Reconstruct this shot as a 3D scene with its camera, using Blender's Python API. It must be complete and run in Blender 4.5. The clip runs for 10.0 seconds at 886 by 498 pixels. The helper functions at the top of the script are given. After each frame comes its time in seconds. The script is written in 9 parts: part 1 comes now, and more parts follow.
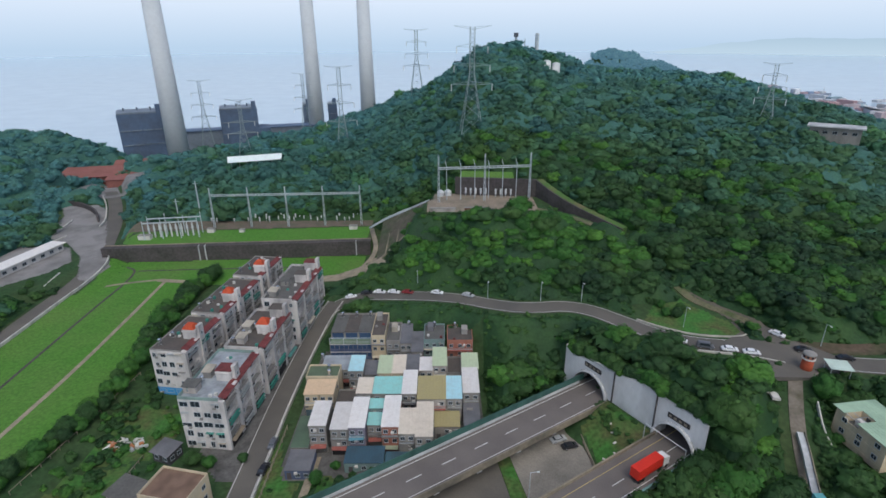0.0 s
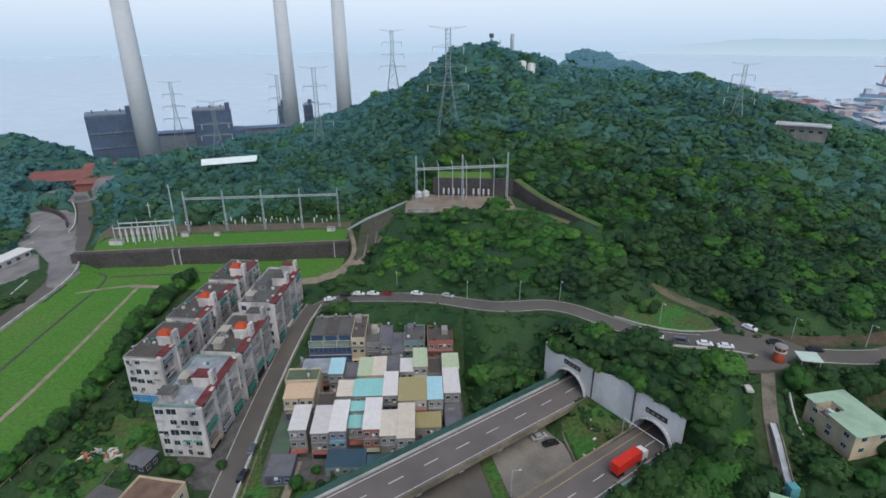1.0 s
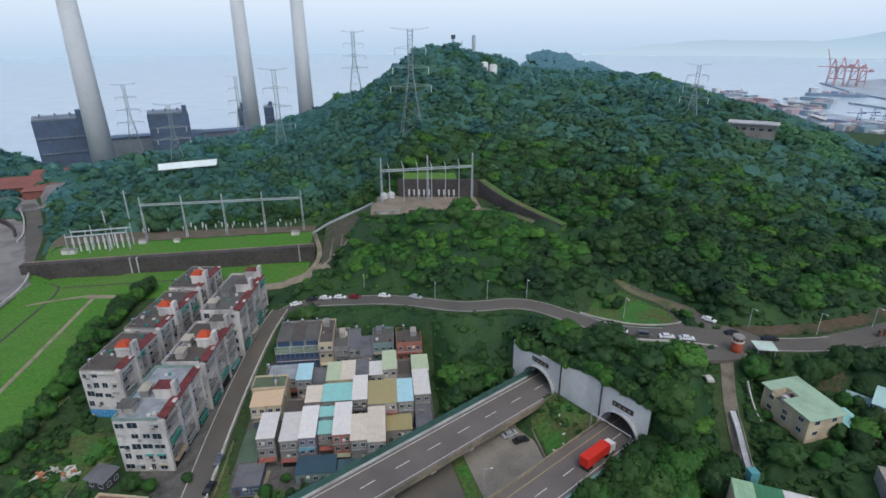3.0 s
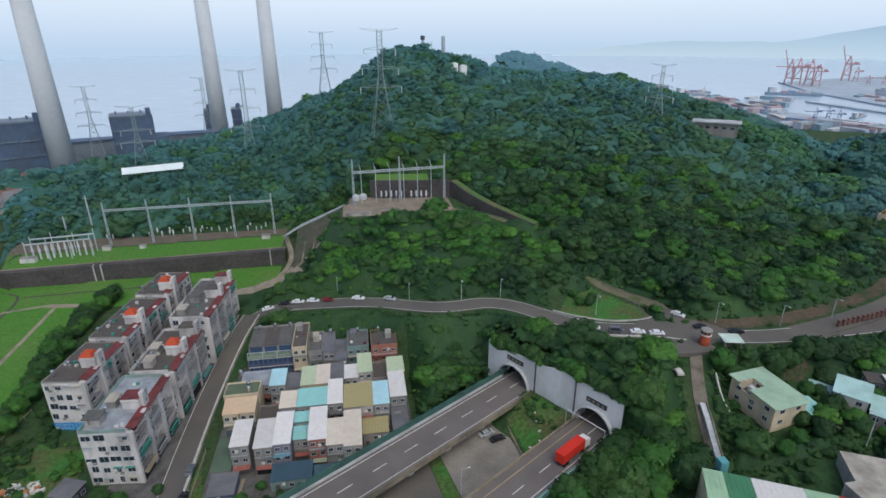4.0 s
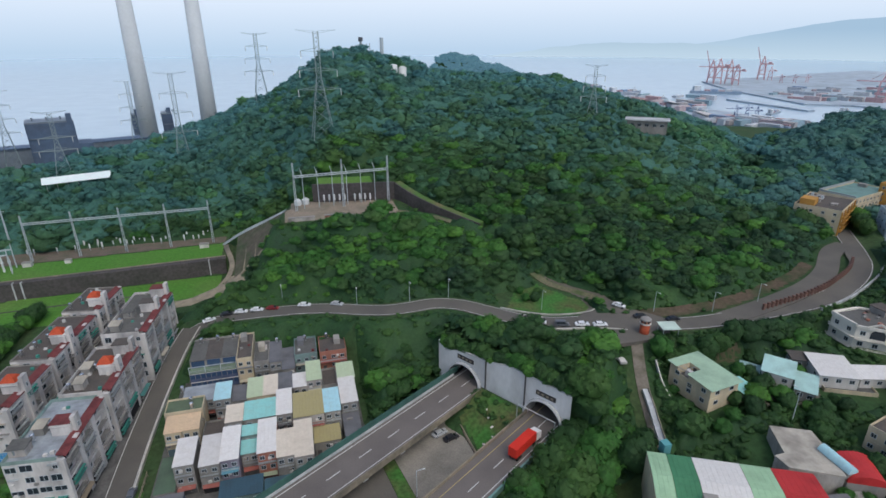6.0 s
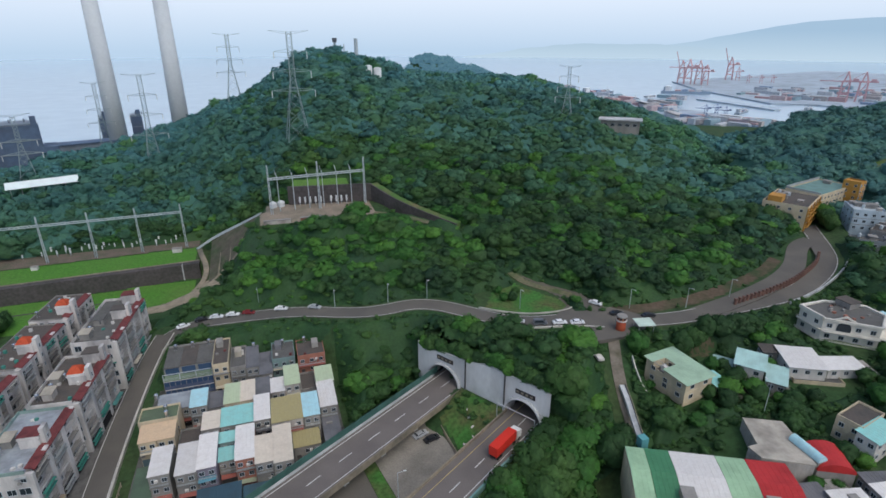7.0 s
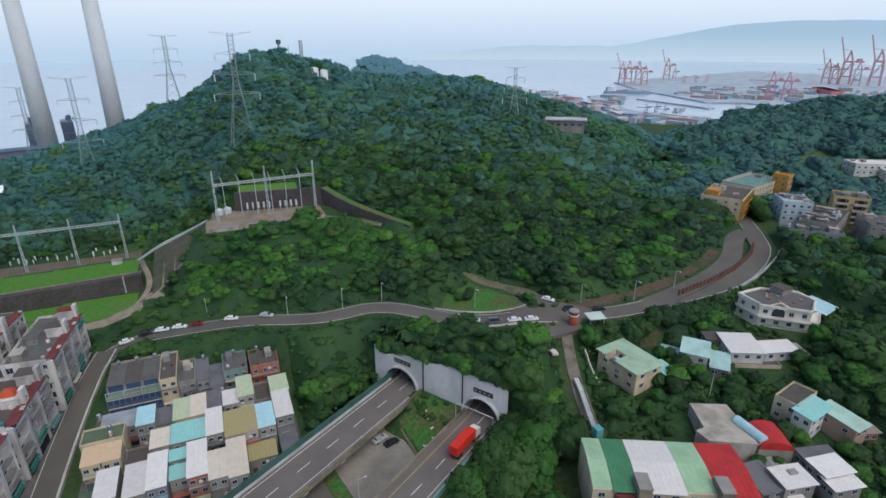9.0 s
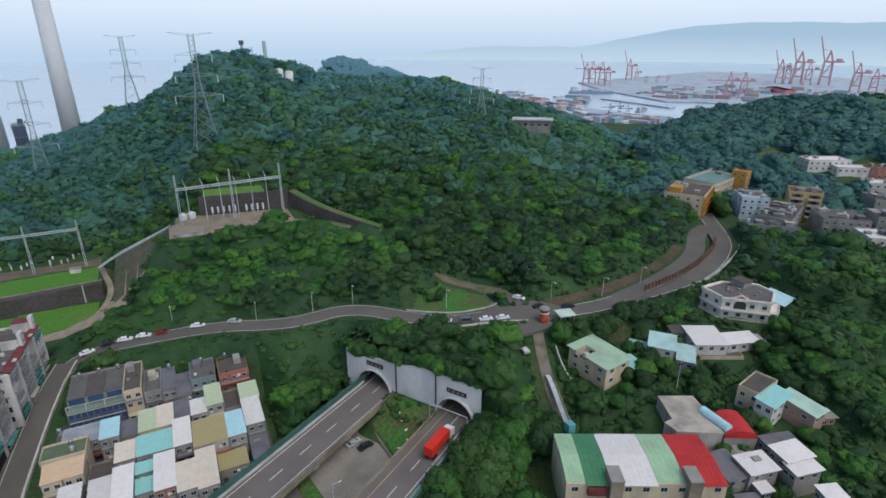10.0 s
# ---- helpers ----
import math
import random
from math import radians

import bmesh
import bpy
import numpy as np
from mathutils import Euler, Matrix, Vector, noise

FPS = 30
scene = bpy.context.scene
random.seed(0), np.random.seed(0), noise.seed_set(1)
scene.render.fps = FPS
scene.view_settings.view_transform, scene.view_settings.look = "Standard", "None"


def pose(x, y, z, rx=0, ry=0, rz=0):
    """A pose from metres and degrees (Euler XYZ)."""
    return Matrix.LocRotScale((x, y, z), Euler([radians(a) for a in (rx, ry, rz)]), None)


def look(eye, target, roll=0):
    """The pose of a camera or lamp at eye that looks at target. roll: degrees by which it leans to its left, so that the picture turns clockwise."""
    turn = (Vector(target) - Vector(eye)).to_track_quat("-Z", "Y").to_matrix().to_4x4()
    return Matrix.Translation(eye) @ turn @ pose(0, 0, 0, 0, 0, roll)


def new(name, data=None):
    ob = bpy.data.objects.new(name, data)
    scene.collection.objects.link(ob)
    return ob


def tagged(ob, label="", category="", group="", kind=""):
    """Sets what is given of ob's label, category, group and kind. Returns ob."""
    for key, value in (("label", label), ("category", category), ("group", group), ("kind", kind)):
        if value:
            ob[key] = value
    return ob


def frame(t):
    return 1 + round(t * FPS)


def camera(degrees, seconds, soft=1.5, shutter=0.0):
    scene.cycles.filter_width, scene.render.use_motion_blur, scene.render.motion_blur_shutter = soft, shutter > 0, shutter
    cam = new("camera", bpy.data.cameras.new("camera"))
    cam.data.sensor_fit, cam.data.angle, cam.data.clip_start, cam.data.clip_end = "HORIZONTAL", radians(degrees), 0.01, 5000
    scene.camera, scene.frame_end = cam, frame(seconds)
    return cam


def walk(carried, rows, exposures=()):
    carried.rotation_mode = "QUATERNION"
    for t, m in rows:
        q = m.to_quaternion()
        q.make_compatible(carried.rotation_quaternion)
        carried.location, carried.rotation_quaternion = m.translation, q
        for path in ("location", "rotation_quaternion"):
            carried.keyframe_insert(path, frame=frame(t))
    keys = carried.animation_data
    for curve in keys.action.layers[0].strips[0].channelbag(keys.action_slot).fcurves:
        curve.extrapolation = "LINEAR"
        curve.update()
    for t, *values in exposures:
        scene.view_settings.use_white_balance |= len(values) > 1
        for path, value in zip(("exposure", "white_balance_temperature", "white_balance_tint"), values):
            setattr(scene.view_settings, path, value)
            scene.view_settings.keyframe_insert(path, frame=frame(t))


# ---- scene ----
cam = camera(79.0, 10.0, soft=1.6)
EYE = 105.0
# seconds, heading, pitch, roll: the drone hovers and pans to the right
ROWS = [
    (0, 0.00, -21.97, 0.26),
    (0.5, -1.08, -21.93, 0.23),
    (1, -2.43, -21.92, 0.21),
    (1.5, -3.31, -21.91, 0.24),
    (2, -4.02, -21.88, 0.22),
    (2.5, -4.95, -21.85, 0.18),
    (4, -9.30, -21.74, 0.08),
    (4.5, -10.73, -21.71, 0.06),
    (5, -12.26, -21.69, 0.02),
    (5.5, -13.95, -21.65, 0.03),
    (7, -17.99, -21.52, -0.04),
    (7.5, -19.27, -21.48, -0.06),
    (8, -20.61, -21.44, -0.08),
    (8.5, -21.89, -21.39, -0.07),
    (9, -23.30, -21.35, -0.07),
    (9.5, -24.90, -21.29, -0.10),
    (10, -26.68, -21.26, -0.12),
]
walk(cam, [(t, pose(0, 0, EYE, 90 + pitch, 0, yaw) @ pose(0, 0, 0, 0, 0, -roll)) for t, yaw, pitch, roll in ROWS], exposures=[(0.0, 0.0, 6250, 6), (10.0, 0.0, 6250, 6)])

# ---- light: a hazy overcast day ----
world = bpy.data.worlds.new("sky")
scene.world = world
world.use_nodes = True
wn = world.node_tree
sky = wn.nodes.new("ShaderNodeTexSky")
sky.sky_type = "NISHITA"
sky.sun_disc = False
sky.sun_elevation = radians(58)
sky.sun_rotation = radians(164)
sky.air_density, sky.dust_density, sky.ozone_density = 1.0, 4.0, 1.5
wn.nodes["Background"].inputs[1].default_value = 0.150
wn.links.new(sky.outputs[0], wn.nodes["Background"].inputs[0])
sun_data = bpy.data.lights.new("sun", "SUN")
sun_data.energy, sun_data.angle, sun_data.color = 0.5, radians(45), (1.0, 0.97, 0.92)
sun = new("sun", sun_data)
sun.matrix_world = look((0, 0, 300), (-14, 50, 300 - 80))
scene.view_settings.exposure = 0.0

# ---- the lie of the land ----
def smooth(a):
    a = np.clip(a, 0.0, 1.0)
    return a * a * (3 - 2 * a)


def along(x, y, pts):
    """Distance to a polyline, and its further columns interpolated there."""
    best = np.full(np.shape(x), 1e9)
    vals = [np.zeros(np.shape(x)) for _ in pts[0][2:]]
    for a, b in zip(pts[:-1], pts[1:]):
        dx, dy = b[0] - a[0], b[1] - a[1]
        k = np.clip(((x - a[0]) * dx + (y - a[1]) * dy) / (dx * dx + dy * dy), 0, 1)
        d = np.hypot(x - a[0] - k * dx, y - a[1] - k * dy)
        near = d < best
        best = np.where(near, d, best)
        for i in range(len(vals)):
            vals[i] = np.where(near, a[2 + i] + k * (b[2 + i] - a[2 + i]), vals[i])
    return best, vals


# the highway's own axes: s along it, w to its left
UX, UY = 0.843, 0.538


def sw(x, y):
    return UX * x + UY * y, -UY * x + UX * y


def hw(s, w, z=0.0):
    return Vector((UX * s - UY * w, UY * s + UX * w, z))


# roads: x, y, z
MAIN_ROAD = [(-48, 184, 2.5), (-40, 190, 6), (-30, 189.5, 9), (-18, 185.5, 11), (3, 178.4, 14), (22, 164.5, 17), (32, 162, 18), (42, 163.5, 18),
             (51, 159.5, 18), (58, 152, 18), (68, 142.5, 18), (77, 138.5, 18), (88, 137, 18), (100, 131.8, 18), (119, 126.5, 18), (139, 125.6, 18.5),
             (164, 125.6, 19), (178, 127.4, 19.8), (192, 132.8, 20), (205, 139.4, 20), (216.4, 147.4, 20), (225.6, 157.2, 20), (234.6, 168, 20), (246, 182, 20)]
RAMP_ROAD = [(132, 126.4, 18.3), (148, 128.6, 19), (166, 132.2, 19.8), (180, 136.6, 20.4), (192, 142.6, 20.8), (200.5, 149, 21), (209, 156, 20.9), (219, 162, 20.5), (230, 165, 20)]
ACCESS_ROAD = [(101, 142, 18), (100, 150, 18), (94, 157.5, 18.2), (88, 162.5, 18.8), (84.4, 168, 19.6), (83, 178, 21.5), (78, 190, 25), (71, 203, 29), (54, 219, 32), (41, 229, 32)]
STREET = [(-50, 60, 0), (-50, 107, 0), (-50.3, 128, 0), (-49.8, 150, 0.1), (-48.9, 164, 0.6), (-47.6, 174, 1.9), (-45.9, 183, 3.5), (-43, 192, 5.4)]
DRIVE = [(97, 124.5, 17.7), (93.7, 118.4, 16), (89.6, 110.4, 14), (86.6, 103, 11.6), (84.6, 97, 9.6), (82, 89, 7), (80, 76, 4)]
SIDE_ROAD = [(-157, 90, 3), (-158, 130, 3), (-159.5, 166, 3), (-160.5, 190, 3.2), (-159.5, 212, 4), (-163, 234, 5), (-173, 258, 5), (-184, 285, 5.4), (-195, 305, 5.7), (-205, 323, 5.7), (-219, 345, 4.6),
             (-238, 372, 2), (-262, 420, -6)]
APRON = [(-180, 250, 5), (-196, 272, 5.3), (-211, 296, 5.6), (-221, 313, 5.8)]
MEDIAN = [(150, 127, 19), (165, 128.3, 19.4), (178, 131.0, 20), (190, 135.4, 20.3), (202.4, 141.8, 20.4), (210, 149.2, 20.4), (221, 160, 20.1)]
ROADS = [(RAMP_ROAD, 4.0), (ACCESS_ROAD, 1.6), (STREET, 3.3), (DRIVE, 2.6), (SIDE_ROAD, 4.2), (APRON, 10.5), (MEDIAN, 3.0), (MAIN_ROAD, 4.2)]
# ridges: x, y, crest, width of the flank
RIDGES = [
    [(-200, 332, 3, 60), (-195, 383, 10, 100), (-145, 415, 13, 120), (-94, 440, 19, 140), (-39, 478, 36, 150)],
    [(-460, 330, 50, 120), (-400, 345, 46, 100), (-345, 350, 38, 70), (-300, 340, 27, 50)],
    [(-420, 420, 32, 80), (-355, 435, 25, 70), (-330, 452, 21, 60), (-316, 462, 15, 50), (-305, 470, 8, 45), (-295, 480, -3, 40)],
    [(388, 324, 14, 60), (413, 316, 34, 90), (452, 297, 46, 130), (446, 268, 44, 160), (492, 264, 54, 170), (560, 245, 55, 190), (700, 200, 62, 220)],
]
RIDGES.append([(250, 967, 40, 20), (258, 965, 62, 40), (266, 963, 71, 55), (278, 958, 74, 75), (298, 950, 70, 120), (340, 935, 55, 150), (385, 920, 39, 150), (425, 905, 26, 150), (470, 870, 8, 120)])


# the great hill: bearing from the town, crest height, distance of crest and of foot
HILL_AZ = [-11, -8, -5.9, -4.5, -2.6, -0.3, 0.9, 2.6, 3.1, 3.5, 5.4, 7.6, 8.7, 10.3, 12, 13.9, 17.3, 22.2, 27, 31.3, 34.2, 42.6, 46.6, 50, 54]
HILL_CREST = [8, 27, 39, 47, 49, 59, 66, 75, 80, 86, 89, 89, 84, 83, 78, 72, 70, 67, 65, 60.5, 55, 37, 20, 10, 6]
HILL_TOP_R = [470, 480, 486, 490, 500, 507, 512, 518, 520, 520, 520, 520, 520, 520, 516, 512, 505, 500, 480, 450, 425, 420, 420, 400, 380]
HILL_FOOT_R = [330, 310, 297, 289, 270, 230, 200, 192, 190, 190, 190, 190, 190, 190, 188, 186, 184, 190, 200, 208, 215, 262, 300, 330, 340]


def pad(x, y, h, cx, cy, hx, hy, z, blend):
    d = np.maximum(np.abs(x - cx) - hx, np.abs(y - cy) - hy)
    k = 1 - smooth(d / blend)
    return h + (z - h) * k


def slab_slope(x):
    """Foot and top of the slab slope below the cable trough: y and height by x."""
    xs = [-35, -31.4, -24.9, -15.8, -6]
    return np.interp(x, xs, [226, 226.6, 233.6, 237.6, 243]), np.interp(x, xs, [5.5, 6, 10, 18, 29]), np.interp(x, [-36, -34, -20, -6], [267, 266.2, 261.2, 254.2]), np.interp(x, [-36, -34, -20, -6], [10.5, 12, 20.6, 28.6])


def land(x, y):
    """Height of the ground."""
    x, y = np.asarray(x, float), np.asarray(y, float)
    r = np.hypot(x, y)
    # valley floor, the slope with the villas, and the foot of the hill
    h = smooth((x - 58) / 35) * np.clip(3 + 0.0725 * (x - 85) + 0.13 * (y - 70), 2, 17)
    h = h + 2.4 * smooth((x - 95) / 10) * (1 - smooth((y - 102) / 10)) * smooth((y - 48) / 10)
    road_y = np.interp(x, [-60, -40, -18, 3, 22, 42, 58, 77, 100, 139, 183, 233, 260], [190, 190, 185, 178, 164, 163, 152, 138, 131, 126, 131, 154, 180])
    foot = np.interp(x, [-70, -48, -30, 3, 22, 42, 100, 183, 300], [2, 3, 9, 14, 17, 18, 18, 20, 22])
    reach = np.interp(x, [0, 60, 120], [24, 20, 14])
    h = h + (foot - h) * smooth((y - road_y + reach) / (reach - 4))
    field = smooth((-92 - x) / 8)
    h = h + (2 - h) * field * (1 - smooth((y - 250) / 40))
    # far lowland towards the plant and the harbour
    az = np.degrees(np.arctan2(x, y))
    start = np.interp(az, [-60, -20, 0, 20, 45, 60, 80], [390, 440, 520, 560, 430, 520, 620])
    h = h + (-38 - h) * smooth((r - start) / 140)
    coast = np.interp(az, [-60, -30, 5, 12, 24, 32, 45, 80], [760, 760, 760, 900, 1150, 1010, 1060, 1250])
    h = h - 30 * smooth((r - coast) / 60)
    for ridge in RIDGES:
        top = h
        for pair in zip(ridge[:-1], ridge[1:]):
            d, (crest, width) = along(x, y, pair)
            s = np.clip(1 - d / width, 0, 1)
            top = np.maximum(top, h + (crest - h) * np.sin(s * math.pi / 2) ** 1.1)
        h = top
    # the great hill: crest and foot by bearing
    crest = np.interp(az, HILL_AZ, HILL_CREST) - 3.5
    top_r, foot_r = np.interp(az, HILL_AZ, HILL_TOP_R), np.interp(az, HILL_AZ, HILL_FOOT_R)
    front = np.sin(np.clip((r - foot_r) / (top_r - foot_r), 0, 1) * math.pi / 2) ** 1.1
    rear = 1 - smooth((r - top_r) / 230)
    h = np.maximum(h, h + (crest - h) * np.where(r < top_r, front, rear) * smooth((az + 11) / 5))
    # mound of brush below the upper switch yard
    h = h + 8.5 * np.exp(-((x - 28) / 27) ** 2 - ((y - 209) / 11) ** 2)
    h = h + 2.2 * np.sin(x * 0.045 + 1.3) * np.sin(y * 0.038) * smooth((r - 260) / 80) * smooth((600 - r) / 80) * (x > -20)
    # levelled yards
    h = pad(x, y, h, 18, 238, 25, 14, 32, 14)
    across = y - 0.071 * (x + 101)
    h = pad(x, across, h, -101, 266.4, 65, 20, 9.3, 1.5)
    h = pad(x, across, h, -101, 232, 66, 12.4, 2, 1.5)
    h = pad(x, y, h, -190, 228, 22, 24, 5, 12)
    # mossy slab slope between the two switch yards
    foot_y, foot_z, top_y, top_z = slab_slope(x)
    v = (y - foot_y) / (top_y - foot_y)
    h = np.where((x > -36) & (x < -5) & (v > -0.05) & (v < 1.08), np.minimum(h, foot_z + np.clip(v, 0, 1) * (top_z - foot_z) - 0.5), h)
    # cutting of the highway, car park and grass bank before the tunnels
    s, w = sw(x, y)
    cut = smooth((w - 48) / 5) * smooth((103 - w) / 8) * smooth((111.0 - s) / 1.2)
    bank = 6.5 * smooth((s - 93) / 13) * smooth((w - 64) / 2) * smooth((86 - w) / 3)
    right = 5.4 * smooth((66.5 - w) / 1.5)
    low = np.maximum(bank, right) + np.clip((w - 95) * 0.9, 0, 8)
    h = h + (low - h) * cut
    over = smooth((s - 110.6) / 1.2) * smooth((w - 44) / 6) * smooth((106 - w) / 6) * smooth((134 - s) / 6)
    h = h + (np.maximum(h, 17.2) - h) * over
    for pts, half in ROADS:
        d, (z,) = along(x, y, pts)
        k = 1 - smooth((d - half - 1.2) / 7)
        k = k * (1 - cut)
        h = h + (z - 0.25 - h) * k
    return h


# ---- materials ----
def mat(name, colour, rough=0.8, metal=0.0, vary=0.25, grain=2.0, stain=0.25, stain_size=0.15, stain_colour=None, bump=0.15, per="", shift=0.0, spec=0.3, streak=1.0):
    """A surface with grain and stains at two scales, in metres. per: 'object' or 'island' adds variation from piece to piece."""
    m = bpy.data.materials.new(name)
    m.use_nodes = True
    nt = m.node_tree
    n, l = nt.nodes, nt.links
    b = n["Principled BSDF"]
    b.inputs["Roughness"].default_value = rough
    b.inputs["Metallic"].default_value = metal
    b.inputs["Specular IOR Level"].default_value = spec
    tc = n.new("ShaderNodeNewGeometry")

    def noise_at(scale, detail):
        t = n.new("ShaderNodeTexNoise")
        t.inputs["Scale"].default_value = scale
        t.inputs["Detail"].default_value = detail
        vm = n.new("ShaderNodeVectorMath")
        vm.operation = "MULTIPLY"
        vm.inputs[1].default_value = (1.0, 1.0, streak)
        l.new(tc.outputs["Position"], vm.inputs[0])
        l.new(vm.outputs[0], t.inputs["Vector"])
        return t

    fine, broad = noise_at(grain, 4), noise_at(stain_size, 5)
    mul = n.new("ShaderNodeMapRange")
    mul.inputs["From Min"].default_value, mul.inputs["From Max"].default_value = 0.25, 0.75
    mul.inputs["To Min"].default_value, mul.inputs["To Max"].default_value = 1 - vary, 1 + vary
    l.new(fine.outputs["Fac"], mul.inputs["Value"])
    base = n.new("ShaderNodeMix")
    base.data_type = "RGBA"
    dark = stain_colour or tuple(c * 0.45 for c in colour)
    base.inputs["A"].default_value, base.inputs["B"].default_value = (*colour, 1), (*dark, 1)
    ramp = n.new("ShaderNodeMapRange")
    ramp.inputs["From Min"].default_value, ramp.inputs["From Max"].default_value = 0.42, 0.72
    ramp.inputs["To Min"].default_value, ramp.inputs["To Max"].default_value = 0.0, stain * 2
    ramp.clamp = True
    l.new(broad.outputs["Fac"], ramp.inputs["Value"])
    l.new(ramp.outputs[0], base.inputs["Factor"])
    hsv = n.new("ShaderNodeHueSaturation")
    l.new(base.outputs["Result"], hsv.inputs["Color"])
    value = mul.outputs[0]
    if per:
        if per == "object":
            info = n.new("ShaderNodeObjectInfo").outputs["Random"]
        else:
            info = tc.outputs["Random Per Island"]
        k = n.new("ShaderNodeMapRange")
        k.inputs["To Min"].default_value, k.inputs["To Max"].default_value = 1 - shift, 1 + shift
        l.new(info, k.inputs["Value"])
        both = n.new("ShaderNodeMath")
        both.operation = "MULTIPLY"
        l.new(value, both.inputs[0])
        l.new(k.outputs[0], both.inputs[1])
        value = both.outputs[0]
    l.new(value, hsv.inputs["Value"])
    l.new(hsv.outputs[0], b.inputs["Base Color"])
    if bump:
        bm = n.new("ShaderNodeBump")
        bm.inputs["Strength"].default_value = bump
        bm.inputs["Distance"].default_value = 0.05
        l.new(fine.outputs["Fac"], bm.inputs["Height"])
        l.new(bm.outputs[0], b.inputs["Normal"])
    return m


def foliage(name, greens, patch=0.035, leaf=1.1):
    """Leaves: greens in broad patches and tree by tree, each clump a little different, some light passing through."""
    m = bpy.data.materials.new(name)
    m.use_nodes = True
    nt = m.node_tree
    n, l = nt.nodes, nt.links
    b = n["Principled BSDF"]
    b.inputs["Roughness"].default_value = 0.6
    b.inputs["Specular IOR Level"].default_value = 0.25
    g = n.new("ShaderNodeNewGeometry")
    own = n.new("ShaderNodeAttribute")
    own.attribute_name = "tint"

    def cloud(scale, detail, low, high, a, z):
        t = n.new("ShaderNodeTexNoise")
        t.inputs["Scale"].default_value, t.inputs["Detail"].default_value = scale, detail
        l.new(g.outputs["Position"], t.inputs["Vector"])
        k = n.new("ShaderNodeMapRange")
        k.inputs["From Min"].default_value, k.inputs["From Max"].default_value = low, high
        k.inputs["To Min"].default_value, k.inputs["To Max"].default_value = a, z
        l.new(t.outputs["Fac"], k.inputs["Value"])
        return k.outputs[0]

    def times(u, w, op="MULTIPLY"):
        q = n.new("ShaderNodeMath")
        q.operation = op
        l.new(u, q.inputs[0])
        l.new(w, q.inputs[1])
        return q.outputs[0]

    r = n.new("ShaderNodeValToRGB")
    r.color_ramp.elements[0].position, r.color_ramp.elements[1].position = 0.22, 0.86
    r.color_ramp.elements[0].color, r.color_ramp.elements[1].color = (*greens[0], 1), (*greens[2], 1)
    e = r.color_ramp.elements.new(0.52)
    e.color = (*greens[1], 1)
    tree_tint = n.new("ShaderNodeMapRange")
    tree_tint.inputs["To Max"].default_value = 0.55
    l.new(own.outputs["Fac"], tree_tint.inputs["Value"])
    l.new(times(cloud(patch, 3, 0.3, 0.7, 0.0, 0.5), tree_tint.outputs[0], "ADD"), r.inputs["Fac"])
    k = n.new("ShaderNodeMapRange")
    k.inputs["To Min"].default_value, k.inputs["To Max"].default_value = 0.82, 1.18
    l.new(g.outputs["Random Per Island"], k.inputs["Value"])
    hsv = n.new("ShaderNodeHueSaturation")
    l.new(r.outputs[0], hsv.inputs["Color"])
    l.new(times(k.outputs[0], cloud(leaf, 5, 0.3, 0.7, 0.80, 1.22)), hsv.inputs["Value"])
    l.new(hsv.outputs[0], b.inputs["Base Color"])
    rel = n.new("ShaderNodeTexNoise")
    rel.inputs["Scale"].default_value, rel.inputs["Detail"].default_value, rel.inputs["Roughness"].default_value = 1.3, 5, 0.7
    l.new(g.outputs["Position"], rel.inputs["Vector"])
    bump = n.new("ShaderNodeBump")
    bump.inputs["Strength"].default_value, bump.inputs["Distance"].default_value = 0.45, 0.6
    l.new(rel.outputs["Fac"], bump.inputs["Height"])
    l.new(bump.outputs[0], b.inputs["Normal"])
    thin = n.new("ShaderNodeBsdfTranslucent")
    l.new(hsv.outputs[0], thin.inputs["Color"])
    mix = n.new("ShaderNodeMixShader")
    mix.inputs["Fac"].default_value = 0.2
    l.new(b.outputs[0], mix.inputs[1])
    l.new(thin.outputs[0], mix.inputs[2])
    l.new(mix.outputs[0], n["Material Output"].inputs["Surface"])
    return m


def glow(name, low, high, z0, z1, strength):
    """Plain glowing backdrop of hazy sky or far hills, paler or bluer with height."""
    m = bpy.data.materials.new(name)
    m.use_nodes = True
    nt = m.node_tree
    n, l = nt.nodes, nt.links
    n.remove(n["Principled BSDF"])
    em = n.new("ShaderNodeEmission")
    g = n.new("ShaderNodeNewGeometry")
    sep = n.new("ShaderNodeSeparateXYZ")
    l.new(g.outputs["Position"], sep.inputs[0])
    k = n.new("ShaderNodeMapRange")
    k.inputs["From Min"].default_value, k.inputs["From Max"].default_value = z0, z1
    l.new(sep.outputs["Z"], k.inputs["Value"])
    mix = n.new("ShaderNodeMix")
    mix.data_type = "RGBA"
    mix.inputs["A"].default_value, mix.inputs["B"].default_value = (*low, 1), (*high, 1)
    l.new(k.outputs[0], mix.inputs["Factor"])
    l.new(mix.outputs["Result"], em.inputs["Color"])
    em.inputs["Strength"].default_value = strength
    l.new(em.outputs[0], n["Material Output"].inputs["Surface"])
    return m


def glass(name, colour=(0.03, 0.04, 0.05)):
    m = bpy.data.materials.new(name)
    m.use_nodes = True
    b = m.node_tree.nodes["Principled BSDF"]
    b.inputs["Base Color"].default_value = (*colour, 1)
    b.inputs["Roughness"].default_value = 0.08
    b.inputs["Specular IOR Level"].default_value = 0.6
    return m


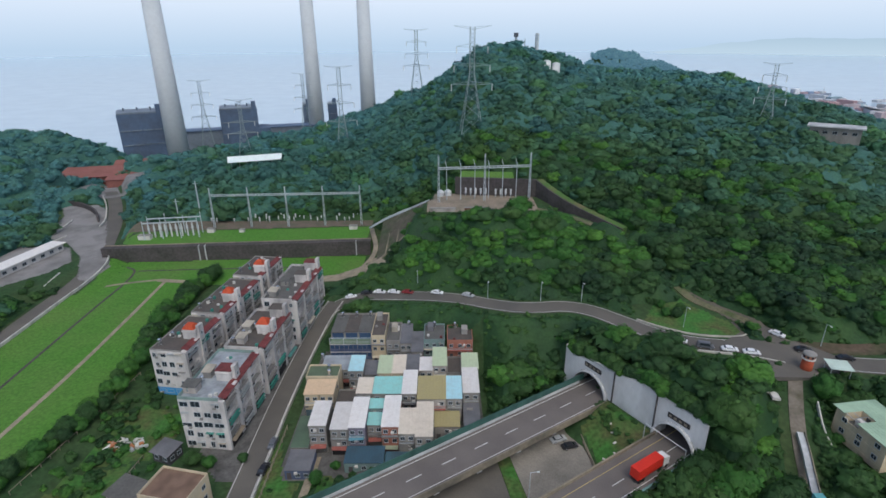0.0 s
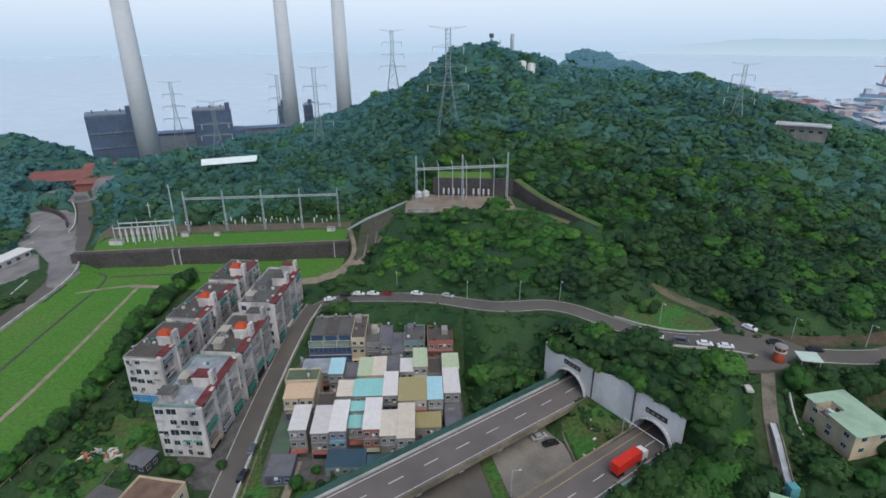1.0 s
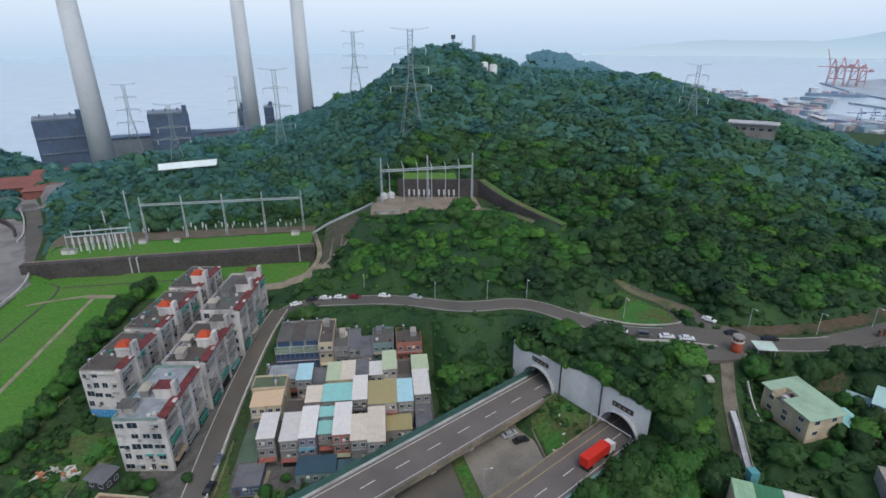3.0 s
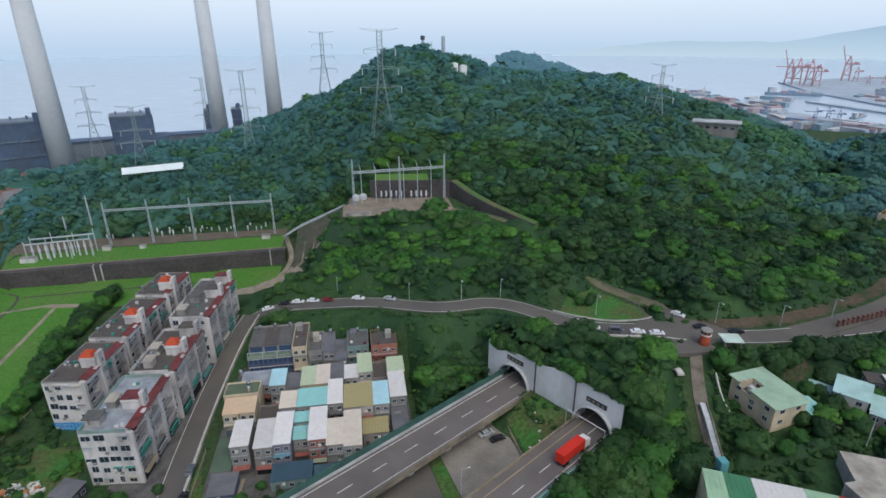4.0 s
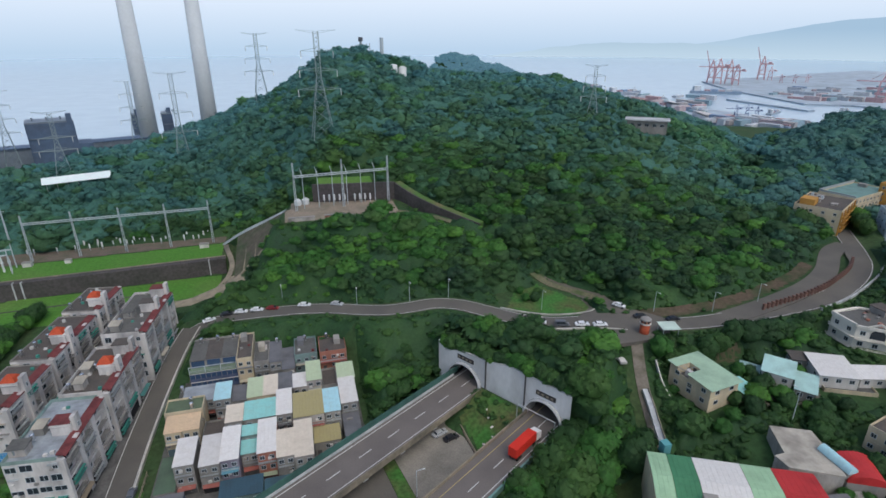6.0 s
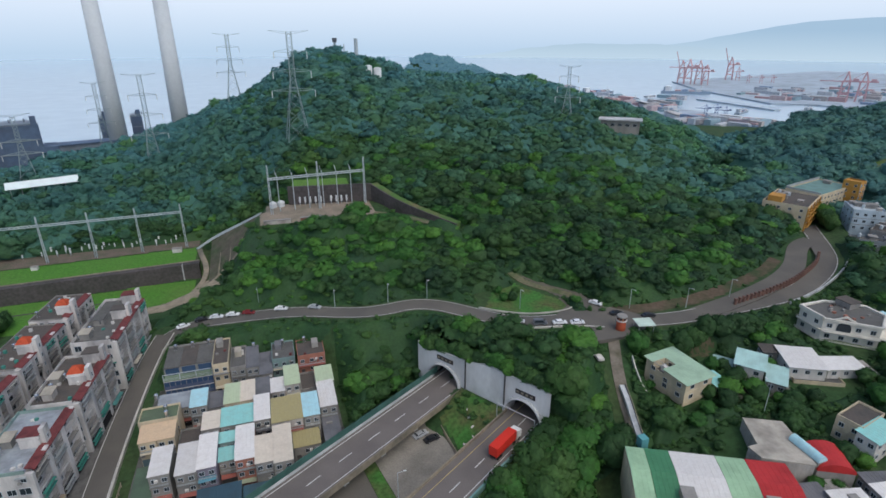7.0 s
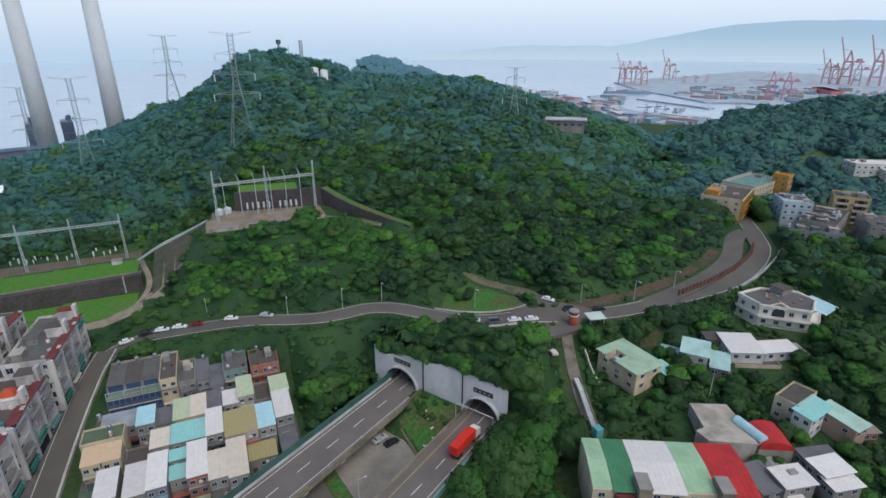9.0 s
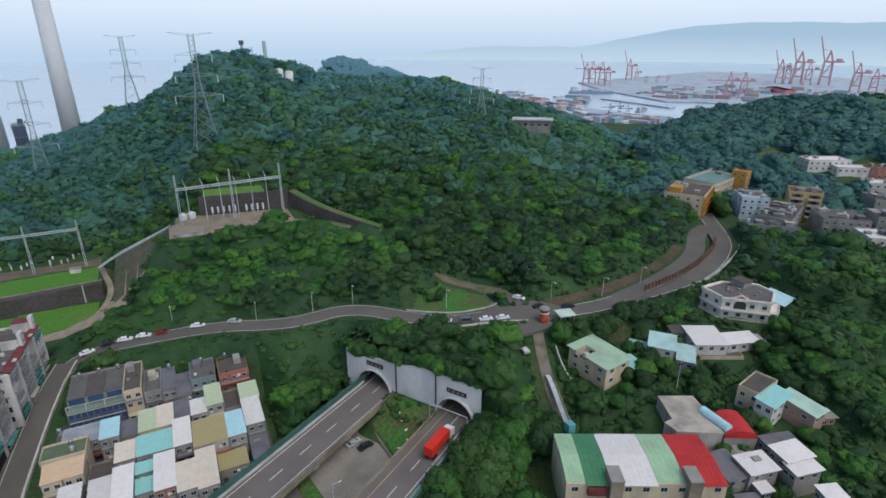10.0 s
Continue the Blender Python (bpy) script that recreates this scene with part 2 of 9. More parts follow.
LEAF = foliage("broadleaf_foliage", [(0.028, 0.070, 0.024), (0.037, 0.092, 0.026), (0.056, 0.122, 0.029)])
LEAF_DEEP = foliage("deep_green_foliage", [(0.017, 0.048, 0.022), (0.025, 0.066, 0.024), (0.040, 0.090, 0.027)])
# Haze is mixed into the middle, upper, crest and beyond greens.
LEAF_MID_HAZED = foliage("middle_slope_foliage", [(0.036, 0.098, 0.060), (0.047, 0.120, 0.064), (0.066, 0.148, 0.062)], patch=0.03)
LEAF_UPPER_HAZED = foliage("hilltop_foliage", [(0.044, 0.124, 0.112), (0.056, 0.146, 0.116), (0.072, 0.170, 0.112)], patch=0.022)
LEAF_CREST_HAZED = foliage("crest_foliage", [(0.062, 0.174, 0.184), (0.074, 0.196, 0.194), (0.090, 0.220, 0.188)], patch=0.02)
LEAF_PALE_HAZED = foliage("bright_hilltop_foliage", [(0.044, 0.134, 0.076), (0.060, 0.166, 0.078), (0.084, 0.200, 0.076)], patch=0.03)
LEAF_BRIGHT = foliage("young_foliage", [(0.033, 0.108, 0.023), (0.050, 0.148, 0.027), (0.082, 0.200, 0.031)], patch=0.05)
LEAF_BEYOND_HAZED = foliage("blue_green_foliage", [(0.052, 0.136, 0.138), (0.064, 0.160, 0.148), (0.082, 0.184, 0.140)])
LEAF_DARK = foliage("shaded_foliage", [(0.014, 0.050, 0.024), (0.024, 0.078, 0.030), (0.040, 0.105, 0.034)])


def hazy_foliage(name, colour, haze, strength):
    """Woods of the far backdrop; emission adds the haze of the air before them."""
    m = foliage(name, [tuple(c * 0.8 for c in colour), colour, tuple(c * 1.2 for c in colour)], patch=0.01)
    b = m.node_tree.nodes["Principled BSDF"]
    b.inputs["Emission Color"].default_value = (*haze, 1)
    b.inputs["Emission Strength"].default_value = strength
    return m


# headland foliage glows faintly blue in place of haze
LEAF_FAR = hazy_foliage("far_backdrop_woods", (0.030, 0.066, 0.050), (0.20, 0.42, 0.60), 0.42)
BARK = mat("bark", (0.10, 0.08, 0.06), 0.9, grain=6)
SOIL = mat("undergrowth", (0.030, 0.070, 0.024), 0.95, vary=0.4, grain=0.7, stain=0.3, stain_size=0.05, stain_colour=(0.07, 0.085, 0.035))
LAWN = mat("mown_grass", (0.072, 0.195, 0.026), 0.95, vary=0.28, grain=1.2, stain=0.3, stain_size=0.035, stain_colour=(0.12, 0.19, 0.05))
ROUGH_GRASS = mat("rough_garden_grass", (0.050, 0.150, 0.030), 0.95, vary=0.4, grain=1.0, stain=0.5, stain_size=0.12, stain_colour=(0.10, 0.085, 0.04))
LAWN_DRY = mat("dry_grass", (0.070, 0.140, 0.034), 0.95, vary=0.3, grain=1.5, stain=0.4, stain_size=0.13, stain_colour=(0.15, 0.12, 0.065))
ASPHALT = mat("worn_asphalt", (0.112, 0.104, 0.094), 0.9, vary=0.12, grain=4, stain=0.35, stain_size=0.08, stain_colour=(0.160, 0.145, 0.125))
ASPHALT_HW = mat("highway_asphalt", (0.165, 0.145, 0.135), 0.9, vary=0.1, grain=3, stain=0.25, stain_size=0.10, stain_colour=(0.095, 0.085, 0.08))
DIRT = mat("bare_earth", (0.27, 0.22, 0.17), 0.95, vary=0.25, grain=1.5, stain=0.4, stain_size=0.15, stain_colour=(0.15, 0.14, 0.10))
PATH_DIRT = mat("trodden_path", (0.32, 0.27, 0.20), 0.95, vary=0.2, grain=2, stain=0.3, stain_size=0.3)
CONCRETE = mat("weathered_concrete", (0.50, 0.515, 0.525), 0.85, vary=0.12, grain=1.2, stain=0.4, stain_size=0.14, stain_colour=(0.20, 0.20, 0.20))
CONCRETE_DARK = mat("mossy_dark_concrete", (0.085, 0.075, 0.075), 0.9, vary=0.3, grain=0.8, stain=0.4, stain_size=0.12, stain_colour=(0.05, 0.05, 0.045))
CONCRETE_TAN = mat("stained_tan_concrete", (0.27, 0.23, 0.17), 0.9, vary=0.2, grain=0.8, stain=0.5, stain_size=0.12, stain_colour=(0.12, 0.11, 0.09))
PAINT_WHITE = mat("road_paint", (0.62, 0.62, 0.60), 0.8, vary=0.15, grain=5, stain=0.2, stain_size=1.5)
PAINT_YELLOW = mat("faded_yellow_paint", (0.45, 0.36, 0.16), 0.8, vary=0.15, grain=5)
STEEL = mat("galvanised_steel", (0.42, 0.45, 0.46), 0.5, 0.4, vary=0.1, grain=3, stain=0.2)
STEEL_PALE = mat("pale_steel", (0.50, 0.55, 0.58), 0.6, 0.2, vary=0.08, grain=3, stain=0.1)
# Sea base colour is pale to carry haze and reflected sky.
SEA = mat("sea_water", (0.42, 0.54, 0.645), 0.22, vary=0.05, grain=0.02, stain=0.15, stain_size=0.0015, stain_colour=(0.42, 0.50, 0.57), bump=0.0, spec=0.5)
PANE = glass("window_glass")
PANE_BLUE = glass("blue_window_glass", (0.05, 0.09, 0.17))
RUBBER = mat("tyre_rubber", (0.02, 0.02, 0.02), 0.9)
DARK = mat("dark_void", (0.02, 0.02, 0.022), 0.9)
_paints = {}


def paint(colour, rough=0.7, dirt=0.3, metal=0.0, size=0.25):
    """Wall plaster, sheet or car paint of a colour, with streaks of dirt."""
    key = (tuple(colour), rough, dirt, metal)
    if key not in _paints:
        _paints[key] = mat("paint", colour, rough, metal, vary=0.08, grain=3, stain=dirt, stain_size=size, stain_colour=tuple(c * 0.5 + 0.02 for c in colour), bump=0.05, streak=0.35)
    return _paints[key]


# ---- mesh tools ----
class Build:
    """Gathers boxes, prisms, tubes and bars into one mesh."""

    def __init__(self):
        self.v, self.f = [], []

    def add(self, verts, faces):
        o = len(self.v)
        self.v += [tuple(p) for p in verts]
        self.f += [tuple(i + o for i in f) for f in faces]
        return self

    def box(self, x0, x1, y0, y1, z0, z1):
        p = [(x, y, z) for z in (z0, z1) for y in (y0, y1) for x in (x0, x1)]
        return self.add(p, [(0, 2, 3, 1), (4, 5, 7, 6), (0, 1, 5, 4), (2, 6, 7, 3), (0, 4, 6, 2), (1, 3, 7, 5)])

    def prism(self, poly, z0, z1):
        n = len(poly)
        z0 = [z0] * n if isinstance(z0, (int, float)) else z0
        z1 = [z1] * n if isinstance(z1, (int, float)) else z1
        p = [(x, y, z) for (x, y), z in zip(poly, z0)] + [(x, y, z) for (x, y), z in zip(poly, z1)]
        return self.add(p, [tuple(range(n))[::-1], tuple(range(n, 2 * n))] + [(i, (i + 1) % n, n + (i + 1) % n, n + i) for i in range(n)])

    def tube(self, cx, cy, z0, z1, r0, r1=None, n=12, cap=True):
        r1 = r0 if r1 is None else r1
        p = [(cx + r * math.cos(2 * math.pi * i / n), cy + r * math.sin(2 * math.pi * i / n), z) for r, z in ((r0, z0), (r1, z1)) for i in range(n)]
        f = [(i, (i + 1) % n, n + (i + 1) % n, n + i) for i in range(n)]
        if cap:
            f += [tuple(range(n))[::-1], tuple(range(n, 2 * n))]
        return self.add(p, f)

    def bar(self, a, b, t=0.1, t2=None):
        """A square bar from a to b."""
        a, b = Vector(a), Vector(b)
        t2 = t if t2 is None else t2
        d = (b - a).normalized()
        side = d.cross(Vector((0, 0, 1)))
        side = side.normalized() if side.length > 1e-4 else Vector((1, 0, 0))
        up = side.cross(d)
        p = []
        for c, k in ((a, t), (b, t2)):
            for i, j in ((-1, -1), (1, -1), (1, 1), (-1, 1)):
                p.append(c + side * (i * k / 2) + up * (j * k / 2))
        return self.add(p, [(3, 2, 1, 0), (4, 5, 6, 7), (0, 1, 5, 4), (1, 2, 6, 5), (2, 3, 7, 6), (3, 0, 4, 7)])

    def turn(self, deg, about=(0, 0), first=0):
        c, s = math.cos(radians(deg)), math.sin(radians(deg))
        for i in range(first, len(self.v)):
            x, y, z = self.v[i]
            x, y = x - about[0], y - about[1]
            self.v[i] = (about[0] + c * x - s * y, about[1] + s * x + c * y, z)
        return self

    def mesh(self, name, material, smooth_faces=False):
        me = bpy.data.meshes.new(name)
        me.from_pydata(self.v, [], self.f)
        me.materials.append(material)
        if smooth_faces:
            me.polygons.foreach_set("use_smooth", [True] * len(me.polygons))
        me.update()
        return me


def part(name, build, material, parent=None, label="", shade_smooth=False):
    """Links a gathered mesh (or a shared one) as one object under a thing."""
    me = build if isinstance(build, bpy.types.Mesh) else build.mesh(name, material, shade_smooth)
    ob = new(name, me)
    if parent is not None:
        ob.parent = parent
    if label:
        ob["label"] = label
    return ob


def thing(name, x, y, z, rot, label, category, group="", kind=""):
    ob = new(name)
    ob.empty_display_size = 0.2
    ob.matrix_basis = pose(x, y, z, 0, 0, rot)
    return tagged(ob, label, category, group, kind)


def ground_at(x, y):
    return float(land(x, y))


def big_mesh(name, verts, faces, material, smooth_faces=True):
    """A large mesh from arrays."""
    me = bpy.data.meshes.new(name)
    me.from_pydata([], [], [])
    verts, faces = np.asarray(verts, np.float32), np.asarray(faces, np.int32)
    k = faces.shape[1]
    me.vertices.add(len(verts))
    me.vertices.foreach_set("co", verts.ravel())
    me.loops.add(faces.size)
    me.loops.foreach_set("vertex_index", faces.ravel())
    me.polygons.add(len(faces))
    me.polygons.foreach_set("loop_start", np.arange(0, faces.size, k, dtype=np.int32))
    if smooth_faces:
        me.polygons.foreach_set("use_smooth", np.ones(len(faces), bool))
    me.materials.append(material)
    me.update(calc_edges=True)
    me.validate()
    return me


def sample(pts, step):
    """Points along a smoothed polyline with the way and its left normal."""
    p = np.array([q[:3] for q in pts], float)
    for _ in range(2):
        q = [p[0]]
        for a, b in zip(p[:-1], p[1:]):
            q += [a * 0.75 + b * 0.25, a * 0.25 + b * 0.75]
        p = np.array(q + [p[-1]])
    d = np.r_[0, np.cumsum(np.hypot(*np.diff(p[:, :2], axis=0).T))]
    t = np.arange(0, d[-1] + 1e-6, step)
    c = np.stack([np.interp(t, d, p[:, i]) for i in range(3)], 1)
    way = np.gradient(c[:, :2], axis=0)
    way /= np.maximum(np.hypot(way[:, 0], way[:, 1]), 1e-9)[:, None]
    return c, np.stack([-way[:, 1], way[:, 0]], 1), t


def ribbon(pts, left, right, z0, z1, step=2.0, dash=None):
    """A band along a polyline between two offsets (left positive), with thickness."""
    c, nrm, t = sample(pts, step)
    b = Build()
    n = len(c)
    rows = []
    for i in range(n):
        l, r = c[i, :2] + nrm[i] * left, c[i, :2] + nrm[i] * right
        rows.append([(l[0], l[1], c[i, 2] + z1), (r[0], r[1], c[i, 2] + z1), (r[0], r[1], c[i, 2] + z0), (l[0], l[1], c[i, 2] + z0)])
    if not dash:
        b.v = [q for row in rows for q in row]
        b.f = [(4 * i + j, 4 * i + 4 + j, 4 * i + 4 + (j + 1) % 4, 4 * i + (j + 1) % 4) for i in range(n - 1) for j in range(4)]
        b.f += [(0, 1, 2, 3), (4 * n - 1, 4 * n - 2, 4 * n - 3, 4 * n - 4)]
        return b
    for i in range(n - 1):
        if dash and (t[i] % dash[0]) >= dash[1]:
            continue
        a, d = rows[i], rows[i + 1]
        b.add(a + d, [(0, 4, 5, 1), (1, 5, 6, 2), (2, 6, 7, 3), (3, 7, 4, 0), (0, 1, 2, 3), (7, 6, 5, 4)])
    return b


# ---- ground, sea, sky ----
def make_ground():
    az = np.radians(np.r_[np.arange(-180, -54, 6.0), np.arange(-54, 84, 0.45), np.arange(84, 180, 6.0)])
    r = np.r_[[0.0, 20, 40, 55], 65 * 1.0115 ** np.arange(0, 262)]
    A, R = np.meshgrid(az, r, indexing="ij")
    X, Y = R * np.sin(A), R * np.cos(A)
    Z = land(X, Y)
    na, nr = A.shape
    idx = np.arange(na * nr).reshape(na, nr)
    nxt = np.roll(idx, -1, axis=0)
    F = np.stack([idx[:, :-1], nxt[:, :-1], nxt[:, 1:], idx[:, 1:]], -1).reshape(-1, 4)[:, ::-1]
    V = np.stack([X, Y, Z], -1).reshape(-1, 3)
    mid = V[F].mean(1)
    s, w = sw(mid[:, 0], mid[:, 1])
    bore = (s > 107.0) & (s < 113.6) & (((w > 54) & (w < 66.5)) | ((w > 82.5) & (w < 94.8)))
    ob = new("ground", big_mesh("ground", V, F[~bore], SOIL))
    tagged(ob, "undergrowth and soil on the hillsides and valley floor", "ground", kind="structure")


make_ground()
b = Build()
n = 64
b.add([(0, 0, -45)] + [(4900 * math.sin(2 * math.pi * i / n), 4900 * math.cos(2 * math.pi * i / n), -45) for i in range(n)], [(0, 1 + (i + 1) % n, 1 + i) for i in range(n)])
tagged(part("water", b, SEA), "calm pale grey-blue sea and harbour under haze", "sea", kind="structure")
b = Build()
b.tube(0, 0, -60, 900, 4850, 4850, 96, cap=False)
HAZE = glow("hazy_sky", (0.53, 0.66, 0.83), (0.80, 0.86, 0.99), 0, 420, 1.0)
tagged(part("backdrop", b, HAZE, None, "", True), "pale hazy overcast sky above the horizon", "sky", kind="structure")


def far_hills(a0, a1, dist, heights, colour, label):
    """A far range of hills as a silhouette of distance, heights by even steps of azimuth."""
    b = Build()
    n = 90
    hs = []
    for i in range(n + 1):
        k = i / n
        hgt = float(np.interp(k * (len(heights) - 1), range(len(heights)), heights))
        hgt += 9 * noise.noise(Vector((k * 14, dist, 0))) + 4 * noise.noise(Vector((k * 45, dist, 3)))
        hs.append(max(hgt, -44))
    for i in range(n):
        q = []
        for j in (i, i + 1):
            a = radians(a0 + (a1 - a0) * j / n)
            q += [(dist * math.sin(a), dist * math.cos(a), -46), ((dist + 60) * math.sin(a), (dist + 60) * math.cos(a), hs[j])]
        b.add(q, [(0, 2, 3, 1)])
    # haze is put into the hills' emission colour, palest at the foot
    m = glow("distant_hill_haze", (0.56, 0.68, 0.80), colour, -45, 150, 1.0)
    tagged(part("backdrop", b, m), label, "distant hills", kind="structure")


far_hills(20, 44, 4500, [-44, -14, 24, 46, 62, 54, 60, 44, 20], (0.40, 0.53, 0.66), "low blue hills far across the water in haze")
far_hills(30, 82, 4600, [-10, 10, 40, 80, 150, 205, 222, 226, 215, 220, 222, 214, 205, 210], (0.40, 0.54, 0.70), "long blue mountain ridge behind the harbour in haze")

# ---- roads ----
def road(pts, half, label, name="road", kerb=True, material=None, line=True):
    tagged(part(name, ribbon(pts, half, -half, -0.6, 0.0), material or ASPHALT), label, "road", kind="structure")
    if line:
        for off in (half - 0.35, -half + 0.35):
            tagged(part("edge_line", ribbon(pts, off + 0.09, off - 0.09, -0.02, 0.02), PAINT_WHITE), "worn white edge line on asphalt", "road marking", kind="structure")


road(MAIN_ROAD, 3.9, "grey asphalt road winding along the foot of the hill")
road(RAMP_ROAD, 3.8, "narrow asphalt ramp climbing round the hill", line=False)
road(ACCESS_ROAD, 1.7, "weathered track climbing to the switch yard", material=mat("overgrown_track", (0.15, 0.14, 0.085), 0.95, vary=0.3, grain=1.2, stain=0.5, stain_size=0.2, stain_colour=(0.06, 0.10, 0.03)), line=False)
road(STREET, 3.2, "asphalt street between the apartment blocks and the terraced houses")
road(DRIVE, 1.7, "worn brown lane running down to the houses", material=mat("worn_brown_concrete", (0.19, 0.165, 0.135), 0.95, vary=0.2, grain=1.2, stain=0.5, stain_size=0.25, stain_colour=(0.10, 0.095, 0.06)), line=False)
road(SIDE_ROAD, 3.8, "wide asphalt road curving to the power plant", line=False)
# parapets of the bends
PARAPET = paint((0.55, 0.53, 0.48), 0.85, 0.4)
tagged(part("kerb", ribbon(MAIN_ROAD[10:14], -4.1, -4.5, -0.4, 0.25), PARAPET), "pale concrete kerb on the outer road edge", "kerb", kind="structure")
tagged(part("kerb", ribbon([(63, 153.6, 18), (68.5, 148.8, 18), (77, 144.0, 18), (86, 142.6, 18), (93, 142.9, 18), (95, 145.5, 18)], 0.15, -0.15, -0.4, 0.3), PARAPET), "pale kerb round the grass island", "kerb", kind="structure")

# ---- woods ----
def ico(sub):
    bm = bmesh.new()
    bmesh.ops.create_icosphere(bm, subdivisions=sub, radius=1.0)
    v = np.array([q.co[:] for q in bm.verts])
    f = np.array([[q.index for q in p.verts] for p in bm.faces])
    bm.free()
    return v, f


ICO1, ICO2 = ico(1), ico(2)


def crown_arrays(seed, lumps, leaves, leaf=0.2, folded=False):
    """A crown of radius about 1 on z 0 to 1.3: a low dome with domed boughs on it, wrapped in leaf clumps. Gives vertices, faces and soft normals."""
    g = np.random.RandomState(seed)
    vs, fs, ns, o = [], [], [], 0
    wide = 0.88 + 0.24 * g.rand()
    dome = np.array([0.84 * wide, 0.84 / wide, 0.72])
    base = np.array([0.0, 0.0, 0.40])
    v, f = ICO2 if lumps > 9 else ICO1
    out = v / np.linalg.norm(v, axis=1)[:, None]
    vs.append(base + v * dome * (0.86 + 0.16 * g.rand(len(v), 1)))
    fs.append(f)
    ns.append(out + [0, 0, 0.25])
    o += len(v)
    centres = []
    for i in range(lumps):
        a = 2.39996 * i + g.uniform(-0.35, 0.35)
        up = 1 - 0.82 * (i + 0.5) / lumps + g.uniform(-0.1, 0.1)
        q = math.sqrt(max(0.0, 1 - up * up))
        way = np.array([math.cos(a) * q, math.sin(a) * q, up])
        c = base + way * dome * g.uniform(0.72, 0.98)
        r = g.uniform(0.28, 0.50) if lumps > 4 else g.uniform(0.40, 0.55)
        centres.append((*c, r))
        v, f = ICO1
        vs.append(c + v * r * np.array([1.0, 1.0, 0.78]) * (0.84 + 0.24 * g.rand(len(v), 1)))
        fs.append(f + o)
        ns.append(v * 0.7 + way * 0.45 + [0, 0, 0.2])
        o += len(v)
    c = np.array(centres)[g.randint(0, len(centres), leaves)]
    d = g.normal(size=(leaves, 3))
    d[:, 2] = np.abs(d[:, 2]) * 1.1 - 0.3
    d /= np.linalg.norm(d, axis=1)[:, None]
    p = c[:, :3] + d * (c[:, 3:4] * np.array([1, 1, 0.8])) * (0.9 + 0.5 * g.rand(leaves, 1) ** 2)
    n = d * 0.8 + [0, 0, 0.45] + 0.45 * g.normal(size=(leaves, 3))
    n /= np.linalg.norm(n, axis=1)[:, None]
    a = np.cross(n, g.normal(size=(leaves, 3)))
    a /= np.linalg.norm(a, axis=1)[:, None]
    b2 = np.cross(n, a)
    s = leaf * (0.5 + 0.9 * g.rand(leaves, 1))
    soft = d * 0.55 + (p - base) / dome * 0.4 + n * 0.35 + [0, 0, 0.15]
    if folded:
        tip = np.stack([p - a * s, p - b2 * s * 0.8 - n * s * 0.25, p + a * s, p + b2 * s * 0.8 - n * s * 0.25], 1).reshape(-1, 3)
        q0 = o + 4 * np.arange(leaves)[:, None]
        fs.append(np.concatenate([q0 + [0, 1, 2], q0 + [0, 2, 3]]))
    else:
        tip = np.stack([p - a * s, p + (a * 0.5 - b2 * 0.9) * s * 1.15, p + (a * 0.5 + b2 * 0.9) * s * 1.15], 1).reshape(-1, 3)
        fs.append(o + 3 * np.arange(leaves)[:, None] + [0, 1, 2])
    vs.append(tip)
    ns.append(np.repeat(soft, 4 if folded else 3, axis=0))
    ns = np.concatenate(ns)
    return np.concatenate(vs), np.concatenate(fs), ns / np.linalg.norm(ns, axis=1)[:, None]


def leafy_mesh(name, verts, faces, normals, tint, material):
    """A mesh of foliage with soft normals and a tint for each tree."""
    me = big_mesh(name, verts, faces, material)
    at = me.attributes.new("tint", "FLOAT", "POINT")
    at.data.foreach_set("value", np.asarray(tint, np.float32))
    me.normals_split_custom_set_from_vertices(np.asarray(normals, np.float32))
    return me


# places without trees: x0, x1, y0, y1
# town and gardens
CLEAR = [(-62, 13, 60, 160), (-62, -10, 60, 167), (-95, -50, 90, 212), (-165, -92, 60, 250), (200, 236, 284, 316), (-168, -36, 205, 279), (-9, 46, 223, 254), (-215, -165, 195, 255), (97, 112, 92, 113)]
# houses on the slope
CLEAR += [(109, 118, 92, 103), (120, 138, 86, 109), (132, 163, 84, 104), (156, 194, 90, 121), (126, 149, 54, 80), (99, 124, 60, 86), (62, 108, 50, 87), (100, 132, 38, 66), (233, 260, 176, 208), (254, 298, 188, 214), (236, 304, 138, 176)]
# buildings beyond the bend and yards
CLEAR += [(262, 300, 104, 150), (64, 93, 142, 164), (306, 330, 106, 142), (326, 365, 106, 152), (342, 384, 166, 204), (352, 400, 150, 186), (84, 108, 116, 126), (119, 129, 112, 118)]


# bare banks: the wall beside the track, the slab slope
TRACK_WALL = [(44.2, 247.2, 40.2), (50, 234.5, 37.4), (57, 224.5, 34.8), (66, 215.5, 32.0), (74, 207, 29.8)]
CLEAR += [(274, 298, 262, 290), (188, 196, 316, 326), (13, 20, 306, 316), (72, 91, 418, 432), (340, 372, 216, 231), (-60, -26, 211, 234), (-150, -116, 371, 387), (-262, -206, 338, 398), (-42, -28, 216, 268), (-30, -18, 230, 268), (-20, -4, 237, 266), (6, 36, 250, 266)]

# bare foot of the hill beside the road
BANK = [(106, 137.5, 19), (120, 134.8, 19), (134, 134.8, 19), (150, 137, 19), (166, 140.6, 20), (180, 145, 20), (192, 151, 21)]


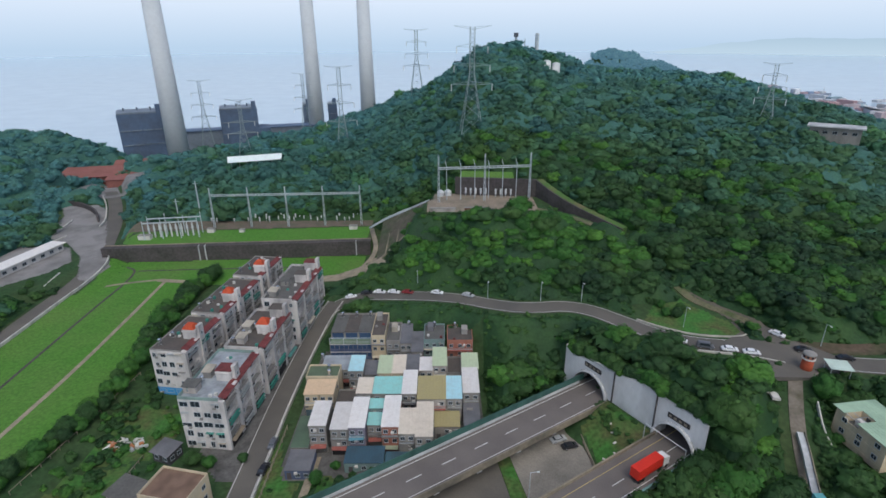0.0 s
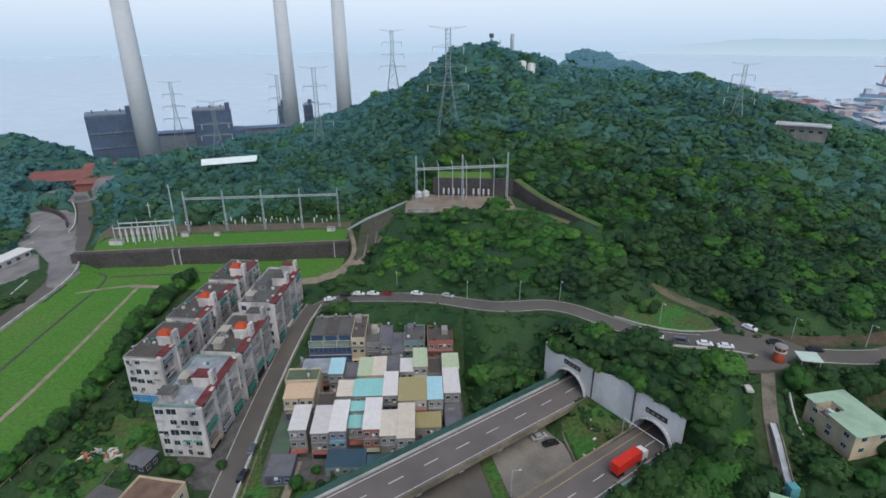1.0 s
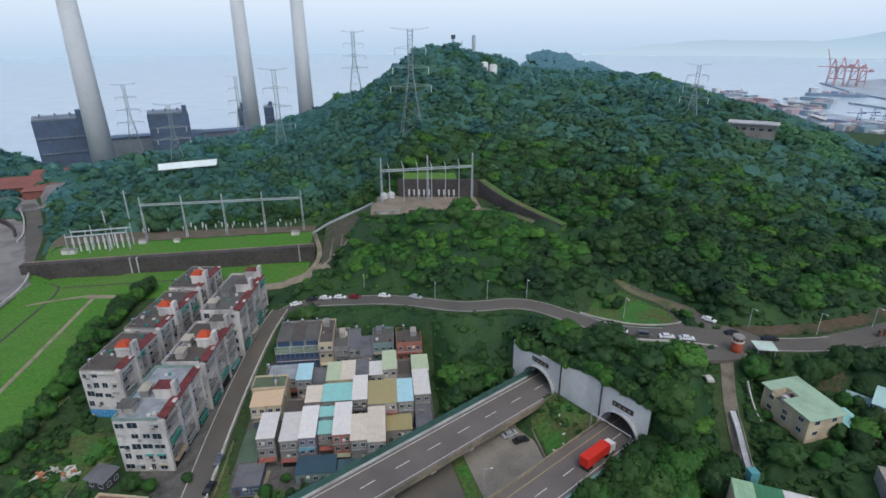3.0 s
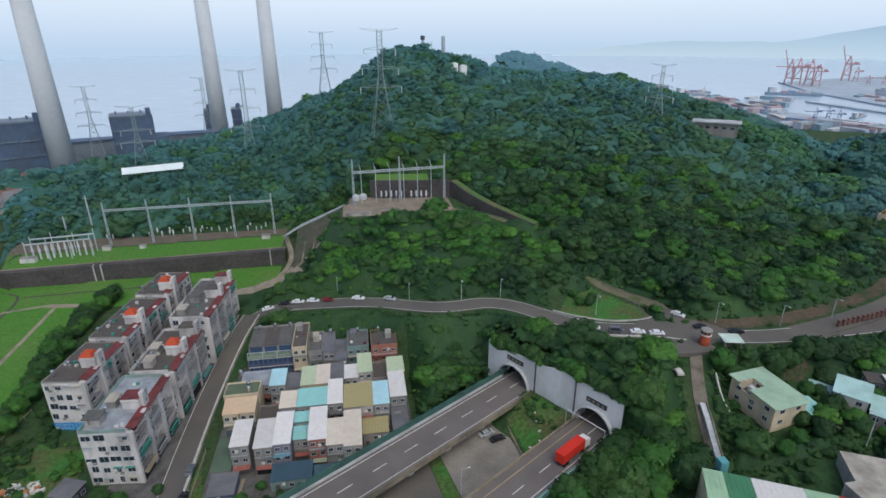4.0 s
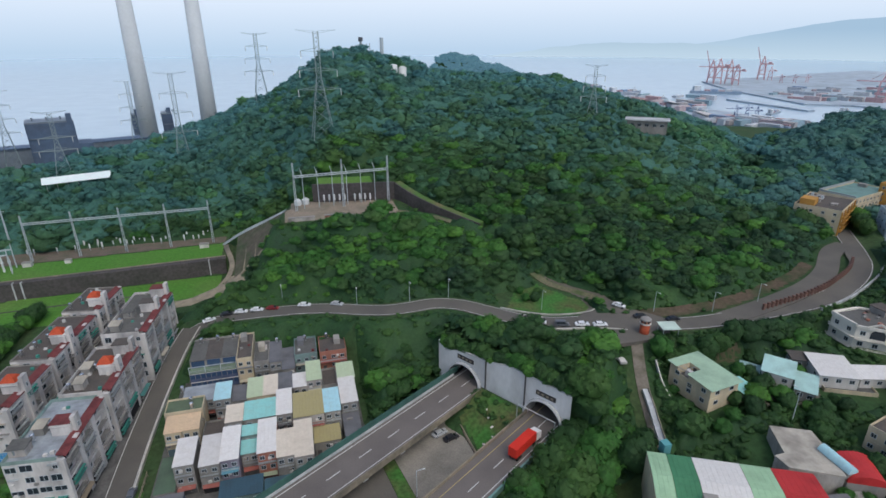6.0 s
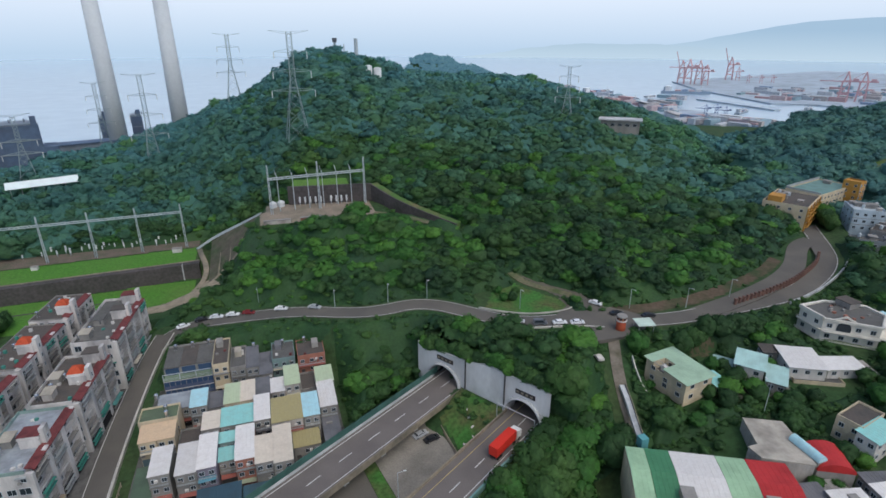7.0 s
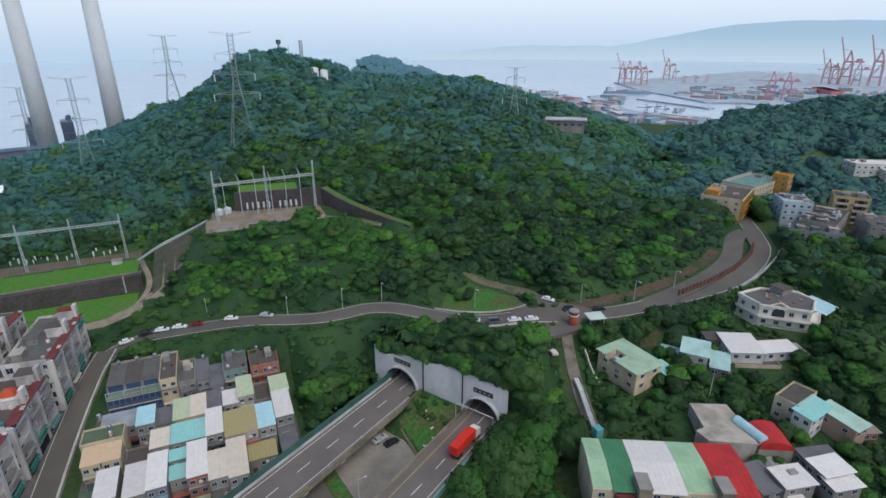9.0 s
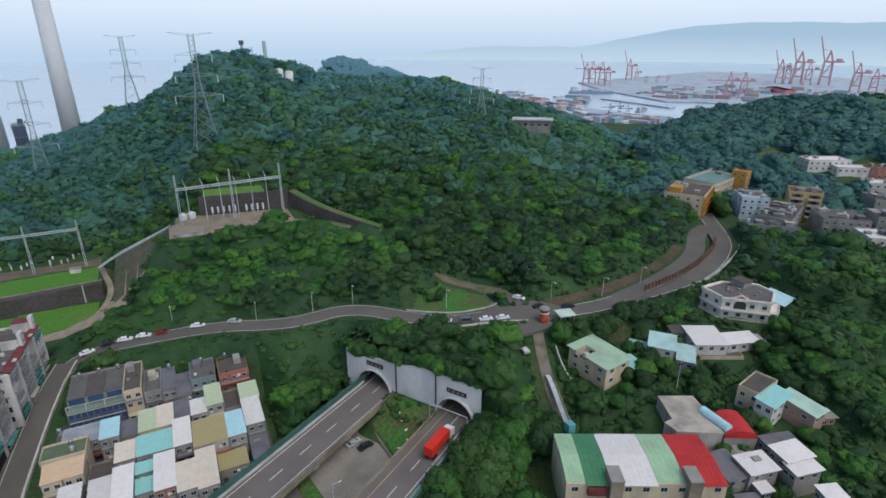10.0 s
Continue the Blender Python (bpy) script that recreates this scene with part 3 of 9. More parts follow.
def room(x, y):
    """Distance to the nearest place without trees."""
    d = np.full(np.shape(x), 99.0)
    for x0, x1, y0, y1 in CLEAR:
        dx, dy = np.maximum(x0 - x, x - x1), np.maximum(y0 - y, y - y1)
        d = np.minimum(d, np.where((dx > 0) & (dy > 0), np.hypot(dx, dy), np.maximum(dx, dy)))
    for pts, half in ROADS:
        # crowns hang over the lower half of the climbing track
        half = np.where((y > 172) & (y < 204), -1.6, half) if pts is ACCESS_ROAD else half
        d = np.minimum(d, along(x, y, pts)[0] - half - 1.3)
    d = np.minimum(d, along(x, y, TRACK_WALL)[0] - 3.5)
    d = np.minimum(d, along(x, y, BANK)[0] - 2.0)
    s, w = sw(x, y)
    return np.minimum(d, np.maximum(s - 110.6, np.maximum(52.5 - w, w - 97)))


def free(x, y, margin=0.0):
    """Where trees may stand."""
    return room(x, y) > margin


def waves(x, y, size, seed):
    """Smooth uneven field from 0 to 1."""
    g = np.random.RandomState(seed)
    h = 0.0
    for k in range(7):
        a, f = g.uniform(0, math.pi), 2 * math.pi / (size * g.uniform(0.55, 1.7))
        h = h + np.sin(f * (x * math.cos(a) + y * math.sin(a)) + g.uniform(0, 6.3))
    return np.clip(0.5 + h / 7.5, 0, 1)


def canopy(x, y):
    """Height of the leaf canopy over the ground."""
    return 1.2 + 6.0 * waves(x, y, 28, 3) + 3.0 * waves(x, y, 12, 4)


def shrub_layer(name, r0, r1, step, fill, material, label):
    """The closed lower storey of shrubs and saplings between the trees, as one uneven leafy sheet."""
    g = np.random.RandomState(int(r0))
    da = math.degrees(step / (0.5 * (r0 + r1)))
    A, R = np.meshgrid(np.radians(np.arange(-46, 72, da)), np.arange(r0, r1 + step, step), indexing="ij")
    A = A + g.uniform(-0.4, 0.4, A.shape) * math.radians(da)
    R = R + g.uniform(-0.4, 0.4, R.shape) * step
    X, Y = R * np.sin(A), R * np.cos(A)
    k = np.clip(room(X, Y) / 7.0, -0.4, 1)
    Z = land(X, Y) + k * (canopy(X, Y) * 0.75 * below_road(X, Y) + fill + g.uniform(-0.8, 0.8, X.shape)) - 0.3
    na, nr = A.shape
    i = np.arange(na * nr).reshape(na, nr)
    F = np.stack([i[:-1, :-1], i[:-1, 1:], i[1:, 1:], i[1:, :-1]], -1).reshape(-1, 4)
    ok = (k.ravel()[F] > 0).any(1) & (land(X, Y).ravel()[F] > -36).all(1)
    S, W = sw(X, Y)
    ok &= ~((S < 112.5) & (W > 50) & (W < 99.5)).ravel()[F].any(1)
    me = big_mesh(name, np.stack([X, Y, Z], -1).reshape(-1, 3), F[ok], material)
    at = me.attributes.new("tint", "FLOAT", "POINT")
    at.data.foreach_set("value", (0.25 + 0.6 * waves(X, Y, 9, 21)).ravel().astype(np.float32))
    ob = new(name, me)
    tagged(ob, label, "shrubs", kind="stuff")


def scatter(spacing, r0, r1, a0, a1, g):
    n = int(2 * r1 / spacing)
    gx, gy = np.meshgrid((np.arange(n) - n / 2) * spacing, np.arange(int(r1 / spacing) + 1) * spacing)
    x = gx.ravel() + g.uniform(-0.45, 0.45, gx.size) * spacing
    y = gy.ravel() + g.uniform(-0.45, 0.45, gx.size) * spacing
    r, a = np.hypot(x, y), np.degrees(np.arctan2(x, y))
    k = (r >= r0) & (r < r1) & (a > a0) & (a < a1)
    return x[k], y[k]


def below_road(x, y):
    """Lower growth on the bank just below the main road."""
    d = np.interp(x, [-40, -18, 3, 22, 42, 58, 77, 100, 139], [190, 185, 178, 164, 163, 152, 138, 131, 126]) - y
    return np.where((x > -30) & (x < 132) & (d > 0), 0.25 + 0.75 * smooth((d - 9) / 15), 1.0)


def wood(name, x, y, radius, label, material, seed, variants, rise=0.75, lift=0.0):
    """One mesh of many crowns."""
    g = np.random.RandomState(seed)
    z = land(x, y) + canopy(x, y) * lift * np.clip(room(x, y) / 7, 0, 1) * below_road(x, y)
    keep = z > -37
    x, y, z, radius = x[keep], y[keep], z[keep], radius[keep]
    which = g.randint(0, len(variants), len(x))
    V, F, N, T, o = [], [], [], [], 0
    for i, (v, f, nv) in enumerate(variants):
        k = which == i
        m = int(k.sum())
        if not m:
            continue
        a = g.uniform(0, 2 * math.pi, m)
        c, s = np.cos(a)[:, None], np.sin(a)[:, None]
        R = radius[k][:, None]
        st = g.uniform(0.62, 0.98, (m, 1))
        P = np.stack([(v[None, :, 0] * c - v[None, :, 1] * s) * R + x[k][:, None], (v[None, :, 0] * s + v[None, :, 1] * c) * R + y[k][:, None],
                      (v[None, :, 2] * st + rise - 0.85) * R + (z[k] + g.uniform(-0.22, 0.22, m) * radius[k])[:, None]], -1)
        V.append(P.reshape(-1, 3))
        N.append(np.stack([nv[None, :, 0] * c - nv[None, :, 1] * s, nv[None, :, 0] * s + nv[None, :, 1] * c, nv[None, :, 2] + 0 * c], -1).reshape(-1, 3))
        T.append(np.repeat(g.rand(m), len(v)))
        F.append((f[None] + (o + len(v) * np.arange(m))[:, None, None]).reshape(-1, 3))
        o += m * len(v)
    ob = new(name, leafy_mesh(name, np.concatenate(V), np.concatenate(F), np.concatenate(N), np.concatenate(T), material))
    return tagged(ob, label, "trees", kind="stuff")


def seen(x, y):
    """The near side of the great hill and a strip behind its crest."""
    r, az = np.hypot(x, y), np.degrees(np.arctan2(x, y))
    return (az < -9) | (az > 44) | (r < np.interp(az, HILL_AZ, HILL_TOP_R) + 26)


def make_woods():
    g = np.random.RandomState(5)
    mid = [crown_arrays(10 + i, 8, 190, 0.115) for i in range(9)]
    small = [crown_arrays(30 + i, 3, 26, 0.24) for i in range(4)]
    shrub_layer("shrubs", 78, 302, 1.5, 2.4, LEAF_DEEP, "dense green shrubs closing the gaps under the trees")
    shrub_layer("shrubs", 300, 570, 2.2, 3.3, LEAF_UPPER_HAZED, "dense green shrubs under the upper wood")
    x, y = scatter(4.6, 80, 300, -46, 72, g)
    k = free(x, y, 1.6)
    x, y = x[k], y[k]
    thicket = (np.abs(x - 30) < 48) & (y > 183) & (y < 226)
    big = waves(x, y, 30, 8)
    rad = g.uniform(2.9, 5.3, len(x)) * (0.82 + 0.36 * big) * np.where(thicket, 0.85, 1.0)
    rad = np.where(g.rand(len(x)) < 0.12, rad * 1.3, rad)
    rad = rad * np.clip(room(x, y) / 6.0, 0.45, 1.0) * (0.4 + 0.6 * below_road(x, y))
    pale = g.rand(len(x)) < np.where(thicket, 0.85, 0.12 + 0.3 * (waves(x, y, 45, 12) > 0.62))
    # share of haze-tinted trees grows with distance
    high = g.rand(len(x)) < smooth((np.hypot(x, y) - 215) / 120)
    deep = ~pale & ~high
    foot = deep & (x > 52) & (y > 138) & (g.rand(len(x)) < 0.75)
    deep &= ~foot
    wood("trees", x[foot], y[foot], rad[foot], "deep green trees at the foot of the hill", LEAF_DEEP, 16, mid, lift=0.75)
    wood("trees", x[deep], y[deep], rad[deep], "dense dark green broadleaf trees covering the hillside", LEAF, 1, mid, lift=0.75)
    wood("trees", x[pale], y[pale], rad[pale], "paler green young trees among the wood", LEAF_BRIGHT, 2, mid, lift=0.75)
    wood("trees", x[~deep & ~pale & ~foot], y[~deep & ~pale & ~foot], rad[~deep & ~pale & ~foot], "green broadleaf trees on the middle slope", LEAF_MID_HAZED, 5, mid, lift=0.75)
    x, y = scatter(2.2, 80, 270, -46, 72, g)
    q = room(x, y)
    lowgrowth = below_road(x, y) < 0.8
    near = (q > 0.1) & ((q < 12) | lowgrowth) & (g.rand(len(x)) < np.where((q < 6) | lowgrowth, 0.7, 0.12)) & ((q < 6) | (np.hypot(x, y) < 230))
    x, y, q = x[near], y[near], q[near]
    wood("bushes", x, y, g.uniform(0.6, 1.35, len(x)) * np.where(q > 6, 1.55, 1.0), "low leafy bushes along the roads and clearings", LEAF, 7, [crown_arrays(90 + i, 2, 40, 0.17) for i in range(5)], 0.8, 0.62)
    x, y = scatter(5.7, 300, 560, -46, 72, g)
    k = free(x, y, 1.0) & seen(x, y)
    x, y = x[k], y[k]
    rad = g.uniform(3.0, 5.8, len(x)) * (0.82 + 0.4 * waves(x, y, 40, 9)) * np.where(g.rand(len(x)) < 0.12, 1.3, 1.0)
    tops = [crown_arrays(50 + i, 6, 85, 0.16) for i in range(8)]
    # tree colours step toward haze blue with distance and beyond the bend
    az = np.degrees(np.arctan2(x, y))
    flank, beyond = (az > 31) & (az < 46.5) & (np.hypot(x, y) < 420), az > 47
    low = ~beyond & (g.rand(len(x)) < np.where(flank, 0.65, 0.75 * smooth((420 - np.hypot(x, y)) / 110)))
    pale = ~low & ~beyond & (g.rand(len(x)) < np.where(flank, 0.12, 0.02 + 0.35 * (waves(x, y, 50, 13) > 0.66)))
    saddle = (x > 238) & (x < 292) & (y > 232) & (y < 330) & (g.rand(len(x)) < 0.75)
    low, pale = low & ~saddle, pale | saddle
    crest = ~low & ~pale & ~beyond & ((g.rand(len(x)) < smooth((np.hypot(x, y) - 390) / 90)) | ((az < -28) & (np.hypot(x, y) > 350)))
    wood("trees", x[crest], y[crest], rad[crest], "trees along the hill crest, coloured pale blue-green for haze", LEAF_CREST_HAZED, 11, tops, lift=0.75)
    for k, m, seed, label in ((low, LEAF_MID_HAZED, 8, "dark green trees on the middle slope"), (pale, LEAF_PALE_HAZED, 9, "bright green trees on the upper hill"), (~low & ~pale & ~crest & ~beyond, LEAF_UPPER_HAZED, 3, "dense green broadleaf trees on the upper hill"), (beyond & ~pale, LEAF_BEYOND_HAZED, 12, "trees beyond the bend, coloured dark blue-green for haze")):
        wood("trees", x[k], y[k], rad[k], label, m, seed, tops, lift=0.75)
    x, y = scatter(13, 560, 1080, -46, 72, g)
    far = (np.hypot(x, y) > 780) & (x > 150)
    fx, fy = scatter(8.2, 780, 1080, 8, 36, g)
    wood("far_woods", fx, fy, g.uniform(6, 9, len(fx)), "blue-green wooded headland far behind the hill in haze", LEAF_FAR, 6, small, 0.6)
    out = np.degrees(np.arctan2(x, y))
    far |= (np.hypot(x, y) > 600) & (out > 8) & (out < 36)
    x, y = x[~far], y[~far]
    wood("trees", x, y, g.uniform(6, 10, len(x)), "dark green woods on the far slopes", LEAF_DARK, 4, small, 0.6)


make_woods()


# ---- single trees ----
def make_tree_kinds():
    kinds = []
    for i in range(5):
        v, f, nv = crown_arrays(70 + i, 14, 760, 0.075, True)
        crown = leafy_mesh("crown", v * [1, 1, 1.1] + [0, 0, 0.35], f, nv, np.full(len(v), (0.15, 0.5, 0.8, 0.3, 0.7)[i]), LEAF if i < 3 else LEAF_BRIGHT)
        t = Build()
        g = random.Random(i)
        t.tube(0, 0, -0.2, 0.55, 0.075, 0.05, 8).tube(0, 0, 0.55, 1.2, 0.05, 0.02, 8)
        for j in range(4):
            a = j * 1.6 + g.random()
            t.bar((0, 0, 0.45 + 0.08 * j), (0.5 * math.cos(a), 0.5 * math.sin(a), 0.95), 0.045, 0.02)
        kinds.append((t.mesh("trunk", BARK), crown))
    return kinds


TREE_KINDS = make_tree_kinds()


def tree(x, y, size, i=None, label="leafy green broadleaf tree on the slope"):
    i = random.randrange(5) if i is None else i
    ob = thing("tree", x, y, ground_at(x, y), random.uniform(0, 360), label, "tree", "trees near the houses")
    ob.scale = (size, size, size * random.uniform(0.9, 1.25))
    part("trunk", TREE_KINDS[i][0], None, ob)
    part("crown", TREE_KINDS[i][1], None, ob)
    return ob


# ---- houses ----
_windows = {}


def window_meshes(w, h, pane):
    key = (round(w, 2), round(h, 2), pane.name)
    if key not in _windows:
        f = Build()
        t = 0.09
        f.box(-w / 2, w / 2, -0.10, 0.06, -t, 0).box(-w / 2, w / 2, -0.06, 0.06, h - t, h)
        f.box(-w / 2, -w / 2 + t, -0.06, 0.06, 0, h - t).box(w / 2 - t, w / 2, -0.06, 0.06, 0, h - t)
        f.box(-0.03, 0.03, -0.05, 0.05, 0, h - t)
        p = Build().box(-w / 2 + t, -0.035, -0.02, 0.03, 0.005, h - t - 0.005)
        p.box(0.035, w / 2 - t, -0.02, 0.03, 0.005, h - t - 0.005)
        _windows[key] = (f.mesh("window", STEEL_PALE), p.mesh("pane", pane))
    return _windows[key]


def window(parent, x, y, z, w=1.5, h=1.3, face=0, pane=None):
    """A framed window on a wall; face: degrees that its outside is turned from -y."""
    fm, pm = window_meshes(w, h, pane or PANE)
    ob = part("window", fm, None, parent)
    ob.matrix_basis = pose(x, y, z, 0, 0, face)
    part("pane", pm, None, ob)
    return ob


def sheet_roof(x0, x1, y0, y1, zf, zb, over=0.25, rib=0.9):
    """A ribbed sheet roof that rises or falls from the front edge (y0) to the back."""
    b = Build()
    x0, x1, y0, y1 = x0 - over, x1 + over, y0 - over * 1.6, y1 + over
    n = max(2, round((x1 - x0) / rib))
    xs = []
    for k in range(n):
        a = x0 + (x1 - x0) * k / n
        xs += [(a, 0.12), (a + 0.08, 0.12), (a + 0.12, 0.08), (a + (x1 - x0) / n - 0.06, 0.08)]
    xs.append((x1, 0.08))
    m = len(xs)
    pts = [(x, y0, zf + e) for x, e in xs] + [(x, y1, zb + e) for x, e in xs] + [(x0, y0, zf), (x1, y0, zf), (x0, y1, zb), (x1, y1, zb)]
    f = [(i, i + 1, m + i + 1, m + i) for i in range(m - 1)]
    f += [tuple(range(m - 1, -1, -1)) + (2 * m, 2 * m + 1), tuple(range(m, 2 * m)) + (2 * m + 3, 2 * m + 2), (2 * m, 2 * m + 2, 2 * m + 3, 2 * m + 1), (0, m, 2 * m + 2, 2 * m), (m - 1, 2 * m + 1, 2 * m + 3, 2 * m - 1)]
    b.add(pts, f)
    return b


def flat_roof(parent, w, d, h, roof_mat, wall_mat, wall=0.7):
    part("roof", Build().box(-w / 2 + 0.2, w / 2 - 0.2, -d / 2 + 0.2, d / 2 - 0.2, h, h + 0.06), roof_mat, parent)
    p = Build()
    p.box(-w / 2, w / 2, -d / 2, -d / 2 + 0.18, h, h + wall).box(-w / 2, w / 2, d / 2 - 0.18, d / 2, h, h + wall)
    p.box(-w / 2, -w / 2 + 0.18, -d / 2 + 0.18, d / 2 - 0.18, h, h + wall).box(w / 2 - 0.18, w / 2, -d / 2 + 0.18, d / 2 - 0.18, h, h + wall)
    part("parapet", p, wall_mat, parent)


ROOF_GREY = mat("grey_roof_screed", (0.125, 0.122, 0.116), 0.9, vary=0.15, grain=1.5, stain=0.45, stain_size=0.25, stain_colour=(0.09, 0.09, 0.085))
ROOF_BROWN = mat("brown_roof_screed", (0.105, 0.09, 0.08), 0.9, vary=0.15, grain=1.5, stain=0.45, stain_size=0.25, stain_colour=(0.08, 0.075, 0.07))
PLASTER = mat("stained_white_tiles", (0.64, 0.61, 0.585), 0.75, vary=0.08, grain=2.5, stain=0.5, stain_size=0.22, stain_colour=(0.26, 0.25, 0.25), streak=0.3)
PLASTER_LIGHT = mat("pale_plaster", (0.62, 0.60, 0.57), 0.8, vary=0.07, grain=2.5, stain=0.3, stain_size=0.25, stain_colour=(0.34, 0.32, 0.29), streak=0.3)
PLASTER_CREAM = mat("cream_plaster", (0.58, 0.49, 0.34), 0.8, vary=0.07, grain=2.5, stain=0.3, stain_size=0.25, stain_colour=(0.30, 0.27, 0.22), streak=0.3)
PLASTER_GREY = mat("grey_plaster", (0.29, 0.275, 0.255), 0.85, vary=0.1, grain=2.5, stain=0.4, stain_size=0.25, stain_colour=(0.16, 0.16, 0.155), streak=0.3)
PLASTER_DIM = mat("dirty_pale_plaster", (0.42, 0.39, 0.36), 0.85, vary=0.1, grain=2.5, stain=0.5, stain_size=0.3, stain_colour=(0.20, 0.185, 0.165), streak=0.3)
ORANGE_TILE = mat("orange_roof_tiles", (0.46, 0.075, 0.03), 0.75, vary=0.2, grain=3, stain=0.2, stain_size=0.8)
RED_TRIM = mat("red_roof_trim", (0.17, 0.045, 0.045), 0.75, vary=0.15, grain=3, stain=0.4, stain_size=0.5)
GREEN_AWNING = paint((0.06, 0.25, 0.20), 0.7)
TANK = mat("polished_steel_tank", (0.72, 0.73, 0.74), 0.25, 0.9, vary=0.05, grain=2, stain=0.1)


def water_tank(x, y, z, lying=False, r=0.55, h=1.5):
    """A steel tank on a little frame."""
    ob = thing("water_tank", x, y, z, random.uniform(0, 180), "shiny stainless steel water tank on a roof", "water tank", "roof water tanks")
    b = Build()
    b.tube(0, 0, 0.5, 0.5 + h, r, r, 16).tube(0, 0, 0.5 + h, 0.75 + h, r, 0.12, 16)
    part("tank", b, TANK, ob)
    f = Build()
    for sx in (-1, 1):
        for sy in (-1, 1):
            f.box(sx * r * 0.6 - 0.04, sx * r * 0.6 + 0.04, sy * r * 0.6 - 0.04, sy * r * 0.6 + 0.04, 0, 0.5)
    part("frame", f, STEEL, ob)


CREAM_TIN = paint((0.42, 0.38, 0.31), 0.7, 0.4)
TINS = [CREAM_TIN, paint((0.30, 0.10, 0.08), 0.6, 0.3), paint((0.08, 0.22, 0.20), 0.6, 0.3), paint((0.16, 0.16, 0.17), 0.6, 0.3), paint((0.25, 0.20, 0.14), 0.6, 0.3)]


def apartment(x, y, rot, w, d, h, floors, tower, label, roof=None, wall=None, ground_blue=False, cols=4, parapet=None, plain=False):
    """A block of flats: plain end wall with windows, balconies on the street side, stair tower with tiled hip roof."""
    wall = wall or PLASTER
    ob = thing("apartment_building", x, y, ground_at(x, y) - 0.3, rot, label, "apartment block", "apartment blocks along the street")
    H0 = h + 0.3
    fh = h / floors
    body = Build()
    # end walls and party walls stand proud of the recessed balcony bays
    body.box(-w / 2, w / 2 - 1.5, -d / 2, d / 2, -1, H0)
    bays = max(2, round(d / 7.5))
    step = d / bays
    for i in range(bays + 1):
        yy = -d / 2 + i * step
        a, c = max(yy - 0.9, -d / 2), min(yy + 0.9, d / 2)
        part("pier", Build().box(w / 2 - 1.5, w / 2, a, c, -1, H0 + (0.5 if i % 2 else -0.15)), wall, ob)
    part("wall", body, wall, ob)
    for i in range(bays):
        a, c = -d / 2 + i * step + 0.9, -d / 2 + (i + 1) * step - 0.9
        for k in range(floors):
            z0 = 0.3 + k * fh
            bal = Build()
            bal.box(w / 2 - 1.5, w / 2 - 0.1, a, c, z0 - 0.15, z0)
            bal.box(w / 2 - 0.25, w / 2 - 0.1, a, c, z0, z0 + 0.35)
            for j in range(9):
                yy = a + (c - a) * (j + 0.5) / 9
                bal.box(w / 2 - 0.2, w / 2 - 0.15, yy - 0.03, yy + 0.03, z0 + 0.35, z0 + 1.05)
            bal.box(w / 2 - 0.23, w / 2 - 0.12, a, c, z0 + 1.05, z0 + 1.12)
            part("balcony", bal, PLASTER_GREY if (i + k) % 3 else GREEN_AWNING if k == 0 else wall, ob)
            window(ob, w / 2 - 1.5, (a + c) / 2, z0 + 0.5, min(2.6, c - a - 0.8), 1.7, 90)
    part("eave", Build().prism([(w / 2 - 1.9, -d / 2 + 1.0), (w / 2 + 0.2, -d / 2 + 1.0), (w / 2 + 0.2, d / 2 - 0.4), (w / 2 - 1.9, d / 2 - 0.4)], [H0 + 0.55, H0 + 0.02, H0 + 0.02, H0 + 0.55], [H0 + 0.75, H0 + 0.2, H0 + 0.2, H0 + 0.75]), RED_TRIM, ob, "faded red sloping eave along the roof edge")
    if plain:
        up = part("upper_wall", Build().box(w / 2 - 1.48, w / 2 - 0.12, -d / 2 + 0.95, d / 2 - 0.95, H0 - fh - 0.3, H0 + 0.02), wall, ob)
        for i in range(bays * 2):
            window(up, w / 2 - 0.1, -d / 2 + (i + 0.5) * d / (bays * 2), H0 - fh + 0.5, 1.3, 1.5, 90)
    # windows of the end wall and of the back
    gw = random.Random(int(x * 3 + y * 5))
    for k in range(floors):
        z0 = 0.3 + k * fh + 0.9
        for j in range(cols):
            xx = -w / 2 + (j + 0.55) * (w - 1.0) / cols
            if gw.random() < 0.9:
                window(ob, xx + gw.uniform(-0.3, 0.3), -d / 2 - 0.02, z0 - 0.1 + gw.choice((0, 0, 0.25)), gw.choice((1.2, 1.7, 1.9, 2.4, 2.7)), gw.choice((1.3, 1.5, 1.8)), 0)
            if gw.random() < 0.3:
                part("window_hood", Build().box(xx - 1.1, xx + 1.1, -d / 2 - 0.7, -d / 2, z0 + 1.5, z0 + 1.6), gw.choice([PLASTER_GREY, CREAM_TIN, GREEN_AWNING, STEEL]), ob)
        for j in range(bays * 2):
            yy = -d / 2 + (j + 0.5) * d / (bays * 2)
            window(ob, -w / 2 - 0.02, yy, z0, 1.4, 1.25, -90)
    if ground_blue:
        part("painted_band", Build().box(-w / 2 - 0.04, w / 2 - 1.6, -d / 2 - 0.05, -d / 2, -0.5, 3.0), paint((0.05, 0.30, 0.62), 0.7), ob, "bright blue painted ground floor")
    part("roof", Build().box(-w / 2 + 0.2, w / 2 - 1.6, -d / 2 + 0.2, d / 2 - 0.2, H0, H0 + 0.06), roof or ROOF_BROWN, ob)
    p, top = Build(), H0 + (0.4 if plain else 0.9)
    p.box(-w / 2, w / 2 - 1.5, -d / 2, -d / 2 + 0.2, H0, top).box(-w / 2, w / 2 - 1.5, d / 2 - 0.2, d / 2, H0, top)
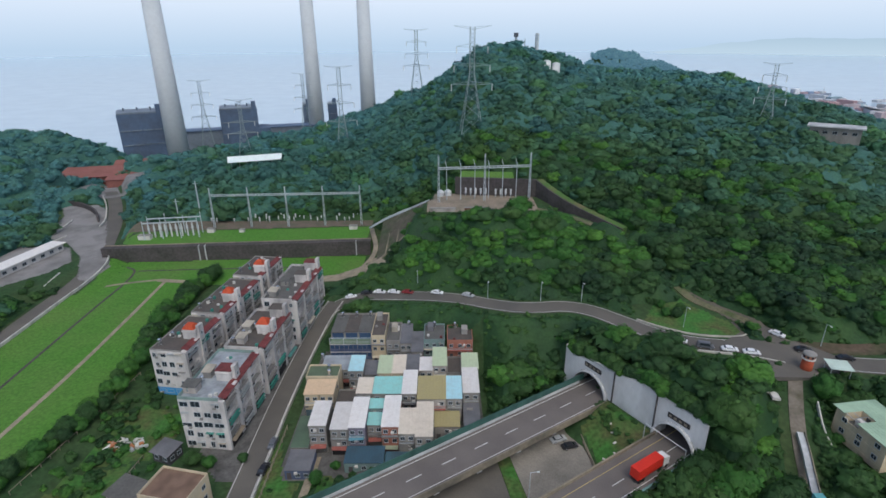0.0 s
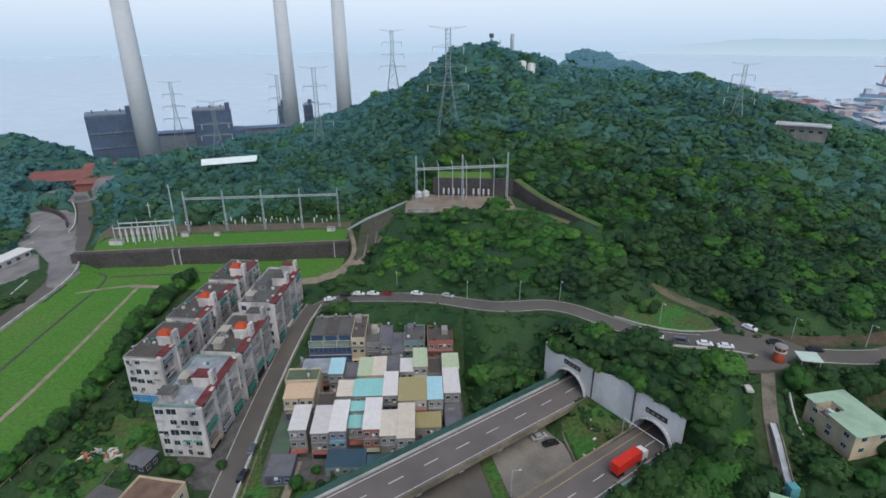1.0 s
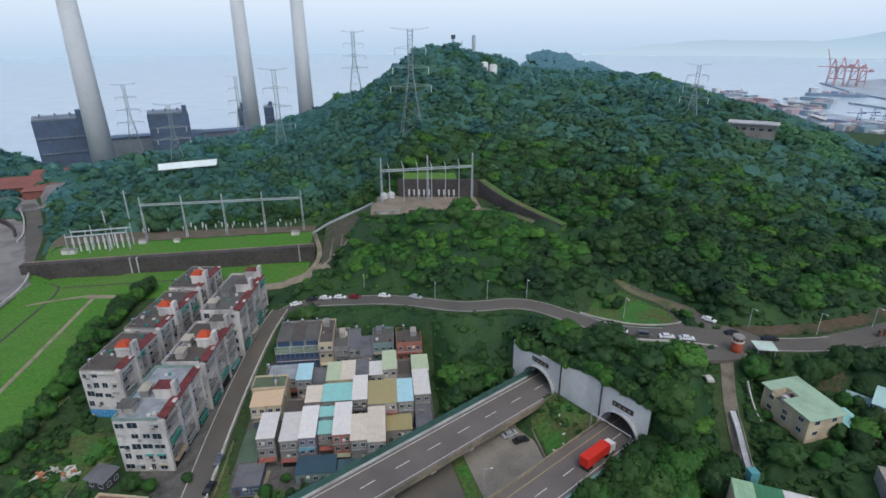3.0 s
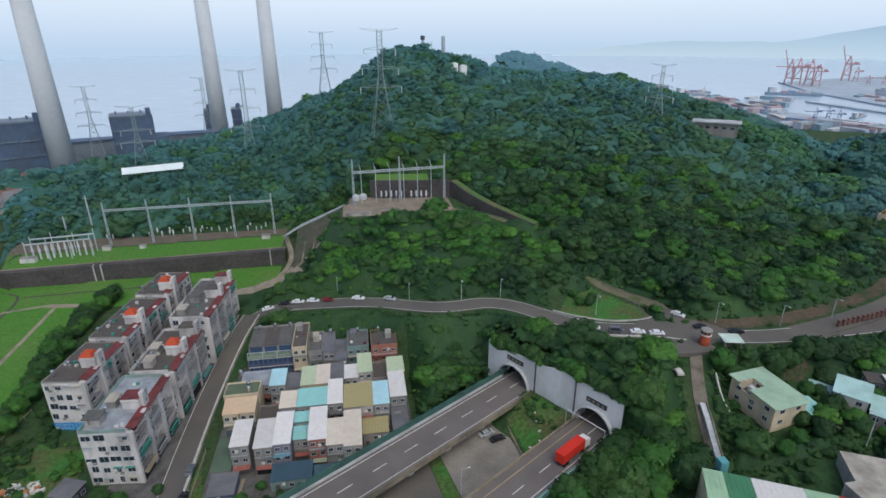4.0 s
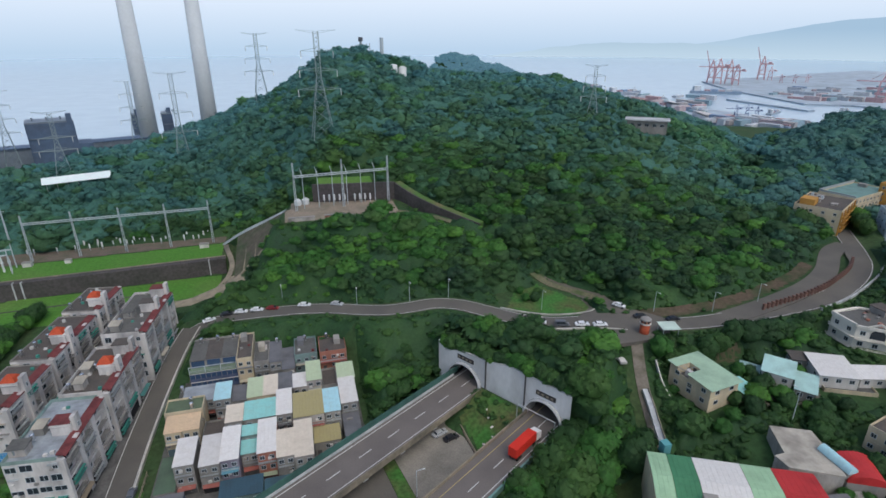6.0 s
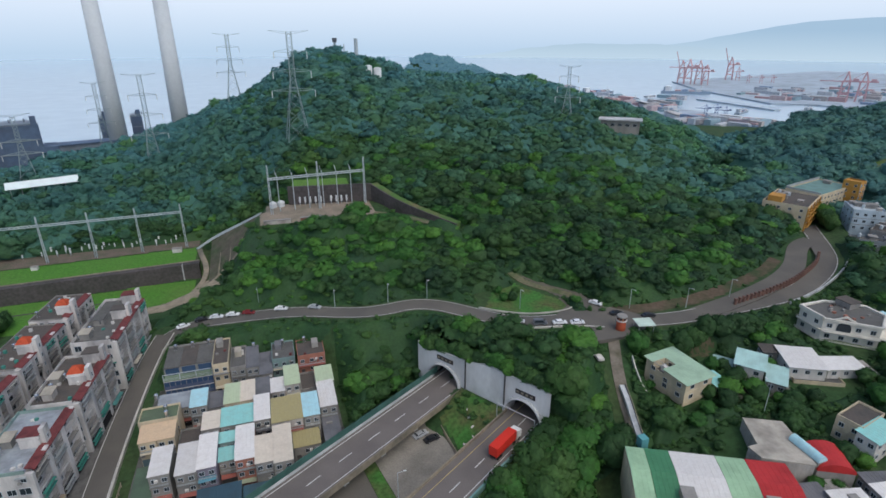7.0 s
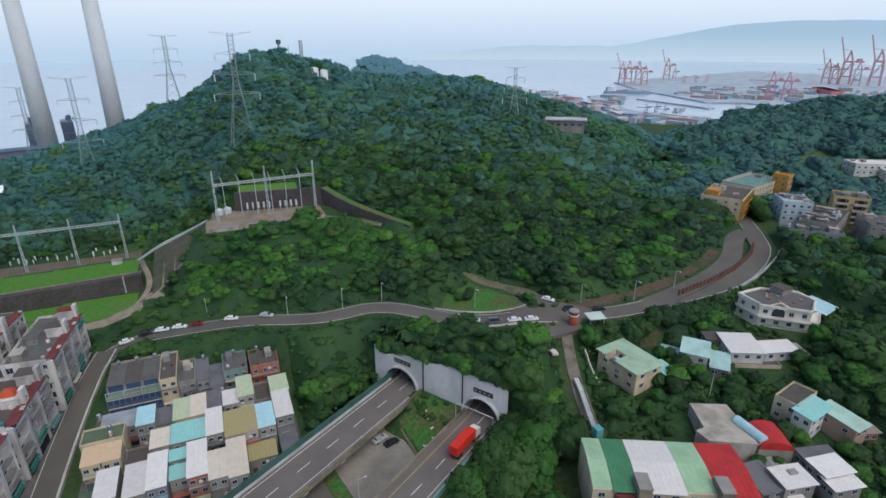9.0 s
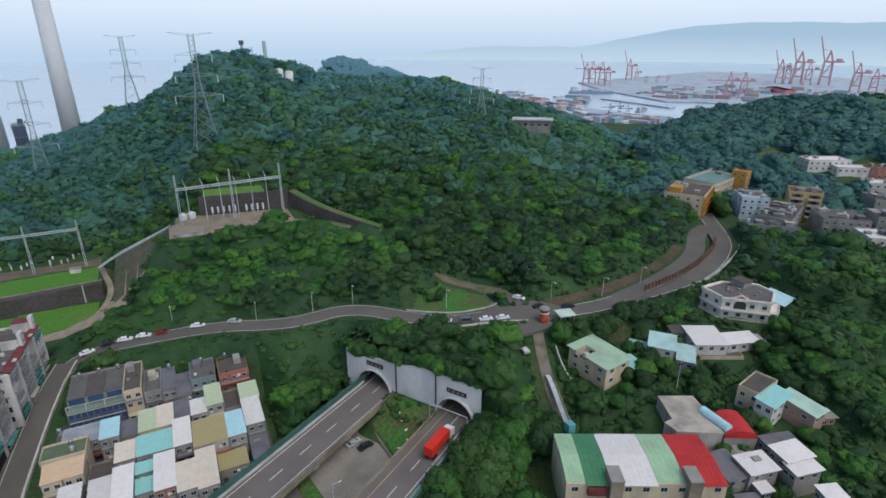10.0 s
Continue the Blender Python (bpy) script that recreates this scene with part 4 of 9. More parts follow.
    p.box(-w / 2, -w / 2 + 0.2, -d / 2 + 0.2, d / 2 - 0.2, H0, top)
    part("parapet", p, parapet or (PLASTER_GREY if plain else wall), ob)
    for tx, ty, orange in tower:
        t = Build().box(tx - 1.7, tx + 2.6, ty - 1.9, ty + 1.9, H0, H0 + 3.3)
        t.box(tx + 2.6, tx + 3.6, ty - 1.2, ty + 1.2, 0, H0 + 4.6)
        tw = part("stair_tower", t, wall, ob)
        for k in range(floors + 1):
            window(tw, tx + 3.62, ty, 1.5 + k * fh, 0.8, 1.2, 90)
        if orange:
            r = Build()
            z = H0 + 3.3
            r.add([(tx - 1.9, ty - 1.8, z), (tx + 2.1, ty - 1.8, z), (tx + 2.1, ty + 1.8, z), (tx - 1.9, ty + 1.8, z), (tx - 1.1, ty - 1.0, z + 1.2), (tx + 1.3, ty - 1.0, z + 1.2),
                   (tx + 1.3, ty + 1.0, z + 1.2), (tx - 1.1, ty + 1.0, z + 1.2), (tx + 0.1, ty, z + 1.9)],
                  [(0, 1, 5, 4), (1, 2, 6, 5), (2, 3, 7, 6), (3, 0, 4, 7), (4, 5, 8), (5, 6, 8), (6, 7, 8), (7, 4, 8), (3, 2, 1, 0)])
            part("tower_roof", r, ORANGE_TILE, ob, "bright orange tiled hip roof")
        elif orange is None:
            part("tower_roof", Build().box(tx - 1.9, tx + 2.8, ty - 2.1, ty + 2.1, H0 + 3.3, H0 + 3.4), RED_TRIM, ob, "dull red flat roof on the stair tower")
        else:
            part("tower_roof", Build().box(tx - 1.9, tx + 2.8, ty - 2.1, ty + 2.1, H0 + 3.3, H0 + 3.5), ROOF_BROWN, ob)
        part("ledge", Build().box(tx - 1.95, tx + 2.85, ty - 2.15, ty + 2.15, H0 + 2.6, H0 + 2.75), wall, ob)
    g = random.Random(int(-x * 10 + y))
    for k in range(0 if plain else 2):
        ry, rw = -d / 2 + 4 + k * d * 0.3, g.uniform(2.2, 4.0)
        rx = -w / 2 + 2.6 + g.uniform(-0.6, 1.6)
        sh = part("roof_shed", Build().box(rx - rw / 2, rx + rw / 2, ry - 1.5, ry + 1.5, H0, H0 + 2.2), g.choice([PLASTER_GREY, PLASTER_DIM, PLASTER_GREY]), ob)
        part("shed_roof", Build().prism([(rx - rw / 2 - 0.3, ry - 1.9), (rx + rw / 2 + 0.3, ry - 1.9), (rx + rw / 2 + 0.3, ry + 1.8), (rx - rw / 2 - 0.3, ry + 1.8)], [H0 + 2.2] * 4, [H0 + 2.3, H0 + 2.3, H0 + 2.6, H0 + 2.6]), g.choice([ROOF_GREY, ROOF_GREY, ROOF_BROWN, CREAM_TIN]), sh)
    for k in range(8):
        qx, qy = g.uniform(-w / 2 + 0.8, w / 2 - 2.4), g.uniform(-d / 2 + 1, d / 2 - 1)
        part("roof_box", Build().box(qx - 0.4, qx + 0.4, qy - 0.35, qy + 0.35, H0 + 0.06, H0 + g.uniform(0.5, 1.1)), g.choice([PLASTER_GREY, PLASTER_LIGHT, GREEN_AWNING]), ob)
    for k in range(16):
        yy, zz = g.uniform(-d / 2 + 1, d / 2 - 1), g.choice(range(floors)) * fh + 1.0
        part("air_conditioner", Build().box(-w / 2 - 0.45, -w / 2, yy - 0.4, yy + 0.4, zz, zz + 0.6), PLASTER_GREY, ob)
    for k in range(floors * 2):
        xx, zz = -w / 2 + g.uniform(0.8, w - 2.4), 0.3 + (k // 2) * fh + g.uniform(0.2, 0.7)
        part("air_conditioner", Build().box(xx - 0.4, xx + 0.4, -d / 2 - 0.4, -d / 2, zz, zz + 0.55), PLASTER_GREY if k % 2 else PLASTER_LIGHT, ob)
    for k in range(floors):
        for i in range(bays):
            if g.random() < 0.55:
                a, c = -d / 2 + i * step + 0.9, -d / 2 + (i + 1) * step - 0.9
                z0 = 0.3 + k * fh
                cage = Build().box(w / 2 - 0.1, w / 2 + 0.55, a + 0.2, c - 0.2, z0 + 1.1, z0 + 1.18).box(w / 2 - 0.1, w / 2 + 0.6, a + 0.2, c - 0.2, z0 + 2.3, z0 + 2.4)
                for q in range(7):
                    yy = a + 0.3 + (c - a - 0.6) * q / 6
                    cage.box(w / 2 + 0.45, w / 2 + 0.5, yy - 0.025, yy + 0.025, z0 + 1.18, z0 + 2.3)
                part("window_cage", cage, g.choice([STEEL, PLASTER_GREY, GREEN_AWNING]), ob)
    # shops at street level, most fronts near-black panels
    for i in range(bays):
        a, c = -d / 2 + i * step + 0.7, -d / 2 + (i + 1) * step - 0.7
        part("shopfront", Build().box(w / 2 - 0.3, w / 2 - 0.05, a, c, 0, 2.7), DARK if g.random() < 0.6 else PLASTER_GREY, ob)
        if g.random() < 0.4:
            part("shop_awning", Build().prism([(w / 2, a), (w / 2 + 1.1, a), (w / 2 + 1.1, c), (w / 2, c)], [3.1, 2.8, 2.8, 3.1], [3.2, 2.9, 2.9, 3.2]), g.choice(TINS), ob)
    m = pose(x, y, ground_at(x, y), 0, 0, rot)
    for j in range(3):
        q = m @ Vector((-w / 2 + 1.6 + j * 1.5, -d / 2 + 3 + j * 4.5, H0 + 0.06 - 0.3))
        water_tank(q.x, q.y, q.z)
    return ob


apartment(-62.6, 127.0, -5.5, 12.6, 23, 16.0, 5, [(2.0, -1.0, None)], "pale grey apartment block with teal parapet and dull red stair roof", parapet=paint((0.26, 0.36, 0.33), 0.8, 0.4), roof=mat("blue_grey_screed", (0.32, 0.35, 0.38), 0.85, vary=0.1, grain=1.5, stain=0.4, stain_size=0.3))
apartment(-59.6, 152.0, -5.5, 12.2, 24, 16.0, 5, [(2.2, -1.0, True), (2.2, 9.5, False)], "weathered white apartment block with roof sheds and balconies")
apartment(-55.9, 182.0, -5.5, 12.6, 30, 16.0, 5, [(2.2, 2.0, False), (2.0, 13.2, None)], "white apartment block with tall stair towers at the road bend", roof=ROOF_GREY)
apartment(-82.0, 149.5, -8, 11.6, 21, 16.0, 5, [(2.6, -1.4, True)], "white apartment block with a bright blue painted ground floor", ground_blue=True, plain=True)
apartment(-78.4, 174.5, -8, 11.6, 27, 16.0, 5, [(2.8, -2.8, True)], "white apartment block with a brown roof and red trim", plain=True)
apartment(-74.4, 198.0, -8, 11.6, 19, 16.0, 5, [(3.0, -4.0, True)], "white apartment block with an orange tiled stair cap", plain=True)


AWNINGS = [paint((0.55, 0.55, 0.53), 0.6, 0.3), paint((0.10, 0.24, 0.30), 0.6, 0.3), paint((0.10, 0.10, 0.11), 0.6, 0.3), paint((0.30, 0.10, 0.08), 0.6, 0.3), paint((0.30, 0.34, 0.24), 0.6, 0.3), paint((0.45, 0.40, 0.30), 0.6, 0.3)]


def townhouse(xl, yf, w, d, h, roof, label, wall=None, fall=0.5, flat=False, pane=None, group="terraced houses with sheet roofs"):
    """A narrow terraced house: front to -y, sheet or flat roof, windows on each floor."""
    wall = wall or random.Random(int(xl * 31 + yf * 17)).choice([PLASTER_DIM, PLASTER_GREY, PLASTER_GREY, PLASTER_DIM])
    x, y = xl + w / 2, yf + d / 2
    z = ground_at(x, y) - 0.5
    ob = thing("terraced_house", x, y, z, 0, label, "house", group)
    h = h - z
    a, c = -w / 2 + 0.03, w / 2 - 0.03
    back = h + (0 if flat else fall)
    b = Build()
    b.prism([(a, -d / 2), (c, -d / 2), (c, d / 2), (a, d / 2)], 0, [h, h, back, back])
    part("wall", b, wall, ob)
    if flat:
        flat_roof(ob, w - 0.06, d, h, roof, wall, 0.6)
    else:
        part("roof", sheet_roof(a, c, -d / 2, d / 2, h + 0.02, back + 0.02, 0.12), roof, ob)
    n = 1 if w < 3.6 else 2 if w < 6 else 3
    g = random.Random(int(xl * 10) * 7919 + int(yf * 10))
    for k in range(g.randint(1, 3)):
        ax, az = g.uniform(a + 0.6, c - 0.6), g.uniform(2.2, max(2.6, h - 1.2))
        part("air_conditioner", Build().box(ax - 0.4, ax + 0.4, -d / 2 - 0.45, -d / 2, az, az + 0.6), PLASTER_GREY if k else PLASTER_LIGHT, ob)
    if h > 6:
        px = a + 0.15 if g.random() < 0.5 else c - 0.15
        part("downpipe", Build().tube(px, -d / 2 - 0.1, 0.3, h - 0.2, 0.06, 0.06, 6), PLASTER_GREY, ob)
        col = g.choice(AWNINGS)
        z1 = g.choice((2.9, h - 3.0))
        part("awning", Build().prism([(a + 0.2, -d / 2 - g.uniform(0.9, 1.6)), (c - 0.2, -d / 2 - 1.2), (c - 0.2, -d / 2), (a + 0.2, -d / 2)], [z1, z1, z1 + 0.35, z1 + 0.35], [z1 + 0.06, z1 + 0.06, z1 + 0.41, z1 + 0.41]), col, ob)
        for k in range(2):
            part("balcony_rail", Build().box(a + 0.3, c - 0.3, -d / 2 - 0.62, -d / 2 - 0.56, h - 3.0 + 0.1 * k + 0.3, h - 2.9 + 0.45 * k + 0.1), STEEL, ob)
    if flat and d > 8 and g.random() < 0.5:
        rx, ry = g.uniform(-w / 2 + 1.2, w / 2 - 1.2), g.uniform(0, d / 2 - 2)
        part("roof_shed", Build().prism([(rx - 1.0, ry - 1.3), (rx + 1.0, ry - 1.3), (rx + 1.0, ry + 1.3), (rx - 1.0, ry + 1.3)], h, [h + 1.9, h + 1.9, h + 2.3, h + 2.3]), g.choice([PLASTER_GREY, PLASTER_DIM, SLATE_SHEET, CREAM_TIN]), ob)
        for k in range(3):
            qx, qy = g.uniform(-w / 2 + 0.7, w / 2 - 0.7), g.uniform(-d / 2 + 0.8, d / 2 - 0.8)
            part("roof_box", Build().box(qx - 0.4, qx + 0.4, qy - 0.3, qy + 0.3, h, h + g.uniform(0.4, 1.0)), g.choice([PLASTER_GREY, PLASTER_LIGHT, RED_TRIM]), ob)
    elif not flat and w > 3.4 and d > 6 and g.random() < 0.06:
        ry = g.uniform(-d * 0.3, d * 0.3)
        rz = h + (back - h) * (ry / d + 0.5)
        part("roof_vent", Build().box(g.uniform(-w / 4, 0) - 0.3, 0.4, ry - 0.3, ry + 0.3, rz, rz + 0.55), PLASTER_GREY, ob)
    floors = max(1, int(h / 3.1))
    for k in range(floors):
        for j in range(n):
            xx = -w / 2 + (j + 0.5) * w / n
            if k == 0 and j == 0:
                part("door", Build().box(xx - 0.55, xx + 0.55, -d / 2 - 0.06, -d / 2 + 0.05, 0.5, 2.7), paint((0.10, 0.09, 0.09), 0.6), ob)
            else:
                window(ob, xx, -d / 2 - 0.02, h - (floors - k) * 3.0 + 0.9, 1.25, 1.15, 0, pane)
    if floors > 1 and not flat:
        # ground-floor front as a thin panel in near-black or dull dark colours
        part("shopfront", Build().box(a + 0.15, c - 0.15, -d / 2 - 0.12, -d / 2 - 0.02, 0.5, 3.0), g.choice([DARK, paint((0.12, 0.12, 0.12), 0.6), paint((0.10, 0.15, 0.17), 0.6), paint((0.20, 0.09, 0.08), 0.6)]), ob)
    if floors > 1:
        part("ledge", Build().box(a, c, -d / 2 - 0.6, -d / 2, h - 3.1, h - 2.98), PLASTER_GREY, ob)
    return ob


WHITE_SHEET = mat("white_sheet_metal", (0.68, 0.655, 0.63), 0.55, vary=0.07, grain=2, stain=0.10, stain_size=0.7, stain_colour=(0.40, 0.34, 0.29), per="object", shift=0.12)
CREAM_SHEET = mat("cream_sheet_metal", (0.60, 0.53, 0.44), 0.55, vary=0.07, grain=2, stain=0.12, stain_size=0.7, stain_colour=(0.36, 0.30, 0.23), per="object", shift=0.12)
AQUA_SHEET = mat("aqua_sheet_metal", (0.28, 0.58, 0.55), 0.5, vary=0.06, grain=2, stain=0.10, stain_size=0.7, stain_colour=(0.30, 0.27, 0.20))
CYAN_SHEET = mat("pale_blue_sheet_metal", (0.40, 0.64, 0.70), 0.5, vary=0.06, grain=2, stain=0.10, stain_size=0.7, stain_colour=(0.30, 0.27, 0.20))
GREEN_SHEET = mat("pale_green_sheet_metal", (0.46, 0.54, 0.36), 0.55, vary=0.06, grain=2, stain=0.10, stain_size=0.7, stain_colour=(0.30, 0.27, 0.20))
OLIVE_SHEET = mat("olive_sheet_metal", (0.36, 0.31, 0.15), 0.55, vary=0.08, grain=2, stain=0.10, stain_size=0.7, stain_colour=(0.30, 0.27, 0.20))
TAN_SHEET = mat("tan_sheet_metal", (0.60, 0.44, 0.29), 0.6, vary=0.08, grain=2, stain=0.10, stain_size=0.7, stain_colour=(0.30, 0.27, 0.20))
SLATE_SHEET = mat("slate_grey_sheet_metal", (0.16, 0.16, 0.17), 0.6, vary=0.08, grain=2, stain=0.3, stain_size=0.25)
NAVY_WALL = mat("navy_glazed_front", (0.10, 0.13, 0.22), 0.5, vary=0.1, grain=2, stain=0.3, stain_size=0.3)
BRICK_RED = mat("faded_red_plaster", (0.37, 0.16, 0.115), 0.8, vary=0.12, grain=2, stain=0.35, stain_size=0.3)
TEAL_WALL = paint((0.20, 0.29, 0.28), 0.75)

W, T = "white sheet metal roof on a narrow terraced house", "narrow terraced house"
# back row, flat roofs
def glazed_house(x0, x1, y0, y1, h, label):
    """A wide three-storey house: navy glazed bands, a recessed open balcony on the top floor, flat screed roof in three bays."""
    x, y, w, d = (x0 + x1) / 2, (y0 + y1) / 2, x1 - x0, y1 - y0
    z = ground_at(x, y) - 0.5
    ob = thing("terraced_house", x, y, z, 0, label, "house", "terraced houses with sheet roofs")
    h = h - z
    part("wall", Build().box(-w / 2, w / 2, -d / 2 + 0.3, d / 2, 0, h - 2.9).box(-w / 2, w / 2, -d / 2 + 3.2, d / 2, h - 2.9, h), PLASTER_GREY, ob)
    part("balcony_floor", Build().box(-w / 2, w / 2, -d / 2, -d / 2 + 3.2, h - 2.9, h - 2.75), paint((0.20, 0.27, 0.19), 0.8, 0.4), ob, "mossy pale green balcony floor")
    for k in range(2):
        z0 = h - 5.9 - 3.0 * k
        part("spandrel", Build().box(-w / 2, w / 2, -d / 2 + 0.1, -d / 2 + 0.3, z0, z0 + 1.1), NAVY_WALL, ob)
        for j in range(9):
            a = -w / 2 + w * j / 9
            part("pane", Build().box(a + 0.06, a + w / 9 - 0.06, -d / 2 + 0.16, -d / 2 + 0.3, z0 + 1.1, z0 + 2.8), PANE_BLUE, ob)
            part("mullion", Build().box(a - 0.05, a + 0.05, -d / 2 + 0.05, -d / 2 + 0.3, z0 + 1.1, z0 + 2.8), PLASTER_GREY, ob)
        part("rail", Build().box(-w / 2, w / 2, -d / 2 - 0.05, -d / 2 + 0.1, z0 + 2.8, z0 + 3.0), PLASTER_LIGHT, ob)
    part("balcony_rail", Build().box(-w / 2, w / 2, -d / 2, -d / 2 + 0.08, h - 1.95, h - 1.87).box(-w / 2, w / 2, -d / 2, -d / 2 + 0.08, h - 2.4, h - 2.34), STEEL, ob)
    for j in range(4):
        a = -w / 2 + 0.1 + (w - 0.2) * j / 3
        part("post", Build().box(a - 0.1, a + 0.1, -d / 2, -d / 2 + 0.2, h - 2.75, h - 0.45), STEEL_PALE, ob)
    for j in range(3):
        a = -w / 2 + w * j / 3
        part("glazing", Build().box(a + 0.4, a + w / 3 - 0.4, -d / 2 + 3.1, -d / 2 + 3.2, h - 2.7, h - 0.4), PANE_BLUE, ob)
        part("roof", Build().box(a + 0.04, a + w / 3 - 0.04, -d / 2 + (3.0 if j else 2.6), d / 2, h, h + 0.18), (ROOF_GREY, ROOF_BROWN, ROOF_GREY)[j], ob)
        part("parapet", Build().box(a + 0.04, a + w / 3 - 0.04, d / 2 - 0.2, d / 2, h + 0.18, h + 0.8), PLASTER_GREY, ob)
    part("beam", Build().box(-w / 2, w / 2, -d / 2 - 0.02, -d / 2 + 0.14, h - 0.6, h - 0.45), STEEL_PALE, ob)


glazed_house(-38.5, -24.5, 156.8, 172, 10.0, "three-storey house with dark blue glazed bands and open top balcony")
townhouse(-24.3, 156.0, 4.8, 15.8, 10.4, ROOF_BROWN, "beige rendered house with a flat screed roof", PLASTER_CREAM, flat=True)
townhouse(-19.2, 155.0, 4.7, 12.5, 9.0, ROOF_GREY, "grey house with a flat grey roof", PLASTER_GREY, flat=True)
townhouse(-14.4, 154.2, 3.7, 12.0, 9.0, SLATE_SHEET, "house with a dark sheet roof and red shed", PLASTER_GREY)
townhouse(-10.6, 150.6, 3.9, 12.0, 8.0, SLATE_SHEET, "low house under a dark slate-coloured roof", PLASTER_GREY)
townhouse(-6.6, 154.0, 7.1, 10.5, 10.0, ROOF_GREY, "grey flat-roofed house with a pale teal front", TEAL_WALL, flat=True)
townhouse(1.2, 153.5, 8.6, 10.0, 10.0, ROOF_BROWN, "house with faded orange-red plaster and a flat brown roof", BRICK_RED, flat=True)
# middle rows
townhouse(-3.4, 140.0, 4.4, 9.6, 9.8, GREEN_SHEET, "tall narrow house with a pale green sheet roof")
townhouse(5.7, 141.0, 5.2, 8.0, 8.0, GREEN_SHEET, "house with a pale green sheet roof near the wood")
townhouse(1.1, 141.0, 4.5, 9.0, 6.0, ROOF_BROWN, "low brown-roofed house between taller ones", PLASTER_GREY, flat=True)
townhouse(5.6, 129.0, 4.8, 11.8, 8.0, WHITE_SHEET, W)
townhouse(-20.3, 138.0, 4.4, 9.0, 8.5, GREEN_SHEET, "narrow house with a pale lime green roof", PLASTER_CREAM)
townhouse(-15.9, 138.0, 4.1, 9.3, 8.5, CREAM_SHEET, "narrow house with a beige sheet roof", PLASTER_CREAM)
townhouse(-11.8, 140.2, 4.2, 8.0, 8.0, SLATE_SHEET, "narrow house with a dark slate roof", PLASTER_GREY)
townhouse(-7.4, 139.0, 4.0, 6.5, 8.8, WHITE_SHEET, W)
townhouse(-20.5, 127.7, 8.4, 7.4, 8.8, AQUA_SHEET, "wide aqua sheet metal roof over a terraced house")
townhouse(-12.0, 126.9, 4.2, 10.8, 9.3, WHITE_SHEET, W)
townhouse(-7.5, 124.4, 8.2, 10.2, 9.3, OLIVE_SHEET, "wide olive-tan sheet roof over two terraced houses")
townhouse(0.8, 124.6, 4.4, 10.0, 9.3, CYAN_SHEET, "narrow house with a pale blue sheet roof")
townhouse(5.6, 118.5, 4.6, 10.0, 5.0, SLATE_SHEET, "low lean-to house with a dark roof", PLASTER_GREY, fall=-0.4)
townhouse(-29.2, 138.6, 4.5, 7.8, 9.0, CYAN_SHEET, "narrow house with a light blue sheet roof")
townhouse(-24.6, 139.5, 4.0, 7.0, 7.0, SLATE_SHEET, "small grey house between taller roofs", PLASTER_GREY)
townhouse(-25.2, 127.6, 4.5, 6.8, 9.0, CREAM_SHEET, "narrow house with an off-white sheet roof")
townhouse(-31.5, 127.8, 5.6, 7.0, 4.6, ROOF_BROWN, "low yard house with a rusty roof", PLASTER_GREY, flat=True)
townhouse(-41.5, 135.4, 9.8, 6.2, 8.8, paint((0.12, 0.16, 0.10), 0.8, 0.4), "house with a mossy dark green roof terrace", PLASTER_CREAM, flat=True)
townhouse(-38.5, 143.0, 9.0, 7.0, 6.5, paint((0.34, 0.37, 0.40), 0.6, 0.4), "low house with a faded blue-grey roof", PLASTER_GREY)
townhouse(-40.6, 128.7, 4.2, 6.0, 7.8, TAN_SHEET, "house front under a tan sheet canopy", PLASTER_CREAM, fall=0.9)
townhouse(-36.2, 128.8, 4.2, 6.0, 7.8, TAN_SHEET, "house front under a peach sheet canopy", PLASTER_CREAM, fall=0.9)
# front row
townhouse(-16.5, 113.4, 4.6, 12.4, 9.0, WHITE_SHEET, W, BRICK_RED)
townhouse(-11.8, 111.0, 4.3, 9.5, 8.8, CREAM_SHEET, "narrow house with a greyish white roof", PLASTER_GREY)
townhouse(-7.4, 109.7, 4.6, 13.2, 9.0, CREAM_SHEET, "narrow house with an off-white sheet roof", PLASTER_GREY)
townhouse(-25.2, 113.1, 4.4, 12.0, 9.0, WHITE_SHEET, W, paint((0.22, 0.20, 0.25), 0.8))
townhouse(-30.0, 113.1, 4.7, 10.5, 8.5, WHITE_SHEET, W)
townhouse(-35.8, 114.0, 4.6, 9.5, 9.0, WHITE_SHEET, W)
townhouse(-20.7, 116.5, 4.1, 4.5, 7.0, AQUA_SHEET, "small house with an aqua roof and white front")
townhouse(-20.7, 122.0, 4.1, 3.5, 8.2, AQUA_SHEET, "lean-to with an aqua roof behind a white house", TEAL_WALL)
townhouse(-16.5, 126.2, 4.5, 1.8, 7.6, AQUA_SHEET, "narrow aqua lean-to roof", TEAL_WALL, 0.2)
townhouse(-2.6, 117.5, 7.0, 6.0, 5.5, OLIVE_SHEET, "low shed with a mossy olive roof", PLASTER_GREY, 0.3)
townhouse(-40.5, 112.0, 4.6, 12.0, 3.6, paint((0.10, 0.15, 0.10), 0.7, 0.4), "low shed with a dark green roof beside the street", PLASTER_GREY, 0.3)
townhouse(-40.2, 104.5, 6.5, 7.0, 3.0, SLATE_SHEET, "low navy shed in the front yard", NAVY_WALL, 0.2)
townhouse(-25.5, 106.5, 10.0, 5.5, 3.4, paint((0.045, 0.09, 0.125), 0.7, 0.4), "low blue-roofed workshop before the terrace", TEAL_WALL, 0.4)
townhouse(-15.0, 105.5, 8.0, 4.6, 3.2, paint((0.055, 0.11, 0.14), 0.7, 0.4), "low dark blue canopy over a yard", TEAL_WALL, 0.4)
